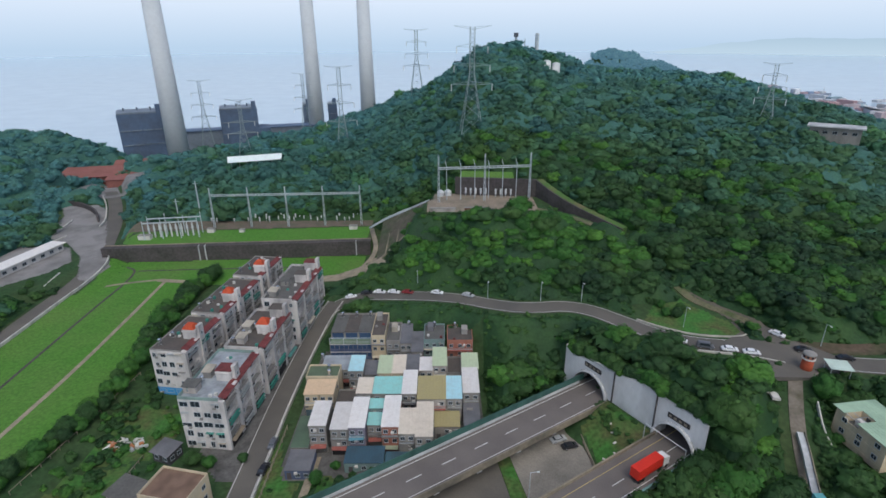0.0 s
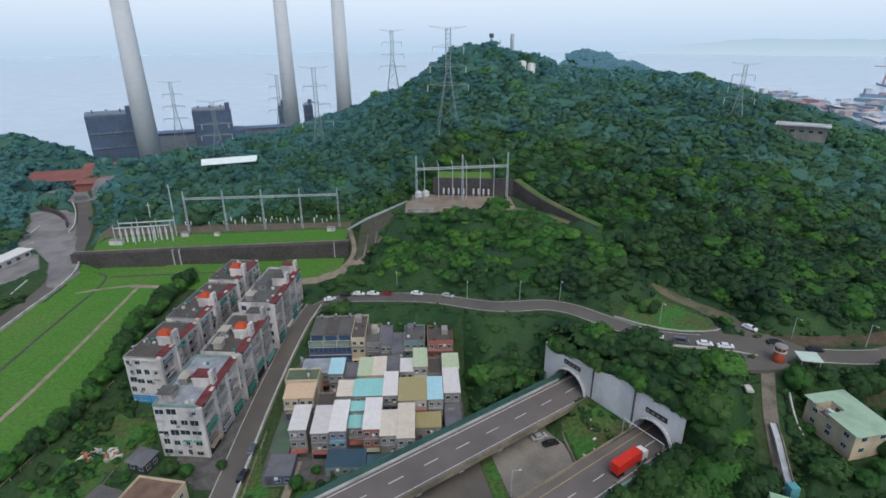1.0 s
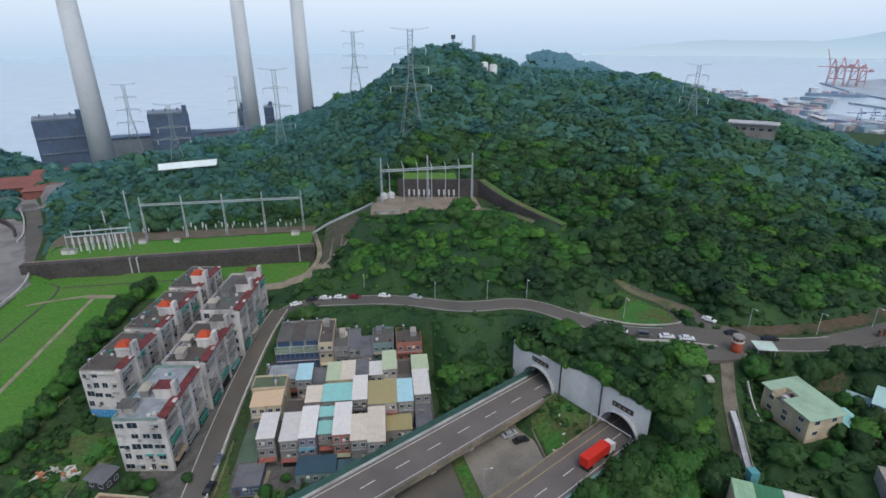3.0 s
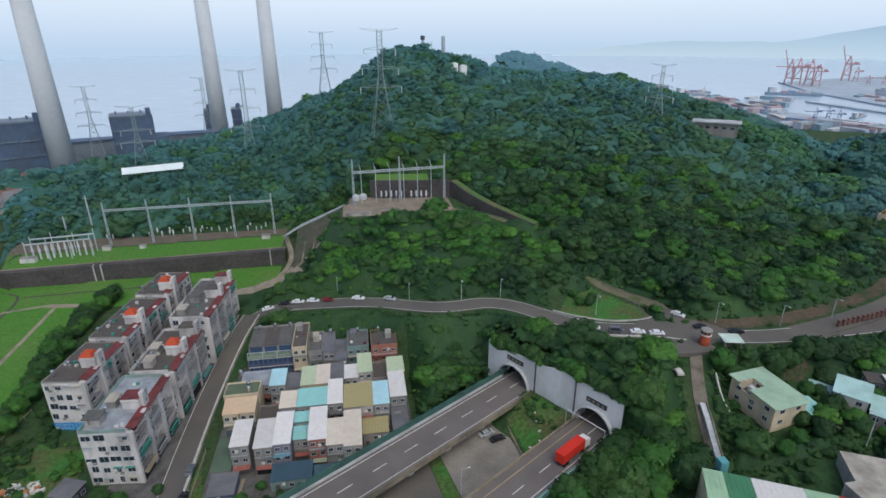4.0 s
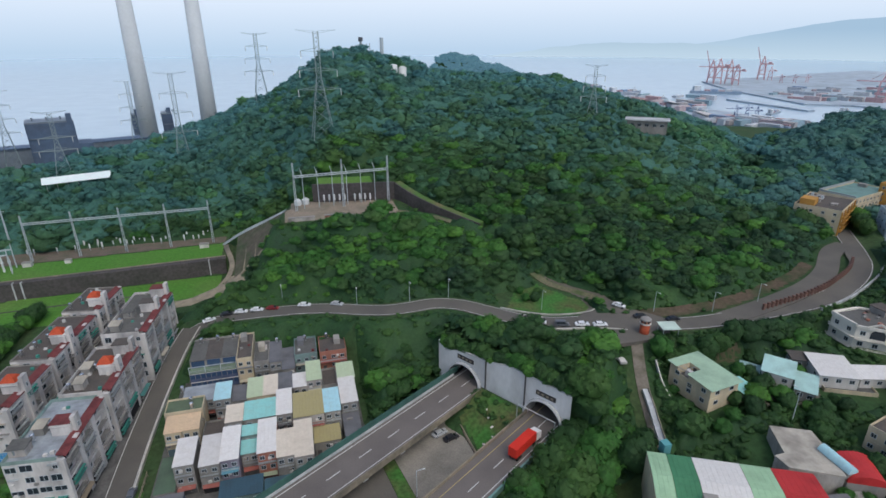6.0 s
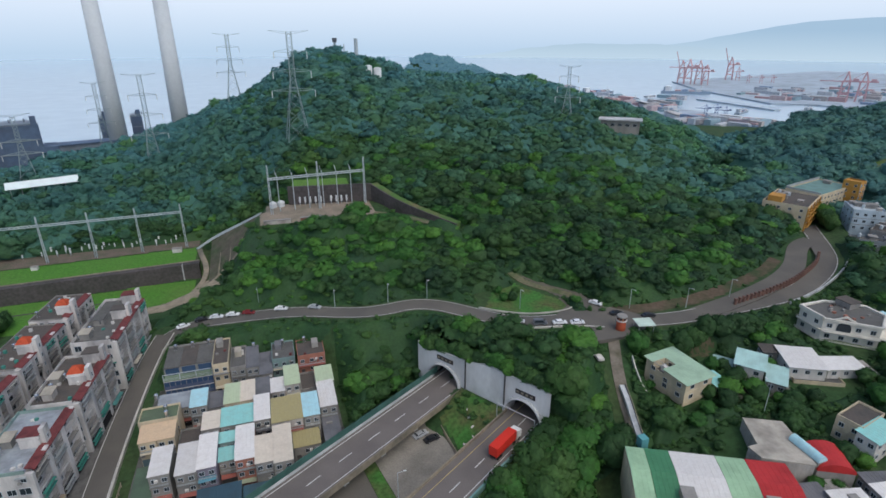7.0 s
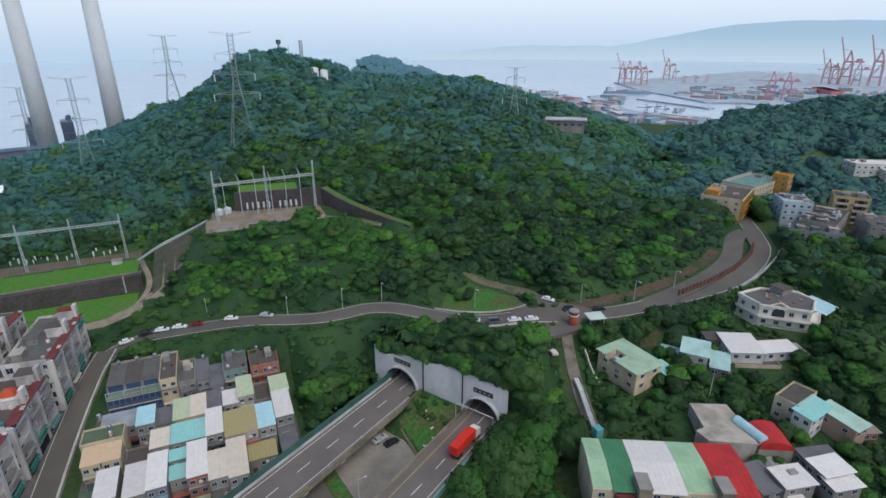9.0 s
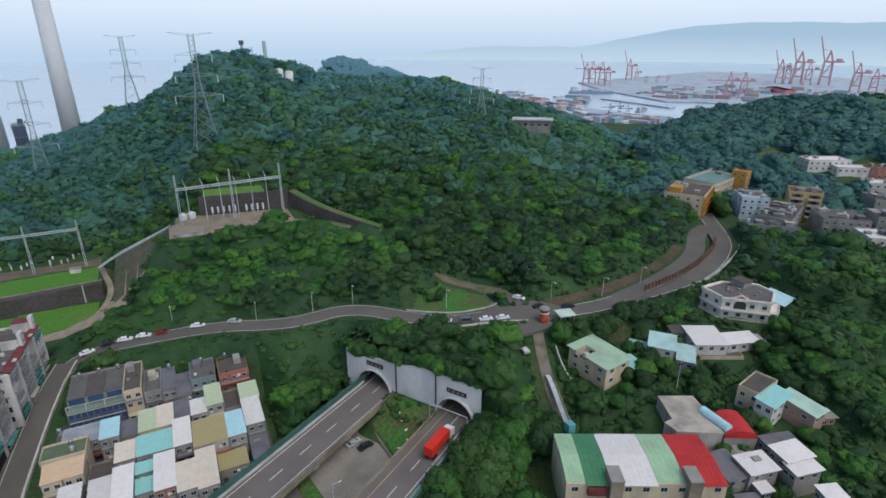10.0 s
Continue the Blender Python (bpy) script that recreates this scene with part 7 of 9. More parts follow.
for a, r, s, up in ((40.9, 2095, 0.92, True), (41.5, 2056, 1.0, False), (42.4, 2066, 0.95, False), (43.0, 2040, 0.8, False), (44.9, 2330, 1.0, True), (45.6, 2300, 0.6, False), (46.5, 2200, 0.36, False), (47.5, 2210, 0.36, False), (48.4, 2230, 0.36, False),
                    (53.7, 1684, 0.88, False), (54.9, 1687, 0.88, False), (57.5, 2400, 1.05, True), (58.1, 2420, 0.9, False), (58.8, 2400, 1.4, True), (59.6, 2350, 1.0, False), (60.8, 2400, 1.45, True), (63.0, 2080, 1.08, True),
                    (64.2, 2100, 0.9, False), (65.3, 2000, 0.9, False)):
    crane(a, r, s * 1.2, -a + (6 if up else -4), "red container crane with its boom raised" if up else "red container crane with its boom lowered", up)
for a, r in ((43.5, 1205), (45.2, 1190), (44.4, 1230)):
    crane(a, r, 0.36, -a, "dark blue yard crane over stacked containers", False, CRANE_BLUE)
# stacks of containers
rnd = random.Random(11)
# container colours mixed toward pale grey-blue for haze
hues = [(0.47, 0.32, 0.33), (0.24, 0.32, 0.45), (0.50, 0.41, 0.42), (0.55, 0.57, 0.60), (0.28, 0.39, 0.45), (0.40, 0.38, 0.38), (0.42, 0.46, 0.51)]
for i in range(190):
    if i < 34:
        a, r = rnd.uniform(41.5, 48.5), rnd.uniform(1085, 1190)
    elif i < 84:
        a, r = rnd.uniform(28, 41), rnd.uniform(1240, 1560)
    else:
        a, r = rnd.uniform(46, 66), rnd.uniform(1620, 2100)
    x, y = polar(a, r)
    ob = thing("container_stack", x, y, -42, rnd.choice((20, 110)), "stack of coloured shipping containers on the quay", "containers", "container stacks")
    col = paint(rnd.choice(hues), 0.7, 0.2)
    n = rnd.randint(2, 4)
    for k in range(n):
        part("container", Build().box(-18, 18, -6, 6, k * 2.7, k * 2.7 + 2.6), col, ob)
for a, r, w, d, h, c in ((57.8, 1950, 150, 30, 22, (0.62, 0.22, 0.24)), (38, 1330, 60, 25, 14, (0.52, 0.52, 0.54)), (35, 1400, 70, 22, 12, (0.45, 0.33, 0.32)), (32, 1500, 60, 22, 16, (0.30, 0.34, 0.42)), (41, 1180, 70, 24, 10, (0.60, 0.58, 0.57))):
    x, y = polar(a, r)
    ob = thing("warehouse", x, y, -43, 90 - a + 20, "long harbour warehouse with a low pitched roof", "warehouse", "harbour warehouses")
    part("body", Build().box(-w / 2, w / 2, -d / 2, d / 2, 0, h * 0.7), paint(c, 0.7, 0.2), ob)
    part("roof", sheet_roof(-w / 2, w / 2, -d / 2, d / 2, h * 0.7 + 0.05, h, 0.8, 6), paint(c, 0.7, 0.2), ob)


def ship(a, r, rot, L, label, colour):
    x, y = polar(a, r)
    ob = thing("ship", x, y, -45.5, rot, label, "ship", "ships in the harbour")
    w = L * 0.07
    part("hull", Build().prism([(-L / 2, -w), (L * 0.38, -w), (L / 2, 0), (L * 0.38, w), (-L / 2, w)], 0, L * 0.06), paint(colour, 0.6, 0.2), ob)
    part("bridge", Build().box(-L * 0.42, -L * 0.30, -w * 0.8, w * 0.8, L * 0.06, L * 0.16), paint((0.7, 0.72, 0.74), 0.6), ob)
    part("funnel", Build().box(-L * 0.46, -L * 0.43, -w * 0.3, w * 0.3, L * 0.06, L * 0.15), paint(colour, 0.6, 0.2), ob)
    part("mast", Build().tube(L * 0.3, 0, L * 0.06, L * 0.17, 0.6, 0.4, 8), STEEL, ob)
    for k in range(4):
        part("deck_cargo", Build().box(-L * 0.22 + k * L * 0.14, -L * 0.11 + k * L * 0.14, -w * 0.8, w * 0.8, L * 0.06, L * (0.09 + 0.01 * (k % 2))), paint(hues[k], 0.7, 0.2), ob)


ship(41.5, 1730, -35, 130, "blue-grey container ship moored at the quay", (0.24, 0.32, 0.42))
ship(33.5, 1640, 10, 120, "grey cargo ship at the near quay", (0.28, 0.33, 0.40))
ship(30, 1800, 10, 110, "dark cargo ship at anchor in haze", (0.25, 0.30, 0.38))
ship(51.5, 1420, 35, 90, "small grey vessel beside the pier", (0.35, 0.40, 0.44))
ship(36.5, 1500, 14, 80, "small grey freighter beside the near quay", (0.30, 0.35, 0.42))
ship(39.5, 1400, 18, 70, "small blue-grey vessel beside the near quay", (0.22, 0.30, 0.42))
ship(46.5, 1330, 30, 75, "small grey vessel in the basin", (0.34, 0.40, 0.46))
# ---- houses on the slope beside the junction ----
FOOT = []
def slab_house(name, x, y, rot, w, d, top, wall, roof, label, tilt=0.0, floors=2, ridge=False, over=0.4, cols=None, category="house", group="houses on the slope", flat=False, base=None):
    """A house with a sheet, ridged or flat roof whose eaves lie at height top."""
    z = (ground_at(x, y) if base is None else base) - 1.0
    FOOT.append((x, y, max(w, d) * 0.6))
    ob = thing(name, x, y, z, rot, label, category, group)
    h = top - z
    back = h + tilt
    body = Build().prism([(-w / 2, -d / 2), (w / 2, -d / 2), (w / 2, d / 2), (-w / 2, d / 2)], 0, [h - 0.02, h - 0.02, back - 0.02, back - 0.02])
    part("wall", body, wall, ob)
    if flat:
        flat_roof(ob, w, d, h, roof, wall, 0.7)
    elif ridge:
        for sgn in (-1, 1):
            r = Build()
            y0, y1 = sgn * (d / 2 + over), 0.0
            r.prism([(-w / 2 - over, y0), (w / 2 + over, y0), (w / 2 + over, y1), (-w / 2 - over, y1)][::sgn], [h - 0.1, h - 0.1, h + 1.1, h + 1.1][::sgn], [h, h, h + 1.2, h + 1.2][::sgn])
            part("roof_slope", r, roof, ob)
    else:
        part("roof", sheet_roof(-w / 2, w / 2, -d / 2, d / 2, h, back, over), roof, ob)
    n = cols or max(2, round(w / 3.6))
    m = max(2, round(d / 4.6))
    for k in range(floors):
        z0 = h - 3.1 * (k + 1) + 1.0
        if z0 < 0.6:
            break
        for j in range(n):
            window(ob, -w / 2 + (j + 0.5) * w / n, -d / 2 - 0.02, z0, 1.4, 1.2, 0)
        for j in range(m):
            window(ob, -w / 2 - 0.02, -d / 2 + (j + 0.5) * d / m, z0, 1.3, 1.2, -90)
            window(ob, w / 2 + 0.02, -d / 2 + (j + 0.5) * d / m, z0, 1.3, 1.2, 90)
    part("band", Build().box(-w / 2 - 0.06, w / 2 + 0.06, -d / 2 - 0.06, d / 2 + 0.06, h - 3.3, h - 3.1), wall, ob)
    return ob


VILLA_WHITE = paint((0.70, 0.67, 0.60), 0.75, 0.3)
VILLA_GREEN = mat("pale_green_villa_roof", (0.36, 0.50, 0.36), 0.6, vary=0.06, grain=1.5, stain=0.25, stain_size=0.2)
RED_SHEET = mat("red_sheet_metal", (0.48, 0.035, 0.035), 0.55, vary=0.08, grain=1.5, stain=0.25, stain_size=0.25)
DEEP_GREEN = mat("deep_green_sheet_metal", (0.07, 0.22, 0.11), 0.6, vary=0.08, grain=1.5, stain=0.2, stain_size=0.25)
LIGHT_GREEN = mat("mint_sheet_metal", (0.34, 0.52, 0.33), 0.6, vary=0.06, grain=1.5, stain=0.2, stain_size=0.25)



def notched_villa(x, y, rot, w, d, top, label):
    """A two-storey villa whose sheet roof is cut out at one side for a sunk roof terrace."""
    z = ground_at(x, y) - 1.0
    FOOT.append((x, y, d * 0.6))
    ob = thing("villa", x, y, z, rot, label, "house", "houses on the slope")
    h = top - z
    X, Y, n0, n1, cut = w / 2, d / 2, 0.6, 4.4, -0.8
    at = lambda q: h + 0.5 * (q + Y) / d
    b = Build()
    for x0, x1, y0, y1 in ((-X, X, -Y, n0), (cut, X, n0, n1), (-X, X, n1, Y)):
        b.prism([(x0, y0), (x1, y0), (x1, y1), (x0, y1)], 0, [at(y0) - 0.02, at(y0) - 0.02, at(y1) - 0.02, at(y1) - 0.02])
    b.box(-X, cut, n0, n1, 0, h - 2.3)
    part("wall", b, PLASTER_CREAM, ob)
    part("terrace_floor", Build().box(-X + 0.2, cut, n0, n1, h - 2.3, h - 2.24), ROOF_GREY, ob, "grey screed floor of the sunk roof terrace")
    part("terrace_rail", Build().box(-X, -X + 0.15, n0, n1, h - 2.3, h - 1.5), PLASTER_CREAM, ob)
    part("terrace_door", Build().box(cut - 0.05, cut + 0.05, n0 + 1.2, n0 + 2.3, h - 2.24, h - 0.3), paint((0.10, 0.09, 0.09), 0.6), ob)
    part("tank_stand", Build().box(-3.4, -2.0, 1.6, 3.2, h - 2.24, h - 0.6), PLASTER_LIGHT, ob)
    part("roof_frame", Build().box(-X, -X + 0.12, n0, n1, h + 0.1, h + 0.22).box(-3.2, -3.1, n0, n1, h + 0.1, h + 0.2).box(-X + 0.12, cut, n0 + 1.8, n0 + 1.9, h + 0.1, h + 0.2), STEEL, ob, "thin steel frame over the roof terrace")
    for x0, x1, y0, y1, o in ((-X - 0.7, X + 0.7, -Y - 0.9, n0, 0), (cut, X + 0.7, n0 + 0.02, n1, 0), (-X - 0.7, X + 0.7, n1 + 0.02, Y + 0.7, 0)):
        part("roof", sheet_roof(x0, x1, y0, y1, at(y0), at(y1), o), VILLA_GREEN, ob)
    for k in range(2):
        z0 = h - 3.1 * (k + 1) + 0.9
        for j in range(3):
            window(ob, -X - 0.02, -Y + 2.2 + 4.6 * j, z0 - (1.4 if k == 0 and j == 1 else 0), 1.5, 1.2, -90)
        for j in range(2):
            window(ob, -X + w * (j + 0.5) / 2, -Y - 0.02, z0, 1.6, 1.2, 0)
            window(ob, X + 0.02, -Y + 3.5 + 7 * j, z0, 1.4, 1.2, 90)
        part("band", Build().box(-X - 0.06, X + 0.06, -Y - 0.06, Y + 0.06, z0 - 1.0, z0 - 0.85), PLASTER_CREAM, ob)
    return ob


notched_villa(104.6, 103.4, 8, 10.4, 14.2, 17.6, "cream two-storey villa, pale green sheet roof with a sunk terrace")
slab_house("lean_to", 113.3, 98.6, 8, 4.6, 5.0, 14.5, PLASTER_CREAM, AQUA_SHEET, "aqua-roofed lean-to beside the green villa", tilt=0.5, floors=1)
slab_house("house", 128.0, 100.6, -50, 7.6, 8.4, 16.6, PLASTER_LIGHT, paint((0.42, 0.62, 0.58), 0.55, 0.25), "small house with a pale teal sheet roof", tilt=0.6, floors=1)
slab_house("lean_to", 131.2, 94.0, -50, 4.8, 9.0, 15.0, PLASTER_GREY, paint((0.42, 0.62, 0.58), 0.55, 0.25), "pale teal lean-to roof on posts", tilt=0.5, floors=1)
slab_house("shed", 124.0, 106.5, -50, 5, 4, 13.6, PLASTER_GREY, paint((0.30, 0.45, 0.44), 0.6, 0.3), "grey-teal shed behind the small house", floors=1)
def corner_villa(x, y, z, label):
    """A three-storey villa whose long front is cut off at a corner: arched window, balconies with solid parapets, cluttered roof."""
    ob = thing("villa", x, y, z, 0, label, "house", "houses on the slope")
    FOOT.append((x, y, 12))
    plan = [(-9.4, 8.0), (-10.2, -0.8), (1.0, -11.1), (9.5, -6.0), (10.0, 1.0), (1.0, 8.0)]
    H = 12.0
    part("wall", Build().prism(plan, -3, H), VILLA_WHITE, ob)
    part("roof", Build().prism([(px * 0.96, py * 0.96) for px, py in plan], H, H + 0.05), ROOF_GREY, ob)
    for k, (a, c) in enumerate(zip(plan, plan[1:] + plan[:1])):
        a, c = Vector((*a, 0)), Vector((*c, 0))
        u = (c - a).normalized()
        out = Vector((u.y, -u.x, 0))
        L = (c - a).length
        part("parapet", Build().bar(tuple(a + Vector((0, 0, H + 0.4)) - out * 0.1), tuple(c + Vector((0, 0, H + 0.4)) - out * 0.1), 0.2, 0.2), VILLA_WHITE, ob)
        part("eave", Build().prism([(p.x, p.y) for p in (a, c, c + out * 0.6, a + out * 0.6)][::-1], H - 0.25, H + 0.9 if k == 0 else H + 0.55), VILLA_WHITE, ob)
        if k > 2:
            continue
        face = math.degrees(math.atan2(u.y, u.x))
        n = max(2, round(L / 3.6))
        for f in range(3):
            z0 = H - 3.6 * (f + 1) + 1.0
            if not (k == 2 and f):
                for q in range(n):
                    if k == 1 and f == 0 and q == 1:
                        continue
                    p = a + u * (L * (q + 0.5) / n) + out * 0.02
                    window(ob, p.x, p.y, z0, 1.5, 1.4, face)
        for f in (1, 2):
            z0 = H - 3.6 * f
            reach = (0.9, 1.5, 2.6)[k]
            slab = [a, c, c + out * reach, a + out * reach]
            bal = part("balcony", Build().prism([(p.x, p.y) for p in slab][::-1], z0 - 0.2, z0), VILLA_WHITE, ob)
            part("balcony_parapet", Build().bar(tuple(a + out * reach + Vector((0, 0, z0 + 0.45))), tuple(c + out * reach + Vector((0, 0, z0 + 0.45))), 0.18), VILLA_WHITE, bal)
            part("balcony_rail", Build().bar(tuple(a + out * reach + Vector((0, 0, z0 + 0.85))), tuple(c + out * reach + Vector((0, 0, z0 + 0.85))), 0.1), VILLA_WHITE, bal)
            if k == 2:
                for q in range(4):
                    p = a + u * (L * (q + 0.1) / 3.2) + out * (reach - 0.2)
                    part("pillar", Build().box(p.x - 0.2, p.x + 0.2, p.y - 0.2, p.y + 0.2, z0 - 3.1, z0 - 0.2), VILLA_WHITE, ob)
                # near-black panel on the solid wall, painted as the shade of a recess
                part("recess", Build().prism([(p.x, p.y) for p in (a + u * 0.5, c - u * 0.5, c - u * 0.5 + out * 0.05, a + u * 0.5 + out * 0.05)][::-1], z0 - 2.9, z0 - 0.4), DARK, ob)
        if k == 1:
            m = a + u * (L * 1.5 / n) + out * 0.12
            arch = Build()
            ring = [(1.9 * math.cos(math.pi * i / 12), 1.9 * math.sin(math.pi * i / 12)) for i in range(13)] + [(-1.9, -1.4), (1.9, -1.4)]
            for off, dd in ((0.0, 0), (0.08, 1)):
                arch.v += [tuple(m + out * off + u * r + Vector((0, 0, H - 2.0 + zz))) for r, zz in ring]
            nn = len(ring)
            arch.f = [tuple(range(nn)), tuple(range(2 * nn - 1, nn - 1, -1))] + [(i, nn + i, nn + (i + 1) % nn, (i + 1) % nn) for i in range(nn)]
            part("arched_window", arch, PANE, ob, "dark arched window")
            gab = Build().bar(tuple(m - u * 3.0 + Vector((0, 0, H + 0.3))), tuple(m + Vector((0, 0, H + 1.9))), 0.5).bar(tuple(m + u * 3.0 + Vector((0, 0, H + 0.3))), tuple(m + Vector((0, 0, H + 1.9))), 0.5)
            part("gable", gab, VILLA_WHITE, ob)
    part("roof_cabin", Build().box(3, 7.5, 1, 6, H, H + 2.1), PLASTER_GREY, ob)
    part("cabin_roof", Build().box(2.7, 7.8, 0.7, 6.3, H + 2.1, H + 2.3), ROOF_BROWN, ob)
    gr = random.Random(3)
    for k in range(14):
        qx, qy = gr.uniform(-7, 7), gr.uniform(-5, 6)
        part("roof_clutter", Build().box(qx - 0.5, qx + 0.5, qy - 0.35, qy + 0.35, H + 0.05, H + gr.uniform(0.4, 1.1)), gr.choice([ROOF_BROWN, PLASTER_GREY, PLASTER_DIM, BRICK_RED]), ob)


corner_villa(171.5, 106.5, 10.0, "cream three-storey villa with an arched window and balconies")
slab_house("lean_to", 187.5, 102.6, 12, 9.5, 8.0, 17.6, PLASTER_GREY, CYAN_SHEET, "pale blue lean-to roof beside the cream villa", tilt=1.2, floors=1)
slab_house("house", 143.0, 97.0, -27, 10.0, 10.5, 16.6, PLASTER_LIGHT, WHITE_SHEET, "long white house with a white sheet roof", tilt=0.5, floors=2)
slab_house("house", 152.6, 91.8, -18, 10.5, 5.6, 16.0, PLASTER_LIGHT, WHITE_SHEET, "low wing with a white roof beside the white house", tilt=0.4, floors=1)
slab_house("lean_to", 140.5, 103.5, -27, 8.0, 4.0, 16.2, PLASTER_GREY, ROOF_BROWN, "grey-brown lean-to behind the white house", tilt=0.3, floors=1)
slab_house("terrace_deck", 143.4, 91.2, -27, 13.5, 3.8, 12.6, PLASTER_CREAM, ROOF_GREY, "grey roof terrace before the white house", floors=1, flat=True)
slab_house("lean_to", 158.6, 89.6, -18, 4.5, 6, 14.6, PLASTER_GREY, paint((0.40, 0.36, 0.33), 0.7), "brown-grey lean-to at the end of the white house", floors=1, tilt=0.3)
slab_house("house", 135.6, 73.4, 12, 10.8, 6.0, 15.4, PLASTER_CREAM, ROOF_BROWN, "cream house with a flat brown-grey roof and parapet", floors=2, flat=True)
slab_house("house", 134.4, 68.0, 10, 10.4, 4.6, 15.2, PLASTER_LIGHT, AQUA_SHEET, "narrow house with an aqua sheet roof", floors=2, tilt=0.6)
slab_house("house", 140.2, 63.6, 4, 5.6, 9.6, 14.0, paint((0.36, 0.25, 0.20), 0.8, 0.4), paint((0.42, 0.60, 0.50), 0.55, 0.25), "brick house with a pale green sheet roof", floors=1, tilt=0.9)
slab_house("lean_to", 146.0, 60.5, -20, 4.2, 3.6, 11.0, BRICK_RED, paint((0.30, 0.26, 0.22), 0.8), "small brown lean-to at the brick house", floors=1)

# concrete yard building, barrel roofs
ob = thing("warehouse", 108.5, 75, 2, 0, "low concrete building with a bare flat roof", "warehouse")
poly = [(-6, 0.7), (-3.2, 0.7), (1, 9.4), (9.5, 5.1), (8.1, 0.9), (3.9, -8.9), (-6, -3.2)]
part("wall", Build().prism(poly, 0, 10.4), PLASTER_DIM, ob)
part("roof", Build().prism([(x * 1.02, y * 1.02) for x, y in poly], 10.4, 10.8), mat("bare_concrete_roof", (0.46, 0.42, 0.36), 0.9, vary=0.1, grain=1.0, stain=0.4, stain_size=0.2), ob)


def barrel(x, y, rot, w, d, z0, rise, material, label, sink=6):
    """A barrel-vaulted sheet roof on low walls."""
    ob = thing("barrel_roof_shed", x, y, z0, rot, label, "shed", "barrel-roofed sheds")
    b = Build()
    n = 12
    for i in range(n):
        p = []
        for k in (i, i + 1):
            a = math.pi * k / n
            p += [(-w / 2 * math.cos(a), -d / 2, rise * math.sin(a)), (-w / 2 * math.cos(a), d / 2, rise * math.sin(a))]
        b.add(p, [(0, 1, 3, 2)])
    ends = [(-w / 2 * math.cos(math.pi * i / n), rise * math.sin(math.pi * i / n)) for i in range(n + 1)]
    for yy in (-d / 2, d / 2):
        b.add([(x1, yy, z1) for x1, z1 in ends], [tuple(range(n + 1))])
    part("roof", b, material, ob)
    part("wall", Build().box(-w / 2 + 0.1, w / 2 - 0.1, -d / 2 + 0.1, d / 2 - 0.1, -sink, 0.02), PLASTER_GREY, ob)


barrel(114.6, 70.2, -3, 2.6, 8.4, 13.0, 1.5, CYAN_SHEET, "pale blue barrel roof over a narrow annex", 3)
barrel(118.6, 67.6, -28, 8.4, 8.6, 11.2, 2.2, RED_SHEET, "dark red barrel-vaulted sheet roof")

# long row with coloured roofs
row = thing("row_house", 86, 69.2, ground_at(86, 69) - 1, -27, "long cream row of houses under green, white and red sheet roofs", "house", "houses on the slope")
H1 = 12.6 - row.location.z
part("wall", Build().box(-18, 18, -7.6, 8, 0, H1), PLASTER_CREAM, row)
x = -18.0
for wd, m2, lab in ((4.4, LIGHT_GREEN, "mint green sheet roof"), (5.6, DEEP_GREEN, "deep green sheet roof"), (10.4, WHITE_SHEET, "white sheet roof"), (6.6, LIGHT_GREEN, "mint green sheet roof"), (9.0, RED_SHEET, "bright red sheet roof")):
    for y0, y1, z0, z1 in ((-8.3 if lab[0] != "m" else -7.2, 0.3, H1 + 0.05, H1 + 1.0), (0.3, 8.4, H1 + 1.0, H1 + 0.3)):
        part("roof_slope", sheet_roof(x + 0.04, x + wd - 0.04, y0, y1, z0, z1, 0.0, 1.2), m2, row, lab)
    x += wd
for tx in (-7.2, 10.2):
    part("stair_tower", Build().box(tx - 1.4, tx + 1.4, -9.4, -4.6, 0, H1 + 2.2), CONCRETE_TAN, row)
    part("tower_roof", Build().box(tx - 1.5, tx + 1.5, -9.5, -4.5, H1 + 2.2, H1 + 2.4), PLASTER_GREY, row)
for k in range(3):
    for j in range(9):
        window(row, -16 + 4 * j, -7.62, H1 - 3.1 * (k + 1) + 1.0, 1.6, 1.3, 0)
part("awning", Build().box(-13.2, -9.0, -8.6, -7.6, H1 - 2.6, H1 - 0.6), RED_TRIM, row, "red awning under the eaves")

for x, y, rot, w, d, top, m2, lab in ((107, 60.4, -11, 6.2, 8.2, 9.6, SLATE_SHEET, "low house with a dark slate sheet roof"), (112.8, 57, -13, 7.8, 5.6, 10.6, WHITE_SHEET, "low house with a white sheet roof"),
                                      (114.4, 62.0, -13, 5.0, 4.0, 9.0, PLASTER_GREY, "small shed with a grey roof"), (125.3, 59.2, -15, 8.6, 4.2, 10.6, SLATE_SHEET, "house with a grey sheet roof"),
                                      (123, 55.1, -10, 8.0, 5.2, 11.6, WHITE_SHEET, "house with a bright white sheet roof"), (121.8, 51.2, -12, 7.6, 3.4, 10.6, WHITE_SHEET, "low wing with a white sheet roof"),
                                      (119.6, 43.4, -20, 4.8, 3.8, 10.6, WHITE_SHEET, "small house with a white sheet roof"), (110.9, 53.9, -15, 3.2, 4.0, 7.6, WHITE_SHEET, "small white canopy roof"),
                                      (105.0, 52.0, -20, 5.0, 4.0, 6.5, SLATE_SHEET, "low dark shed behind the row")):
    slab_house("house", x, y, rot, w, d, top, PLASTER_GREY, m2, lab, tilt=0.35, floors=1)
sl = thing("skylight", 113.6, 57.6, 10.85, -13, "small dark skylight box on a white roof", "skylight")
part("box", Build().box(-1.0, 1.0, -0.7, 0.7, -0.3, 0.5), PLASTER_GREY, sl)

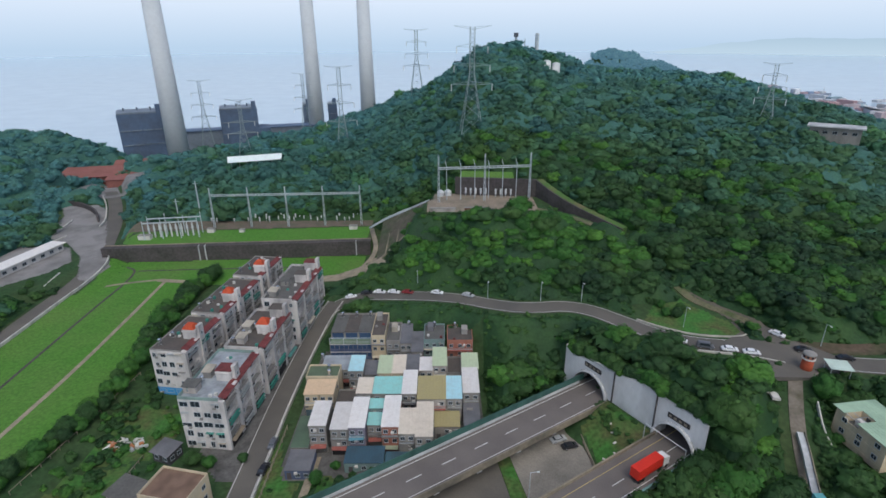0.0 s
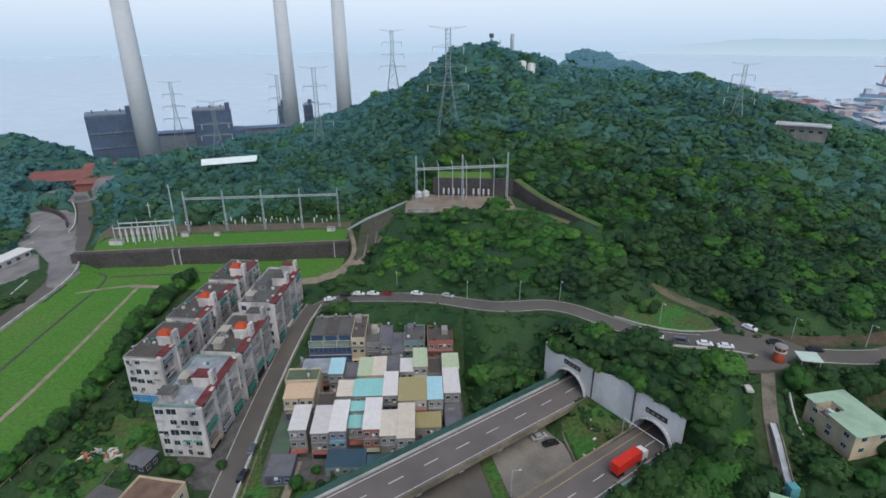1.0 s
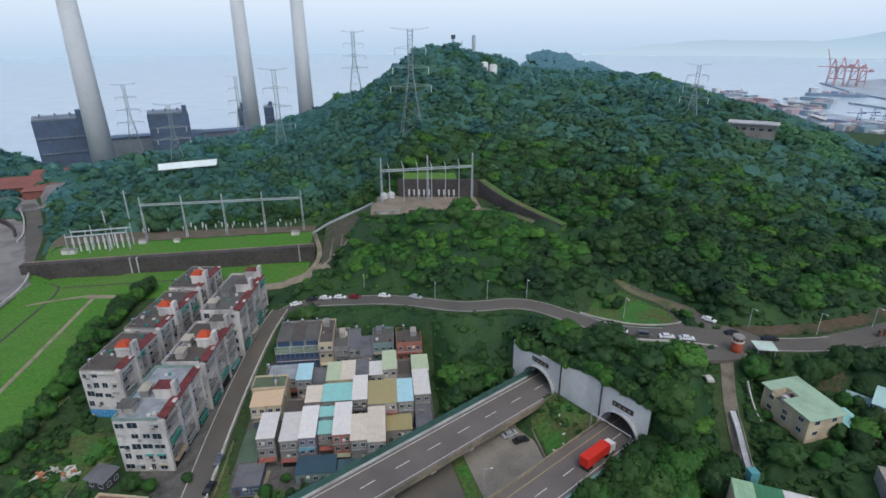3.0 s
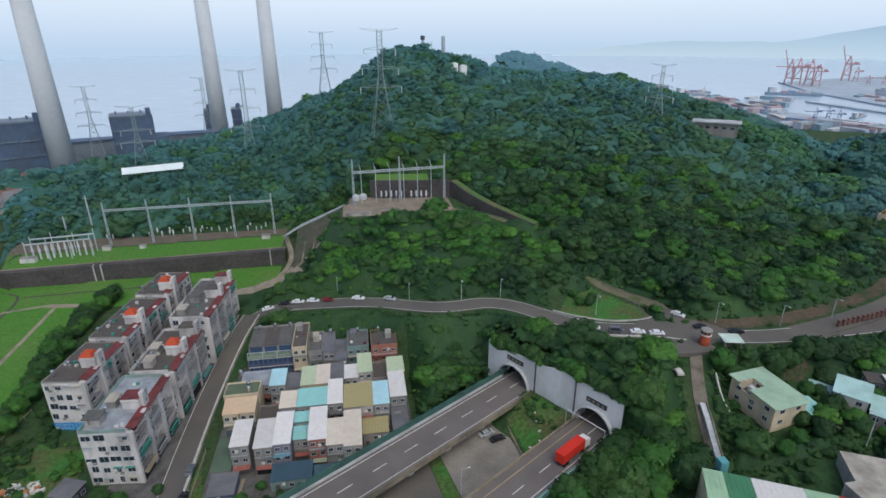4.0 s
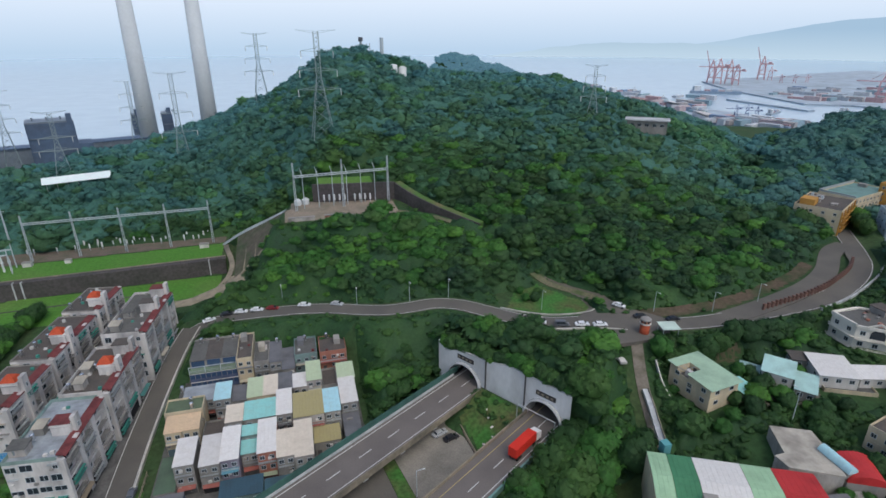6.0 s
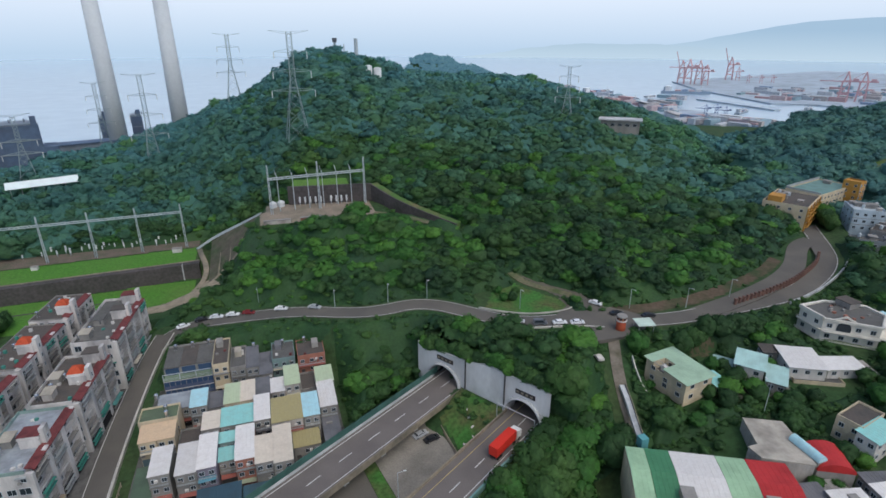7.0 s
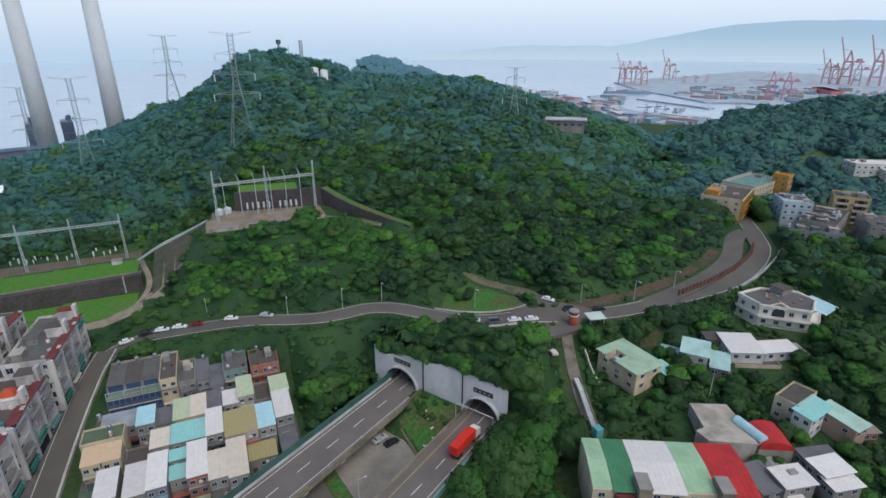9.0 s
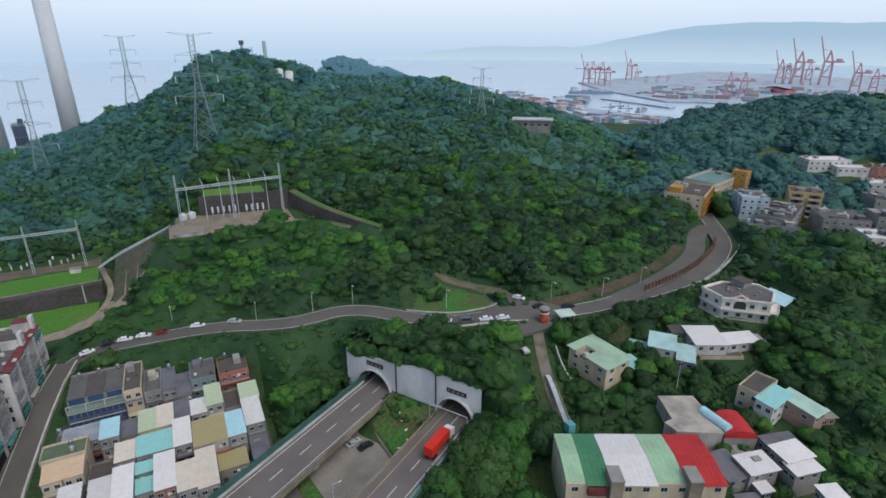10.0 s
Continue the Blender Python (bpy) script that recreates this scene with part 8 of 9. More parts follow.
# ---- buildings beyond the bend ----
OCHRE = mat("ochre_plaster", (0.50, 0.26, 0.06), 0.8, vary=0.1, grain=1, stain=0.3, stain_size=0.12)


def block(x, y, rot, w, d, top, floors, wall, roof, label, bands=None, base=18, clutter=4, cols=None):
    """A block with a parapet roof, balconies on its street side, sills, gutters and roof clutter."""
    if base is None:
        base = ground_at(x, y)
        top = base + 3.2 * floors + 0.6
    ob = slab_house("apartment_building", x, y, rot, w, d, top, wall, roof, label, floors=floors, flat=True, category="apartment block", group="blocks beyond the bend", base=base, cols=cols)
    h = top - base + 1
    g = random.Random(int(x * 7 + y))
    if bands:
        n = max(2, round(w / 7))
        for k in range(floors):
            z = h - 3.1 * (k + 1)
            for j in range(n):
                x0, x1 = -w / 2 + (j + 0.12) * w / n, -w / 2 + (j + 0.88) * w / n
                part("balcony", Build().box(x0, x1, -d / 2 - 1.3, -d / 2, z - 0.15, z).box(x0, x1, -d / 2 - 1.3, -d / 2 - 1.18, z, z + 0.95).box(x0, x0 + 0.12, -d / 2 - 1.2, -d / 2, z, z + 0.95).box(x1 - 0.12, x1, -d / 2 - 1.2, -d / 2, z, z + 0.95), bands, ob)
                # no real opening: a near-black panel gives the shade behind the balcony
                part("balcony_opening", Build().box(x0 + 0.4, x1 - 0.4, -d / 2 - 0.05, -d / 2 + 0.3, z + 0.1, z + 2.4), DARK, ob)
    for k in range(floors):
        part("sill_band", Build().box(-w / 2 - 0.1, w / 2 + 0.1, -d / 2 - 0.1, -d / 2 + 0.1, h - 3.1 * k - 0.25, h - 3.1 * k - 0.02), PLASTER_GREY if k else wall, ob)
    for k in range(2):
        xx = g.choice((-0.5, 0.5)) * w * 0.94
        part("drain_pipe", Build().box(xx - 0.08, xx + 0.08, -d / 2 - 0.2, -d / 2 - 0.04, 0, h), STEEL, ob)
    for k in range(clutter):
        cx, cy, a, c, e = g.uniform(-0.38, 0.38) * w, g.uniform(-0.36, 0.36) * d, g.uniform(0.8, 2.2), g.uniform(0.8, 2.0), g.uniform(0.8, 2.4)
        part("roof_shed", Build().box(cx - a, cx + a, cy - c, cy + c, h, h + e).box(cx - a - 0.25, cx + a + 0.25, cy - c - 0.25, cy + c + 0.25, h + e, h + e + 0.12), g.choice([PLASTER_GREY, PLASTER_GREY, PLASTER_DIM, SLATE_SHEET]), ob)
    for k in range(clutter // 2):
        cx, cy = g.uniform(-0.4, 0.4) * w, g.uniform(-0.4, 0.4) * d
        part("water_tank", Build().tube(cx, cy, h + 0.4, h + 1.9, 0.65, 0.65, 10).tube(cx, cy, h + 1.9, h + 2.2, 0.6, 0.15, 10), STEEL_PALE, ob)
    return ob


bb = block(242.5, 190, 29, 28, 19, 31, 4, PLASTER_CREAM, ROOF_BROWN, "ochre and cream apartment block with balconies below the hill", OCHRE, base=20)
for j, xx in enumerate((-13.4, -6.6, 0.2, 7.0, 13.4)):
    part("pilaster", Build().box(xx - 0.7, xx + 0.7, -10.0, -9.45, 0, 12.0), OCHRE, bb, "ochre pilaster")
part("roof_cabin", Build().box(-12, -5, 2, 8, 12, 15), OCHRE, bb, "ochre stair cabin on the roof")
hall = block(275, 201.5, 15, 36, 17, 31, 3, PLASTER_CREAM, paint((0.16, 0.27, 0.25), 0.8, 0.3), "long hall with a faded green flat roof", base=21, clutter=1)
part("roof_rail", Build().box(-18, 18, 8.3, 8.42, 11.8, 12.9).box(-18, -17.9, -8.4, 8.4, 11.8, 12.7), STEEL, hall)
block(289.6, 194.4, 15, 6.5, 8, 35, 4, OCHRE, OCHRE, "bright ochre stair block beside the hall", base=20, clutter=0)
block(262, 168, -38, 13, 15, 31, 3, paint((0.44, 0.52, 0.58), 0.75, 0.3), paint((0.46, 0.52, 0.56), 0.7, 0.3), "pale blue-grey block at the road bend", base=18, clutter=5)
block(267, 154.5, -67, 15, 33, 25.5, 2, PLASTER_GREY, ROOF_BROWN, "grey flat-roofed block with a brown roof and sheds", base=17, clutter=12)
block(246.5, 146.5, -43, 25, 6, 23.6, 2, paint((0.24, 0.27, 0.30), 0.8, 0.4), ROOF_GREY, "low blue-grey street front with a flat roof", base=16, clutter=3)
block(293.5, 160, -52, 15, 13, 31.5, 4, paint((0.52, 0.40, 0.20), 0.8, 0.3), ROOF_BROWN, "yellowish block with pale balconies behind the flat roofs", PLASTER_CREAM, base=17, clutter=3)
block(284, 136, -42, 20, 18, 26, 2, PLASTER_GREY, ROOF_GREY, "grey concrete block with a cluttered flat roof beside the trees", base=16, clutter=6)
block(276, 113, -38, 18, 14, 24.5, 2, PLASTER_LIGHT, WHITE_SHEET, "white house with a pale flat roof beside the trees", base=16, clutter=4)
block(303, 124, -40, 16, 14, 27, 3, PLASTER_GREY, ROOF_BROWN, "grey concrete house with a brown flat roof", base=17, clutter=6)
block(320, 112, -40, 20, 14, 26, 2, PLASTER_LIGHT, ROOF_GREY, "low white house row beside the trees", base=17)
block(338, 140, -40, 22, 16, 27, 3, PLASTER_GREY, ROOF_BROWN, "grey concrete house row up the valley", base=18, clutter=6)
block(366, 193, -28, 26, 13, 35.5, 2, PLASTER_LIGHT, WHITE_SHEET, "long white building with a pale roof below the far hill", base=26, clutter=2)
block(371, 177, -34, 24, 9, 33, 1, PLASTER_LIGHT, WHITE_SHEET, "white hall with a bright white roof below the far hill", base=27, clutter=1)
block(383, 168, -36, 17, 10, 33.5, 2, BRICK_RED, ROOF_BROWN, "reddish brick building below the far hill", base=26, clutter=2)
block(360, 158, -40, 14, 10, 29, 2, PLASTER_LIGHT, WHITE_SHEET, "small white house with a pale roof up the valley", base=22, clutter=2)
block(392, 158, -36, 14, 10, 34, 2, PLASTER_LIGHT, CYAN_SHEET, "white house with a pale blue roof up the valley", base=26, clutter=2)

tagged(part("junction", Build().prism([(88.5, 122), (99, 121.5), (112, 124.5), (113, 132), (107, 140), (104.5, 147), (99.5, 150), (92, 145), (84, 139.5), (86, 130)], 16.8, 18.03), ASPHALT), "wide asphalt apron where the roads meet", "road", kind="structure")

# ---- guard tower and its canopy ----
TERRACOTTA = mat("terracotta_plaster", (0.40, 0.085, 0.04), 0.8, vary=0.12, grain=1.5, stain=0.3, stain_size=0.5)
gt = thing("guard_tower", 100.6, 125.8, 17.9, 0, "round terracotta guard tower with a grey cap at the junction", "tower")
gt.scale = (0.62, 0.62, 0.6)
part("shaft", Build().tube(0, 0, -2, 5.6, 2.5, 2.3, 20), TERRACOTTA, gt, "", True)
part("ring", Build().tube(0, 0, 5.6, 6.1, 2.75, 2.75, 20), PLASTER_LIGHT, gt)
part("lantern", Build().tube(0, 0, 6.1, 8.0, 2.3, 2.3, 20), mat("dusty_terracotta", (0.33, 0.14, 0.09), 0.8), gt)
for k in range(8):
    a = k * math.pi / 4
    o = part("window", Build().box(-0.45, 0.45, -0.06, 0.06, 0, 1.1), PANE, gt)
    o.matrix_basis = pose(2.32 * math.cos(a), 2.32 * math.sin(a), 6.5, 0, 0, math.degrees(a) + 90)
part("cap", Build().tube(0, 0, 8.0, 8.6, 2.8, 2.6, 20).tube(0, 0, 8.6, 8.9, 2.4, 1.2, 20), PLASTER_GREY, gt)
cp = thing("canopy", 107.6, 123.6, 17.4, -12, "pale green flat canopy on thin posts by the road", "canopy")
part("roof", sheet_roof(-2.7, 2.7, -2.2, 2.2, 3.1, 3.3, 0.2), paint((0.55, 0.66, 0.58), 0.6, 0.2), cp)
for sx in (-2.4, 2.4):
    for sy in (-1.9, 1.9):
        part("post", Build().box(sx - 0.08, sx + 0.08, sy - 0.08, sy + 0.08, -1, 3.1), STEEL, cp)

# railing of the ramp
RAIL_RED = mat("red_brown_railing", (0.17, 0.095, 0.075), 0.8, vary=0.15, grain=2)
rl = thing("railing", 0, 0, 0, 0, "red-brown pillared railing between the road and the ramp", "railing")
c, nrm, t = sample([(147.5, 126.8, 19.0), (156, 127.8, 19.3), (165, 128.9, 19.6), (178, 131.6, 20.2), (190, 136.0, 20.4), (203, 141.8, 20.6), (212, 148.4, 20.6)], 2.0)
pm = Build().box(-0.35, 0.35, -0.35, 0.35, -1.0, 2.0).box(-0.45, 0.45, -0.45, 0.45, 2.0, 2.2).mesh("pillar", RAIL_RED)
for i, q in enumerate(c):
    o = part("pillar", pm, None, rl)
    o.matrix_basis = pose(*q)
    if i:
        part("rail", Build().bar(tuple(c[i - 1] + [0, 0, 1.3]), tuple(q + [0, 0, 1.3]), 0.25), RAIL_RED, rl)
        part("rail", Build().bar(tuple(c[i - 1] + [0, 0, 0.5]), tuple(q + [0, 0, 0.5]), 0.25), RAIL_RED, rl)
tagged(part("retaining_wall", ribbon([(166, 121.2, 19), (180, 123.4, 19.6), (194, 128.6, 20), (208, 134.6, 20), (222, 142.4, 20)], 0.25, -0.25, -2, 0.8), CONCRETE), "low pale parapet along the outer road edge", "wall", kind="structure")

edge = [(150, 127.5, 18.85), (163, 128.3, 19.2), (178, 131.2, 19.95), (190, 135.8, 20.4), (202, 142, 20.7), (211, 148.8, 20.8), (222, 161, 20.4), (232, 166, 20.1)]
core = [(238, 167, 20.05), (229, 156, 20.05), (219, 146.4, 20.05), (206, 138.6, 20.05), (192, 132.8, 20.05), (178, 127.4, 19.85), (164, 125.6, 19.05), (146, 125.6, 18.7)]
wid = Build()
for k in range(7):
    wid.add([edge[k], edge[k + 1], core[6 - k], core[7 - k]], [(0, 3, 2, 1)])
tagged(part("road_widening", wid, ASPHALT), "asphalt between the ramp railing and the road", "road", kind="structure")
for x, y, s in ((224, 173, 3.8), (226, 180, 3.6), (219, 180, 5.4), (215, 186, 5.6), (227, 187, 3.6), (222, 190, 5.0), (250, 175.5, 4.4), (254, 180, 4.4), (257, 183.5, 4.6), (247.5, 171.5, 3.6), (235, 146, 3.4), (228, 141, 3.6), (240, 139, 4.0), (222, 136, 3.6), (250, 133, 4.2), (258, 126, 4.2)):
    tree(x, y, s, label="leafy tree beside the blocks at the bend")

for k, (bx, by) in enumerate(((87.2, 121.6), (88.4, 119.8), (88.0, 117.6))):
    ob = thing("board", bx, by, ground_at(bx, by) + 0.3, 20 + 30 * k, "pale weathered sheet lying beside the lane", "rubbish", "sheets beside the lane")
    part("sheet", Build().prism([(-1.5, -0.9), (1.4, -1.0), (1.6, 0.9), (-1.3, 1.0)], -0.4, [0.25, 0.2, 0.3, 0.35]), PLASTER_LIGHT, ob)

# water chute beside the lane
ch = thing("water_chute", 0, 0, 0, 0, "long concrete water chute beside the lane", "chute")
part("channel", ribbon([(87.6, 105.5, 13.2), (86.0, 100.5, 12.4), (83.2, 94, 11.8), (80.8, 89, 12.1), (79.6, 86.6, 12.5)], 0.75, -0.75, -0.6, 0.3), CONCRETE, ch)
part("lip", ribbon([(87.6, 105.5, 13.2), (86.0, 100.5, 12.4), (83.2, 94, 11.8), (80.8, 89, 12.1), (79.6, 86.6, 12.5)], 0.9, 0.7, 0.3, 0.8), CONCRETE_TAN, ch)
part("tank", Build().box(78.6, 80.6, 84.6, 86.6, 3, 13.6), paint((0.12, 0.36, 0.38), 0.6), ch, "teal steel tank at the end of the chute")
tagged(part("retaining_wall", ribbon([(89, 99.5, 9), (98, 97.8, 8.5)], 0.3, -0.3, -3, 2.0), CONCRETE_DARK), "dark retaining wall beside the lane", "wall", kind="structure")
tagged(part("kerb", ribbon([(96, 113, 16.2), (93.5, 106, 13.4), (93.5, 101, 11)], 0.15, -0.15, -0.6, 0.7), PARAPET), "thin pale kerb wall curving beside the lane", "kerb", kind="structure")

# foreground house below the apartment blocks
slab_house("house", -63.0, 95.5, -12, 12, 9, 7.4, PLASTER_CREAM, mat("rusty_brown_roof", (0.20, 0.13, 0.095), 0.9, vary=0.15, grain=1.2, stain=0.4, stain_size=0.3), "cream house with a rusty brown flat roof", floors=2, flat=True)
slab_house("shed", -73.5, 112.5, -20, 5.5, 4.5, 3.2, paint((0.06, 0.06, 0.065), 0.8), SLATE_SHEET, "dark sheds beside the apartment block", tilt=0.4, floors=1)
slab_house("shed", -76.5, 99.0, -20, 8, 6, 3.0, PLASTER_GREY, ROOF_GREY, "low grey shed in the gardens", tilt=0.2, floors=1)
# ---- vehicles ----
def car_meshes(van=False):
    L, Wd = (4.6, 1.78)
    prof = [(-2.3, 0.35), (-2.28, 0.85), (-1.75, 0.95), (-1.15, 1.42), (0.55, 1.45), (1.25, 0.98), (2.15, 0.82), (2.3, 0.45)] if not van else [(-2.3, 0.35), (-2.3, 1.2), (-2.15, 1.85), (0.9, 1.88), (1.6, 1.15), (2.2, 1.0), (2.3, 0.45)]
    b = Build()
    n = len(prof)
    ins = [0.0 if z < 1.0 else 0.16 for _, z in prof]
    p = [(x, -Wd / 2 + i, z) for (x, z), i in zip(prof, ins)] + [(x, Wd / 2 - i, z) for (x, z), i in zip(prof, ins)]
    b.add(p, [tuple(range(n)), tuple(range(2 * n - 1, n - 1, -1))] + [(i, n + i, n + (i + 1) % n, (i + 1) % n) for i in range(n)])
    g = Build()
    top = 1.36 if not van else 1.75
    if not van:
        g.add([(-1.62, -0.74, 1.0), (-1.62, 0.74, 1.0), (-1.22, 0.66, 1.38), (-1.22, -0.66, 1.38)], [(0, 1, 2, 3)])
        g.add([(1.27, -0.74, 1.0), (1.27, 0.74, 1.0), (0.62, 0.66, 1.42), (0.62, -0.66, 1.42)], [(3, 2, 1, 0)])
        g.v = [(x + (0.03 if x > 0 else -0.03), y, z + 0.02) for x, y, z in g.v]
    else:
        g.add([(1.62, -0.76, 1.2), (1.62, 0.76, 1.2), (1.0, 0.7, 1.8), (1.0, -0.7, 1.8)], [(3, 2, 1, 0)])
        g.v = [(x + 0.04, y, z + 0.02) for x, y, z in g.v]
    for sy in (-1, 1):
        x0, x1 = (-1.3, 0.9) if not van else (-1.9, 1.1)
        g.add([(x0 - 0.1, sy * 0.86, 1.0), (x1 + 0.15, sy * 0.86, 1.0), (x1 - 0.45, sy * 0.77, top), (x0 + 0.2, sy * 0.77, top)], [(0, 1, 2, 3)])
    w = Build()
    w.tube(0, 0, -0.11, 0.11, 0.33, 0.33, 16)
    w.v = [(x, z, y) for x, y, z in w.v]
    h = Build()
    h.tube(0, 0, -0.13, 0.13, 0.19, 0.19, 10)
    h.v = [(x, z, y) for x, y, z in h.v]
    light = Build().box(-0.05, 0.05, -0.22, 0.22, -0.08, 0.08)
    return b, g.mesh("glazing", PANE), w.mesh("wheel", RUBBER), h.mesh("rim", STEEL), light.mesh("lamp", PORCELAIN)


CAR, VAN = car_meshes(), car_meshes(True)
_car_bodies = {}


def car(x, y, heading, colour, label, van=False, z=None):
    kit = VAN if van else CAR
    key = (tuple(colour), van)
    if key not in _car_bodies:
        _car_bodies[key] = kit[0].mesh("body", mat("car_paint", colour, 0.3, 0.0, vary=0.02, grain=2, stain=0.03, bump=0.0, spec=0.5))
    z = max(ground_at(x, y) + 0.25, 0.0) if z is None else z
    ob = thing("van" if van else "car", x, y, z, heading, label, "van" if van else "car", "parked cars")
    part("body", _car_bodies[key], None, ob)
    part("glazing", kit[1], None, ob)
    for sx in (-1.4, 1.4):
        for sy in (-0.82, 0.82):
            o = part("wheel", kit[2], None, ob)
            o.matrix_basis = pose(sx, sy, 0.33)
            part("rim", kit[3], None, o)
    for sy in (-0.6, 0.6):
        o = part("headlight", kit[4], None, ob)
        o.matrix_basis = pose(2.25, sy, 0.68)
    return ob


WHITE, SILVER, BLACK, GREY = (0.75, 0.76, 0.78), (0.42, 0.44, 0.46), (0.02, 0.02, 0.025), (0.12, 0.13, 0.15)
for x, y, hd, c, lab, van in ((71.2, 140.0, -26, WHITE, "white saloon car parked at the road edge", False), (77.6, 136.6, -18, GREY, "dark grey van parked at the road edge", True),
                              (83.9, 134.9, -12, WHITE, "white saloon car parked at the road edge", False), (89.4, 133.2, -14, WHITE, "white car parked beside bushes", False),
                              (102.6, 143.2, -55, WHITE, "white car turning at the junction", False), (114.4, 130.0, -5, BLACK, "black car on the road by the canopy", False),
                              (105.2, 134.4, -15, BLACK, "dark car waiting behind the guard tower", False), (-36.6, 191.4, 20, WHITE, "white car at the road bend", False),
                              (-25.0, 189.9, -8, WHITE, "white saloon car parked along the road", False), (-19.2, 187.9, -12, WHITE, "white saloon car parked along the road", False),
                              (-13.6, 186.0, -16, (0.20, 0.02, 0.025), "dark red car parked along the road", False), (-2.2, 182.3, -17, WHITE, "white car on the road below the thicket", False),
                              (9.2, 176.8, -30, SILVER, "silver car on the winding road", False), (-30.3, 191.0, 5, BLACK, "dark car parked at the road bend", False)):
    d, (rz,) = along(np.array(x), np.array(y), MAIN_ROAD)
    car(x, y, hd, c, lab, van, float(rz) + 0.02)
car(31.6, 117.9, 20, SILVER, "silver-grey car on the gravel car park", z=0.13)
car(34.2, 115.3, 15, BLACK, "black car on the gravel car park", z=0.13)
car(-46.9, 117.0, 88, GREY, "dark car parked along the street", z=0.02)
car(-46.6, 107.6, 80, BLACK, "black car parked along the street", z=0.02)
car(-4.5, 99.5, 70, WHITE, "white car in a yard", z=max(ground_at(-4.5, 99.5), 0))
car(262.0, 184, 70, SILVER, "silver car beyond the bend", z=20.05)

# red container lorry on the highway
p = hw(96, 57.9)
tr = thing("lorry", p.x, p.y, 6.02, math.degrees(math.atan2(UY, UX)), "red container lorry with a white cab on the highway", "lorry")
RED_BOX = mat("bright_red_container", (0.62, 0.035, 0.02), 0.5, vary=0.05, grain=1.5, stain=0.1)
b = Build()
prof = []
n = 40
for i in range(n + 1):
    prof.append((-6.0 + 9.0 * i / n, 1.22 + (0.05 if i % 2 else 0)))
poly = prof + [(x, -y) for x, y in reversed(prof)]
b.prism(poly[::-1], 1.35, 4.0)
part("container", b, RED_BOX, tr, "bright red ribbed container")
part("chassis", Build().box(-6.0, 5.2, -0.5, 0.5, 0.8, 1.34), DARK, tr)
cab = Build().prism([(3.5, -1.15), (5.6, -1.15), (5.6, 1.15), (3.5, 1.15)], 0.7, [3.4, 2.9, 2.9, 3.4])
part("cab", cab, paint((0.75, 0.75, 0.75), 0.4, 0.1), tr, "white cab")
part("windscreen", Build().box(5.6, 5.65, -1.0, 1.0, 1.8, 2.75), PANE, tr)
wm = Build().tube(0, 0, -0.15, 0.15, 0.5, 0.5, 16)
wm.v = [(x, z, y) for x, y, z in wm.v]
wm = wm.mesh("wheel", RUBBER)
for sx in (-5.0, -3.8, 2.4, 4.6):
    for sy in (-1.0, 1.0):
        o = part("wheel", wm, None, tr)
        o.matrix_basis = pose(sx, sy, 0.5)

# ---- street lamps and poles ----
def lamp_post(x, y, z, h, rot, label):
    ob = thing("street_lamp", x, y, z, rot, label, "street lamp", "street lamps")
    part("pole", Build().tube(0, 0, -0.5, h, 0.11, 0.07, 8), STEEL_PALE, ob)
    part("arm", Build().bar((0, 0, h), (1.6, 0, h + 0.3), 0.09), STEEL_PALE, ob)
    part("lamp_head", Build().box(1.5, 2.2, -0.14, 0.14, h + 0.2, h + 0.36), PORCELAIN, ob)


for x, y in ((-10, 191), (16, 173), (34, 167.5), (48, 166.5), (76, 148.5), (131, 131.5), (150, 132), (112, 137)):
    lamp_post(x, y, ground_at(x, y), 7.5, -90, "slim pale street lamp beside the winding road")
lamp_post(20.5, 98.2, 0.1, 8.0, 0, "tall lamp on the gravel car park")
lamp_post(119.5, 86.5, ground_at(119.5, 86.5), 10, 90, "leaning pale pole between the houses")
tagged(part("kerb", ribbon(STREET, -3.4, -3.75, -0.4, 0.9), PARAPET), "pale parapet between street and terraced houses", "kerb", kind="structure")

# ---- single trees and hedges ----
BUSH_KINDS = [crown_arrays(140 + i, 5, 120, 0.12) for i in range(6)]


def bushes(spots, label, material=None):
    """Many small bushes as one growth."""
    a = np.array(spots)
    wood("bushes", a[:, 0], a[:, 1], a[:, 2], label, material or LEAF, len(a), BUSH_KINDS, 0.95)


rt = random.Random(21)
# hedge trees between the field and the apartment blocks
hedge = [(-103, 221), (-106, 203), (-104.5, 180), (-102.2, 157), (-100.5, 141), (-101.5, 125), (-103.5, 113), (-107.5, 104), (-112, 92)]
hc, hn, ht = sample([(x, y, 0) for x, y in hedge], 1.7)
for q, nn in zip(hc, hn):
    off = rt.uniform(-1.2, 2.6)
    tree(q[0] - nn[0] * off, q[1] - nn[1] * off, rt.uniform(1.6, 2.9) if q[1] < 150 else rt.uniform(2.3, 3.6), label="dense dark green bush in the hedge beside the field")
bushes([(rt.uniform(-99, -74), rt.uniform(92, 134), rt.uniform(0.6, 1.6)) for i in range(70)], "small garden bushes among vegetable plots", LEAF_BRIGHT)
for x, y, s in ((-66, 109.8, 2.2), (-61, 108.8, 1.8), (-53, 111, 1.4), (-32, 103, 1.8), (-26, 102, 1.2), (-20, 101.5, 1.5), (-12, 101, 1.6), (-7, 103, 1.3), (-3, 105, 1.5)):
    tree(x, y, s, label="small garden tree beside the houses")
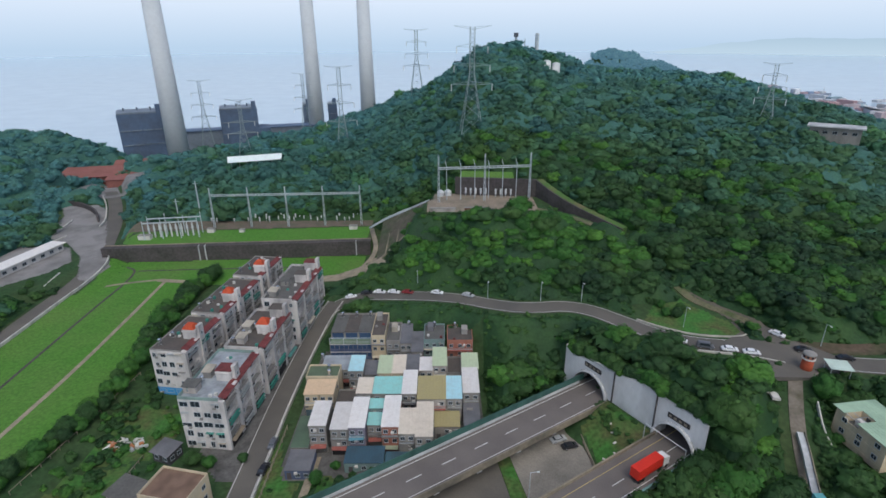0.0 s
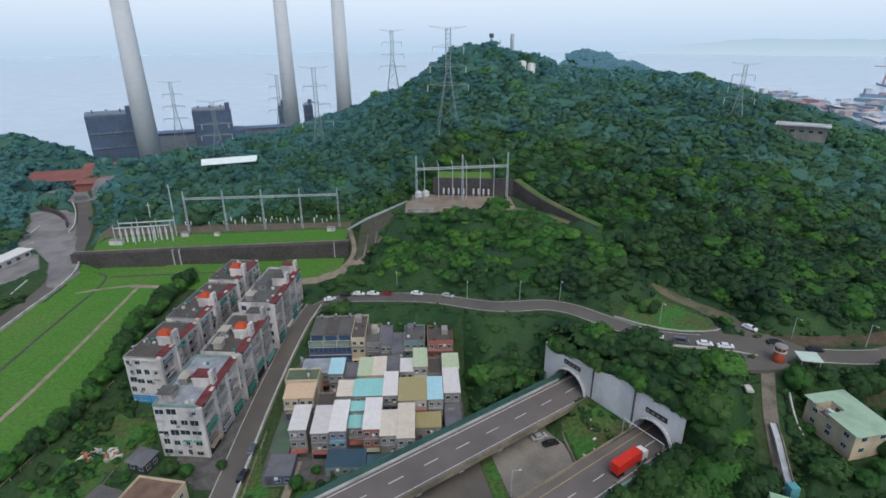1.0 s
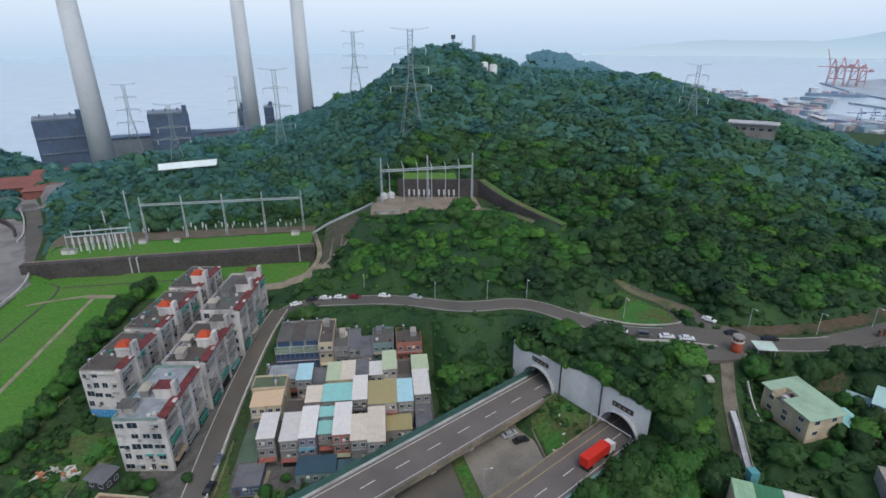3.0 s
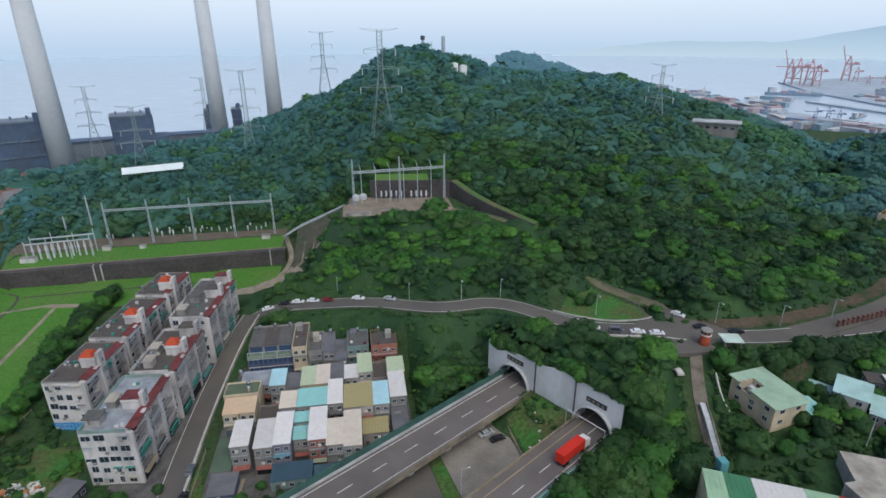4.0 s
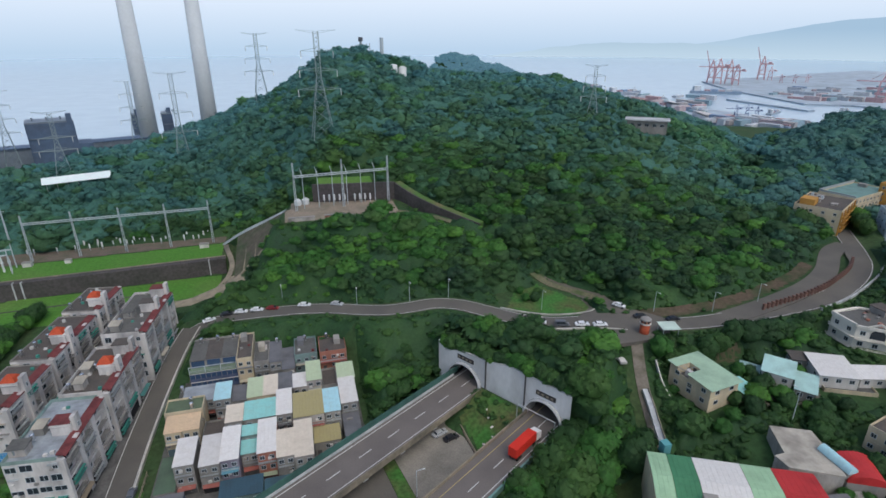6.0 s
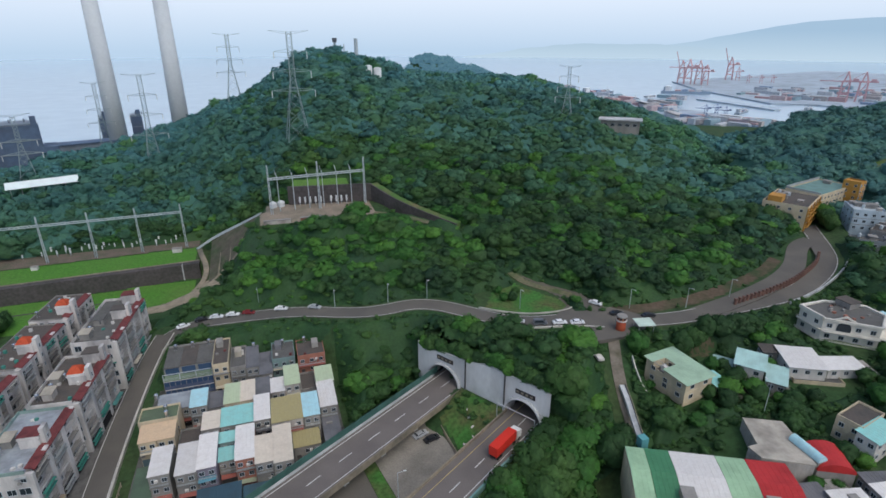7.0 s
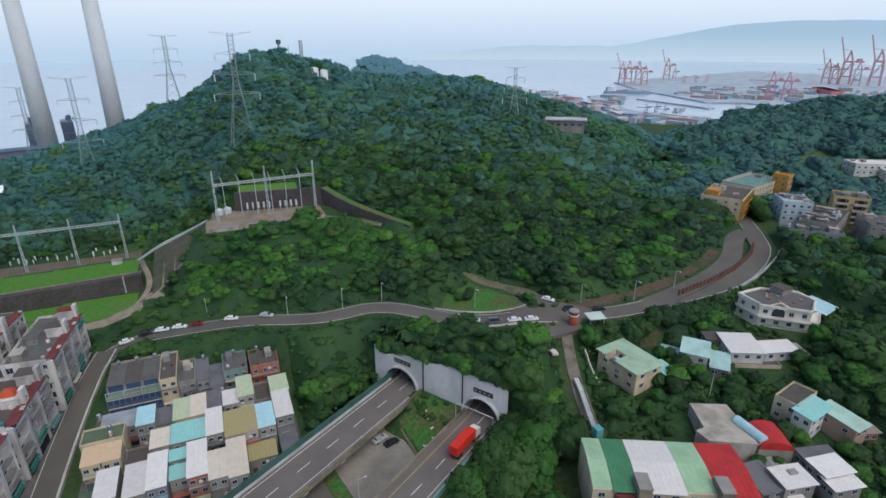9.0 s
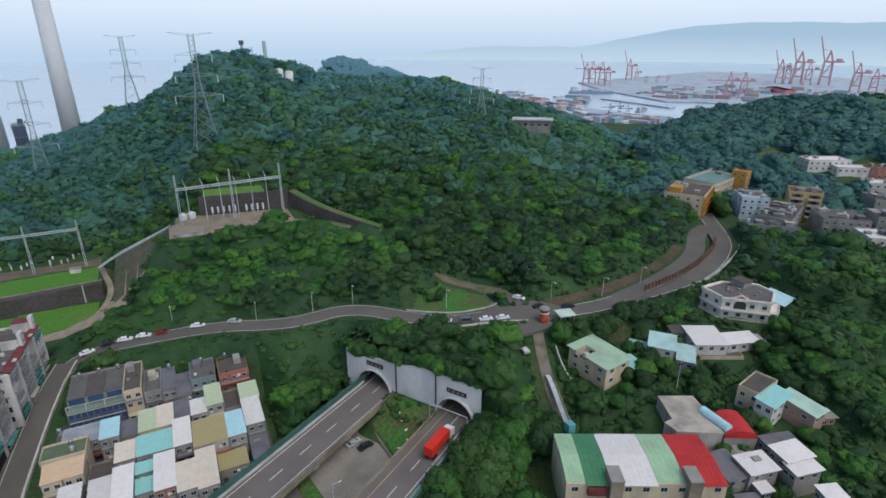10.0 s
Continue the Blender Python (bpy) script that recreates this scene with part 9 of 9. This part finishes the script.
# big trees beside the right-hand carriageway and round the villas
for s, w, size in ((112.5, 50, 5.0), (109, 48.5, 6.2), (104.5, 49.5, 5.6), (100, 48, 6.0), (95, 49.2, 5.4), (90, 48, 5.6), (84, 48.8, 5.0), (114, 44, 5.6), (107, 42.5, 6.4), (101, 42, 6.0), (95, 42.5, 5.8), (88, 42, 5.4), (78, 48, 4.8), (72, 49, 4.4)):
    q = hw(s, w)
    tree(q.x, q.y, size, label="tall spreading tree beside the tunnel mouth")
placed = 0
while placed < 46:
    s, w = rt.uniform(55, 114), rt.uniform(30, 51.5)
    q = hw(s, w)
    if free(np.array(q.x), np.array(q.y), 0.5):
        tree(q.x, q.y, rt.uniform(3.2, 5.2), label="large leafy tree beside the highway")
        placed += 1
villa_trees = [(100, 117, 3.2), (104, 116.5, 3.6), (110, 116, 3.4), (116, 115.5, 3.8), (121, 116, 3.2), (126, 117, 3.6), (131, 116, 4.0), (137, 115.5, 4.2), (143, 115, 4.0), (150, 114.5, 3.8), (155, 117, 2.6), (112.5, 103.5, 2.2), (115, 95, 3.4), (111.5, 91.5, 3.0), (120.5, 98.5, 2.6), (122, 91, 2.6), (125, 83.5, 3.2), (121.5, 80, 3.0)]
villa_trees += [(128.5, 86, 2.8), (96, 93, 2.6), (100.5, 90, 2.4), (105, 91.5, 2.2), (92.5, 92.5, 2.0), (112, 64.5, 2.0), (116, 62.5, 1.6), (128, 48, 2.4), (132, 53, 2.6), (147, 72, 3.4), (150, 66, 3.2), (150.5, 78, 3.6), (163, 84, 3.4), (170, 90, 3.2), (178, 92, 3.0), (98, 100, 1.6), (97.5, 106, 1.5)]
for x, y, s in villa_trees:
    tree(x, y, s, label="leafy tree between the hillside houses")

# creepers and bushes on top of the portal wall
for i in range(46):
    w = 53 + 46 * i / 45
    q = hw(109.6 + rt.uniform(-0.4, 1.6), w)
    ob = tree(q.x, q.y, rt.uniform(1.3, 2.6), label="leafy bush hanging over the portal wall")
    ob.location.z = float(np.interp(w, [52.5, 60, 72, 82, 90, 96.4, 99.5], [17.6, 18.0, 18.0, 16.2, 15.6, 13.6, 16.0])) - rt.uniform(0.5, 1.2)

bushes([(*hw(rt.uniform(100, 107), rt.uniform(67.5, 81))[:2], rt.uniform(0.4, 1.2)) for i in range(26)], "low bushes on the bank below the portal wall")
for i in range(8):
    tree(rt.uniform(70, 80), rt.uniform(154, 166), rt.uniform(0.9, 2.0), label="bush on the grass island by the junction")
# ---- front yards below the terraces ----
draped("grass_strip", [(-47.5, 88), (-38, 88), (-36.5, 103), (-41, 104), (-44.5, 118), (-45.5, 118)], ROUGH_GRASS, "rough grass strip beside the street", "grass", 0.14, 0.8)
draped("grass_strip", [(-32.5, 88), (-28, 88), (-27.5, 105), (-31, 106)], ROUGH_GRASS, "overgrown grass strip between garden paths", "grass", 0.16, 0.8)
tagged(part("path", ribbon([(-35, 88, 0.3), (-34.4, 100, 0.3), (-33.6, 112, 0.3)], 1.0, -1.0, -0.5, 0.1), PATH_DIRT), "pale worn garden path to the houses", "path", kind="structure")
yf = thing("garden_fence", 0, 0, 0, 0, "weathered wooden rail fence beside the street", "fence")
for k in range(13):
    y = 92 + 2.6 * k
    part("post", Build().box(-44.75, -44.6, y - 0.08, y + 0.08, -0.5, 1.5), PATH_DIRT, yf)
    if k:
        for z in (0.6, 1.2):
            part("rail", Build().bar((-44.68, y - 2.6, z), (-44.68, y, z), 0.12), PATH_DIRT, yf)
spots = [(rt.uniform(-47, -4), rt.uniform(90, 105), rt.uniform(0.4, 1.2)) for i in range(60)]
bushes([q for q in spots if abs(q[0] + 34.5) > 1.6 and abs(q[0] + 26) > 2.2], "low bushes in the yards below the terrace")
tree(-28, 108, 1.3, 3, "yellow-green bush beside the workshop")
bushes([(rt.uniform(-98, -86), rt.uniform(96, 150), rt.uniform(0.7, 2.0)) for i in range(60)], "scrubby bushes beside the earth track")
bushes([(rt.uniform(-178, -164), rt.uniform(120, 210), rt.uniform(1.2, 2.4)) for i in range(60)], "dark roadside bushes beside the lower road")

# undergrowth between the hillside houses
gs = np.random.RandomState(44)
ux, uy = gs.uniform(86, 200, 2600), gs.uniform(36, 124, 2600)
ok = np.ones(len(ux), bool)
for fx, fy, fr in FOOT:
    ok &= np.hypot(ux - fx, uy - fy) > fr + 0.8
for pts, half in ROADS:
    ok &= along(ux, uy, pts)[0] > half + 0.8
row_x, row_y = (ux - 86) * math.cos(radians(27)) - (uy - 69.2) * math.sin(radians(27)), (ux - 86) * math.sin(radians(27)) + (uy - 69.2) * math.cos(radians(27))
ok &= (np.abs(row_x) > 19.5) | (np.abs(row_y) > 10)
ok &= np.hypot(ux - 109, uy - 75) > 10.5
ok &= ((np.abs(ux - 125.5) > 10) | (np.abs(uy - 93.2) > 3.2)) & (np.hypot(ux - 124, uy - 115) > 4.6)
ux, uy = ux[ok], uy[ok]
wood("bushes", ux, uy, gs.uniform(0.7, 1.9, len(ux)), "rank green bushes and creepers between the hillside houses", LEAF, 45, [crown_arrays(120 + i, 3, 40, 0.18) for i in range(5)], 0.7)
# trees before the hillside houses
for fx, fy, fr in list(FOOT):
    if 90 < fx < 160 and 40 < fy < 118:
        away = math.hypot(fx, fy)
        for k in range(3):
            off = rt.uniform(-0.9, 0.9) * fr
            d = fr + rt.uniform(0.6, 2.4)
            x, y = fx - fx / away * d + fy / away * off, fy - fy / away * d - fx / away * off
            if all(math.hypot(x - qx, y - qy) > qr * 0.8 + 1.2 for qx, qy, qr in FOOT) and min(float(along(np.array(x), np.array(y), pts)[0]) - half for pts, half in ROADS) > 2.2:
                tree(x, y, rt.uniform(1.5, 2.9), label="leafy tree below a hillside house")
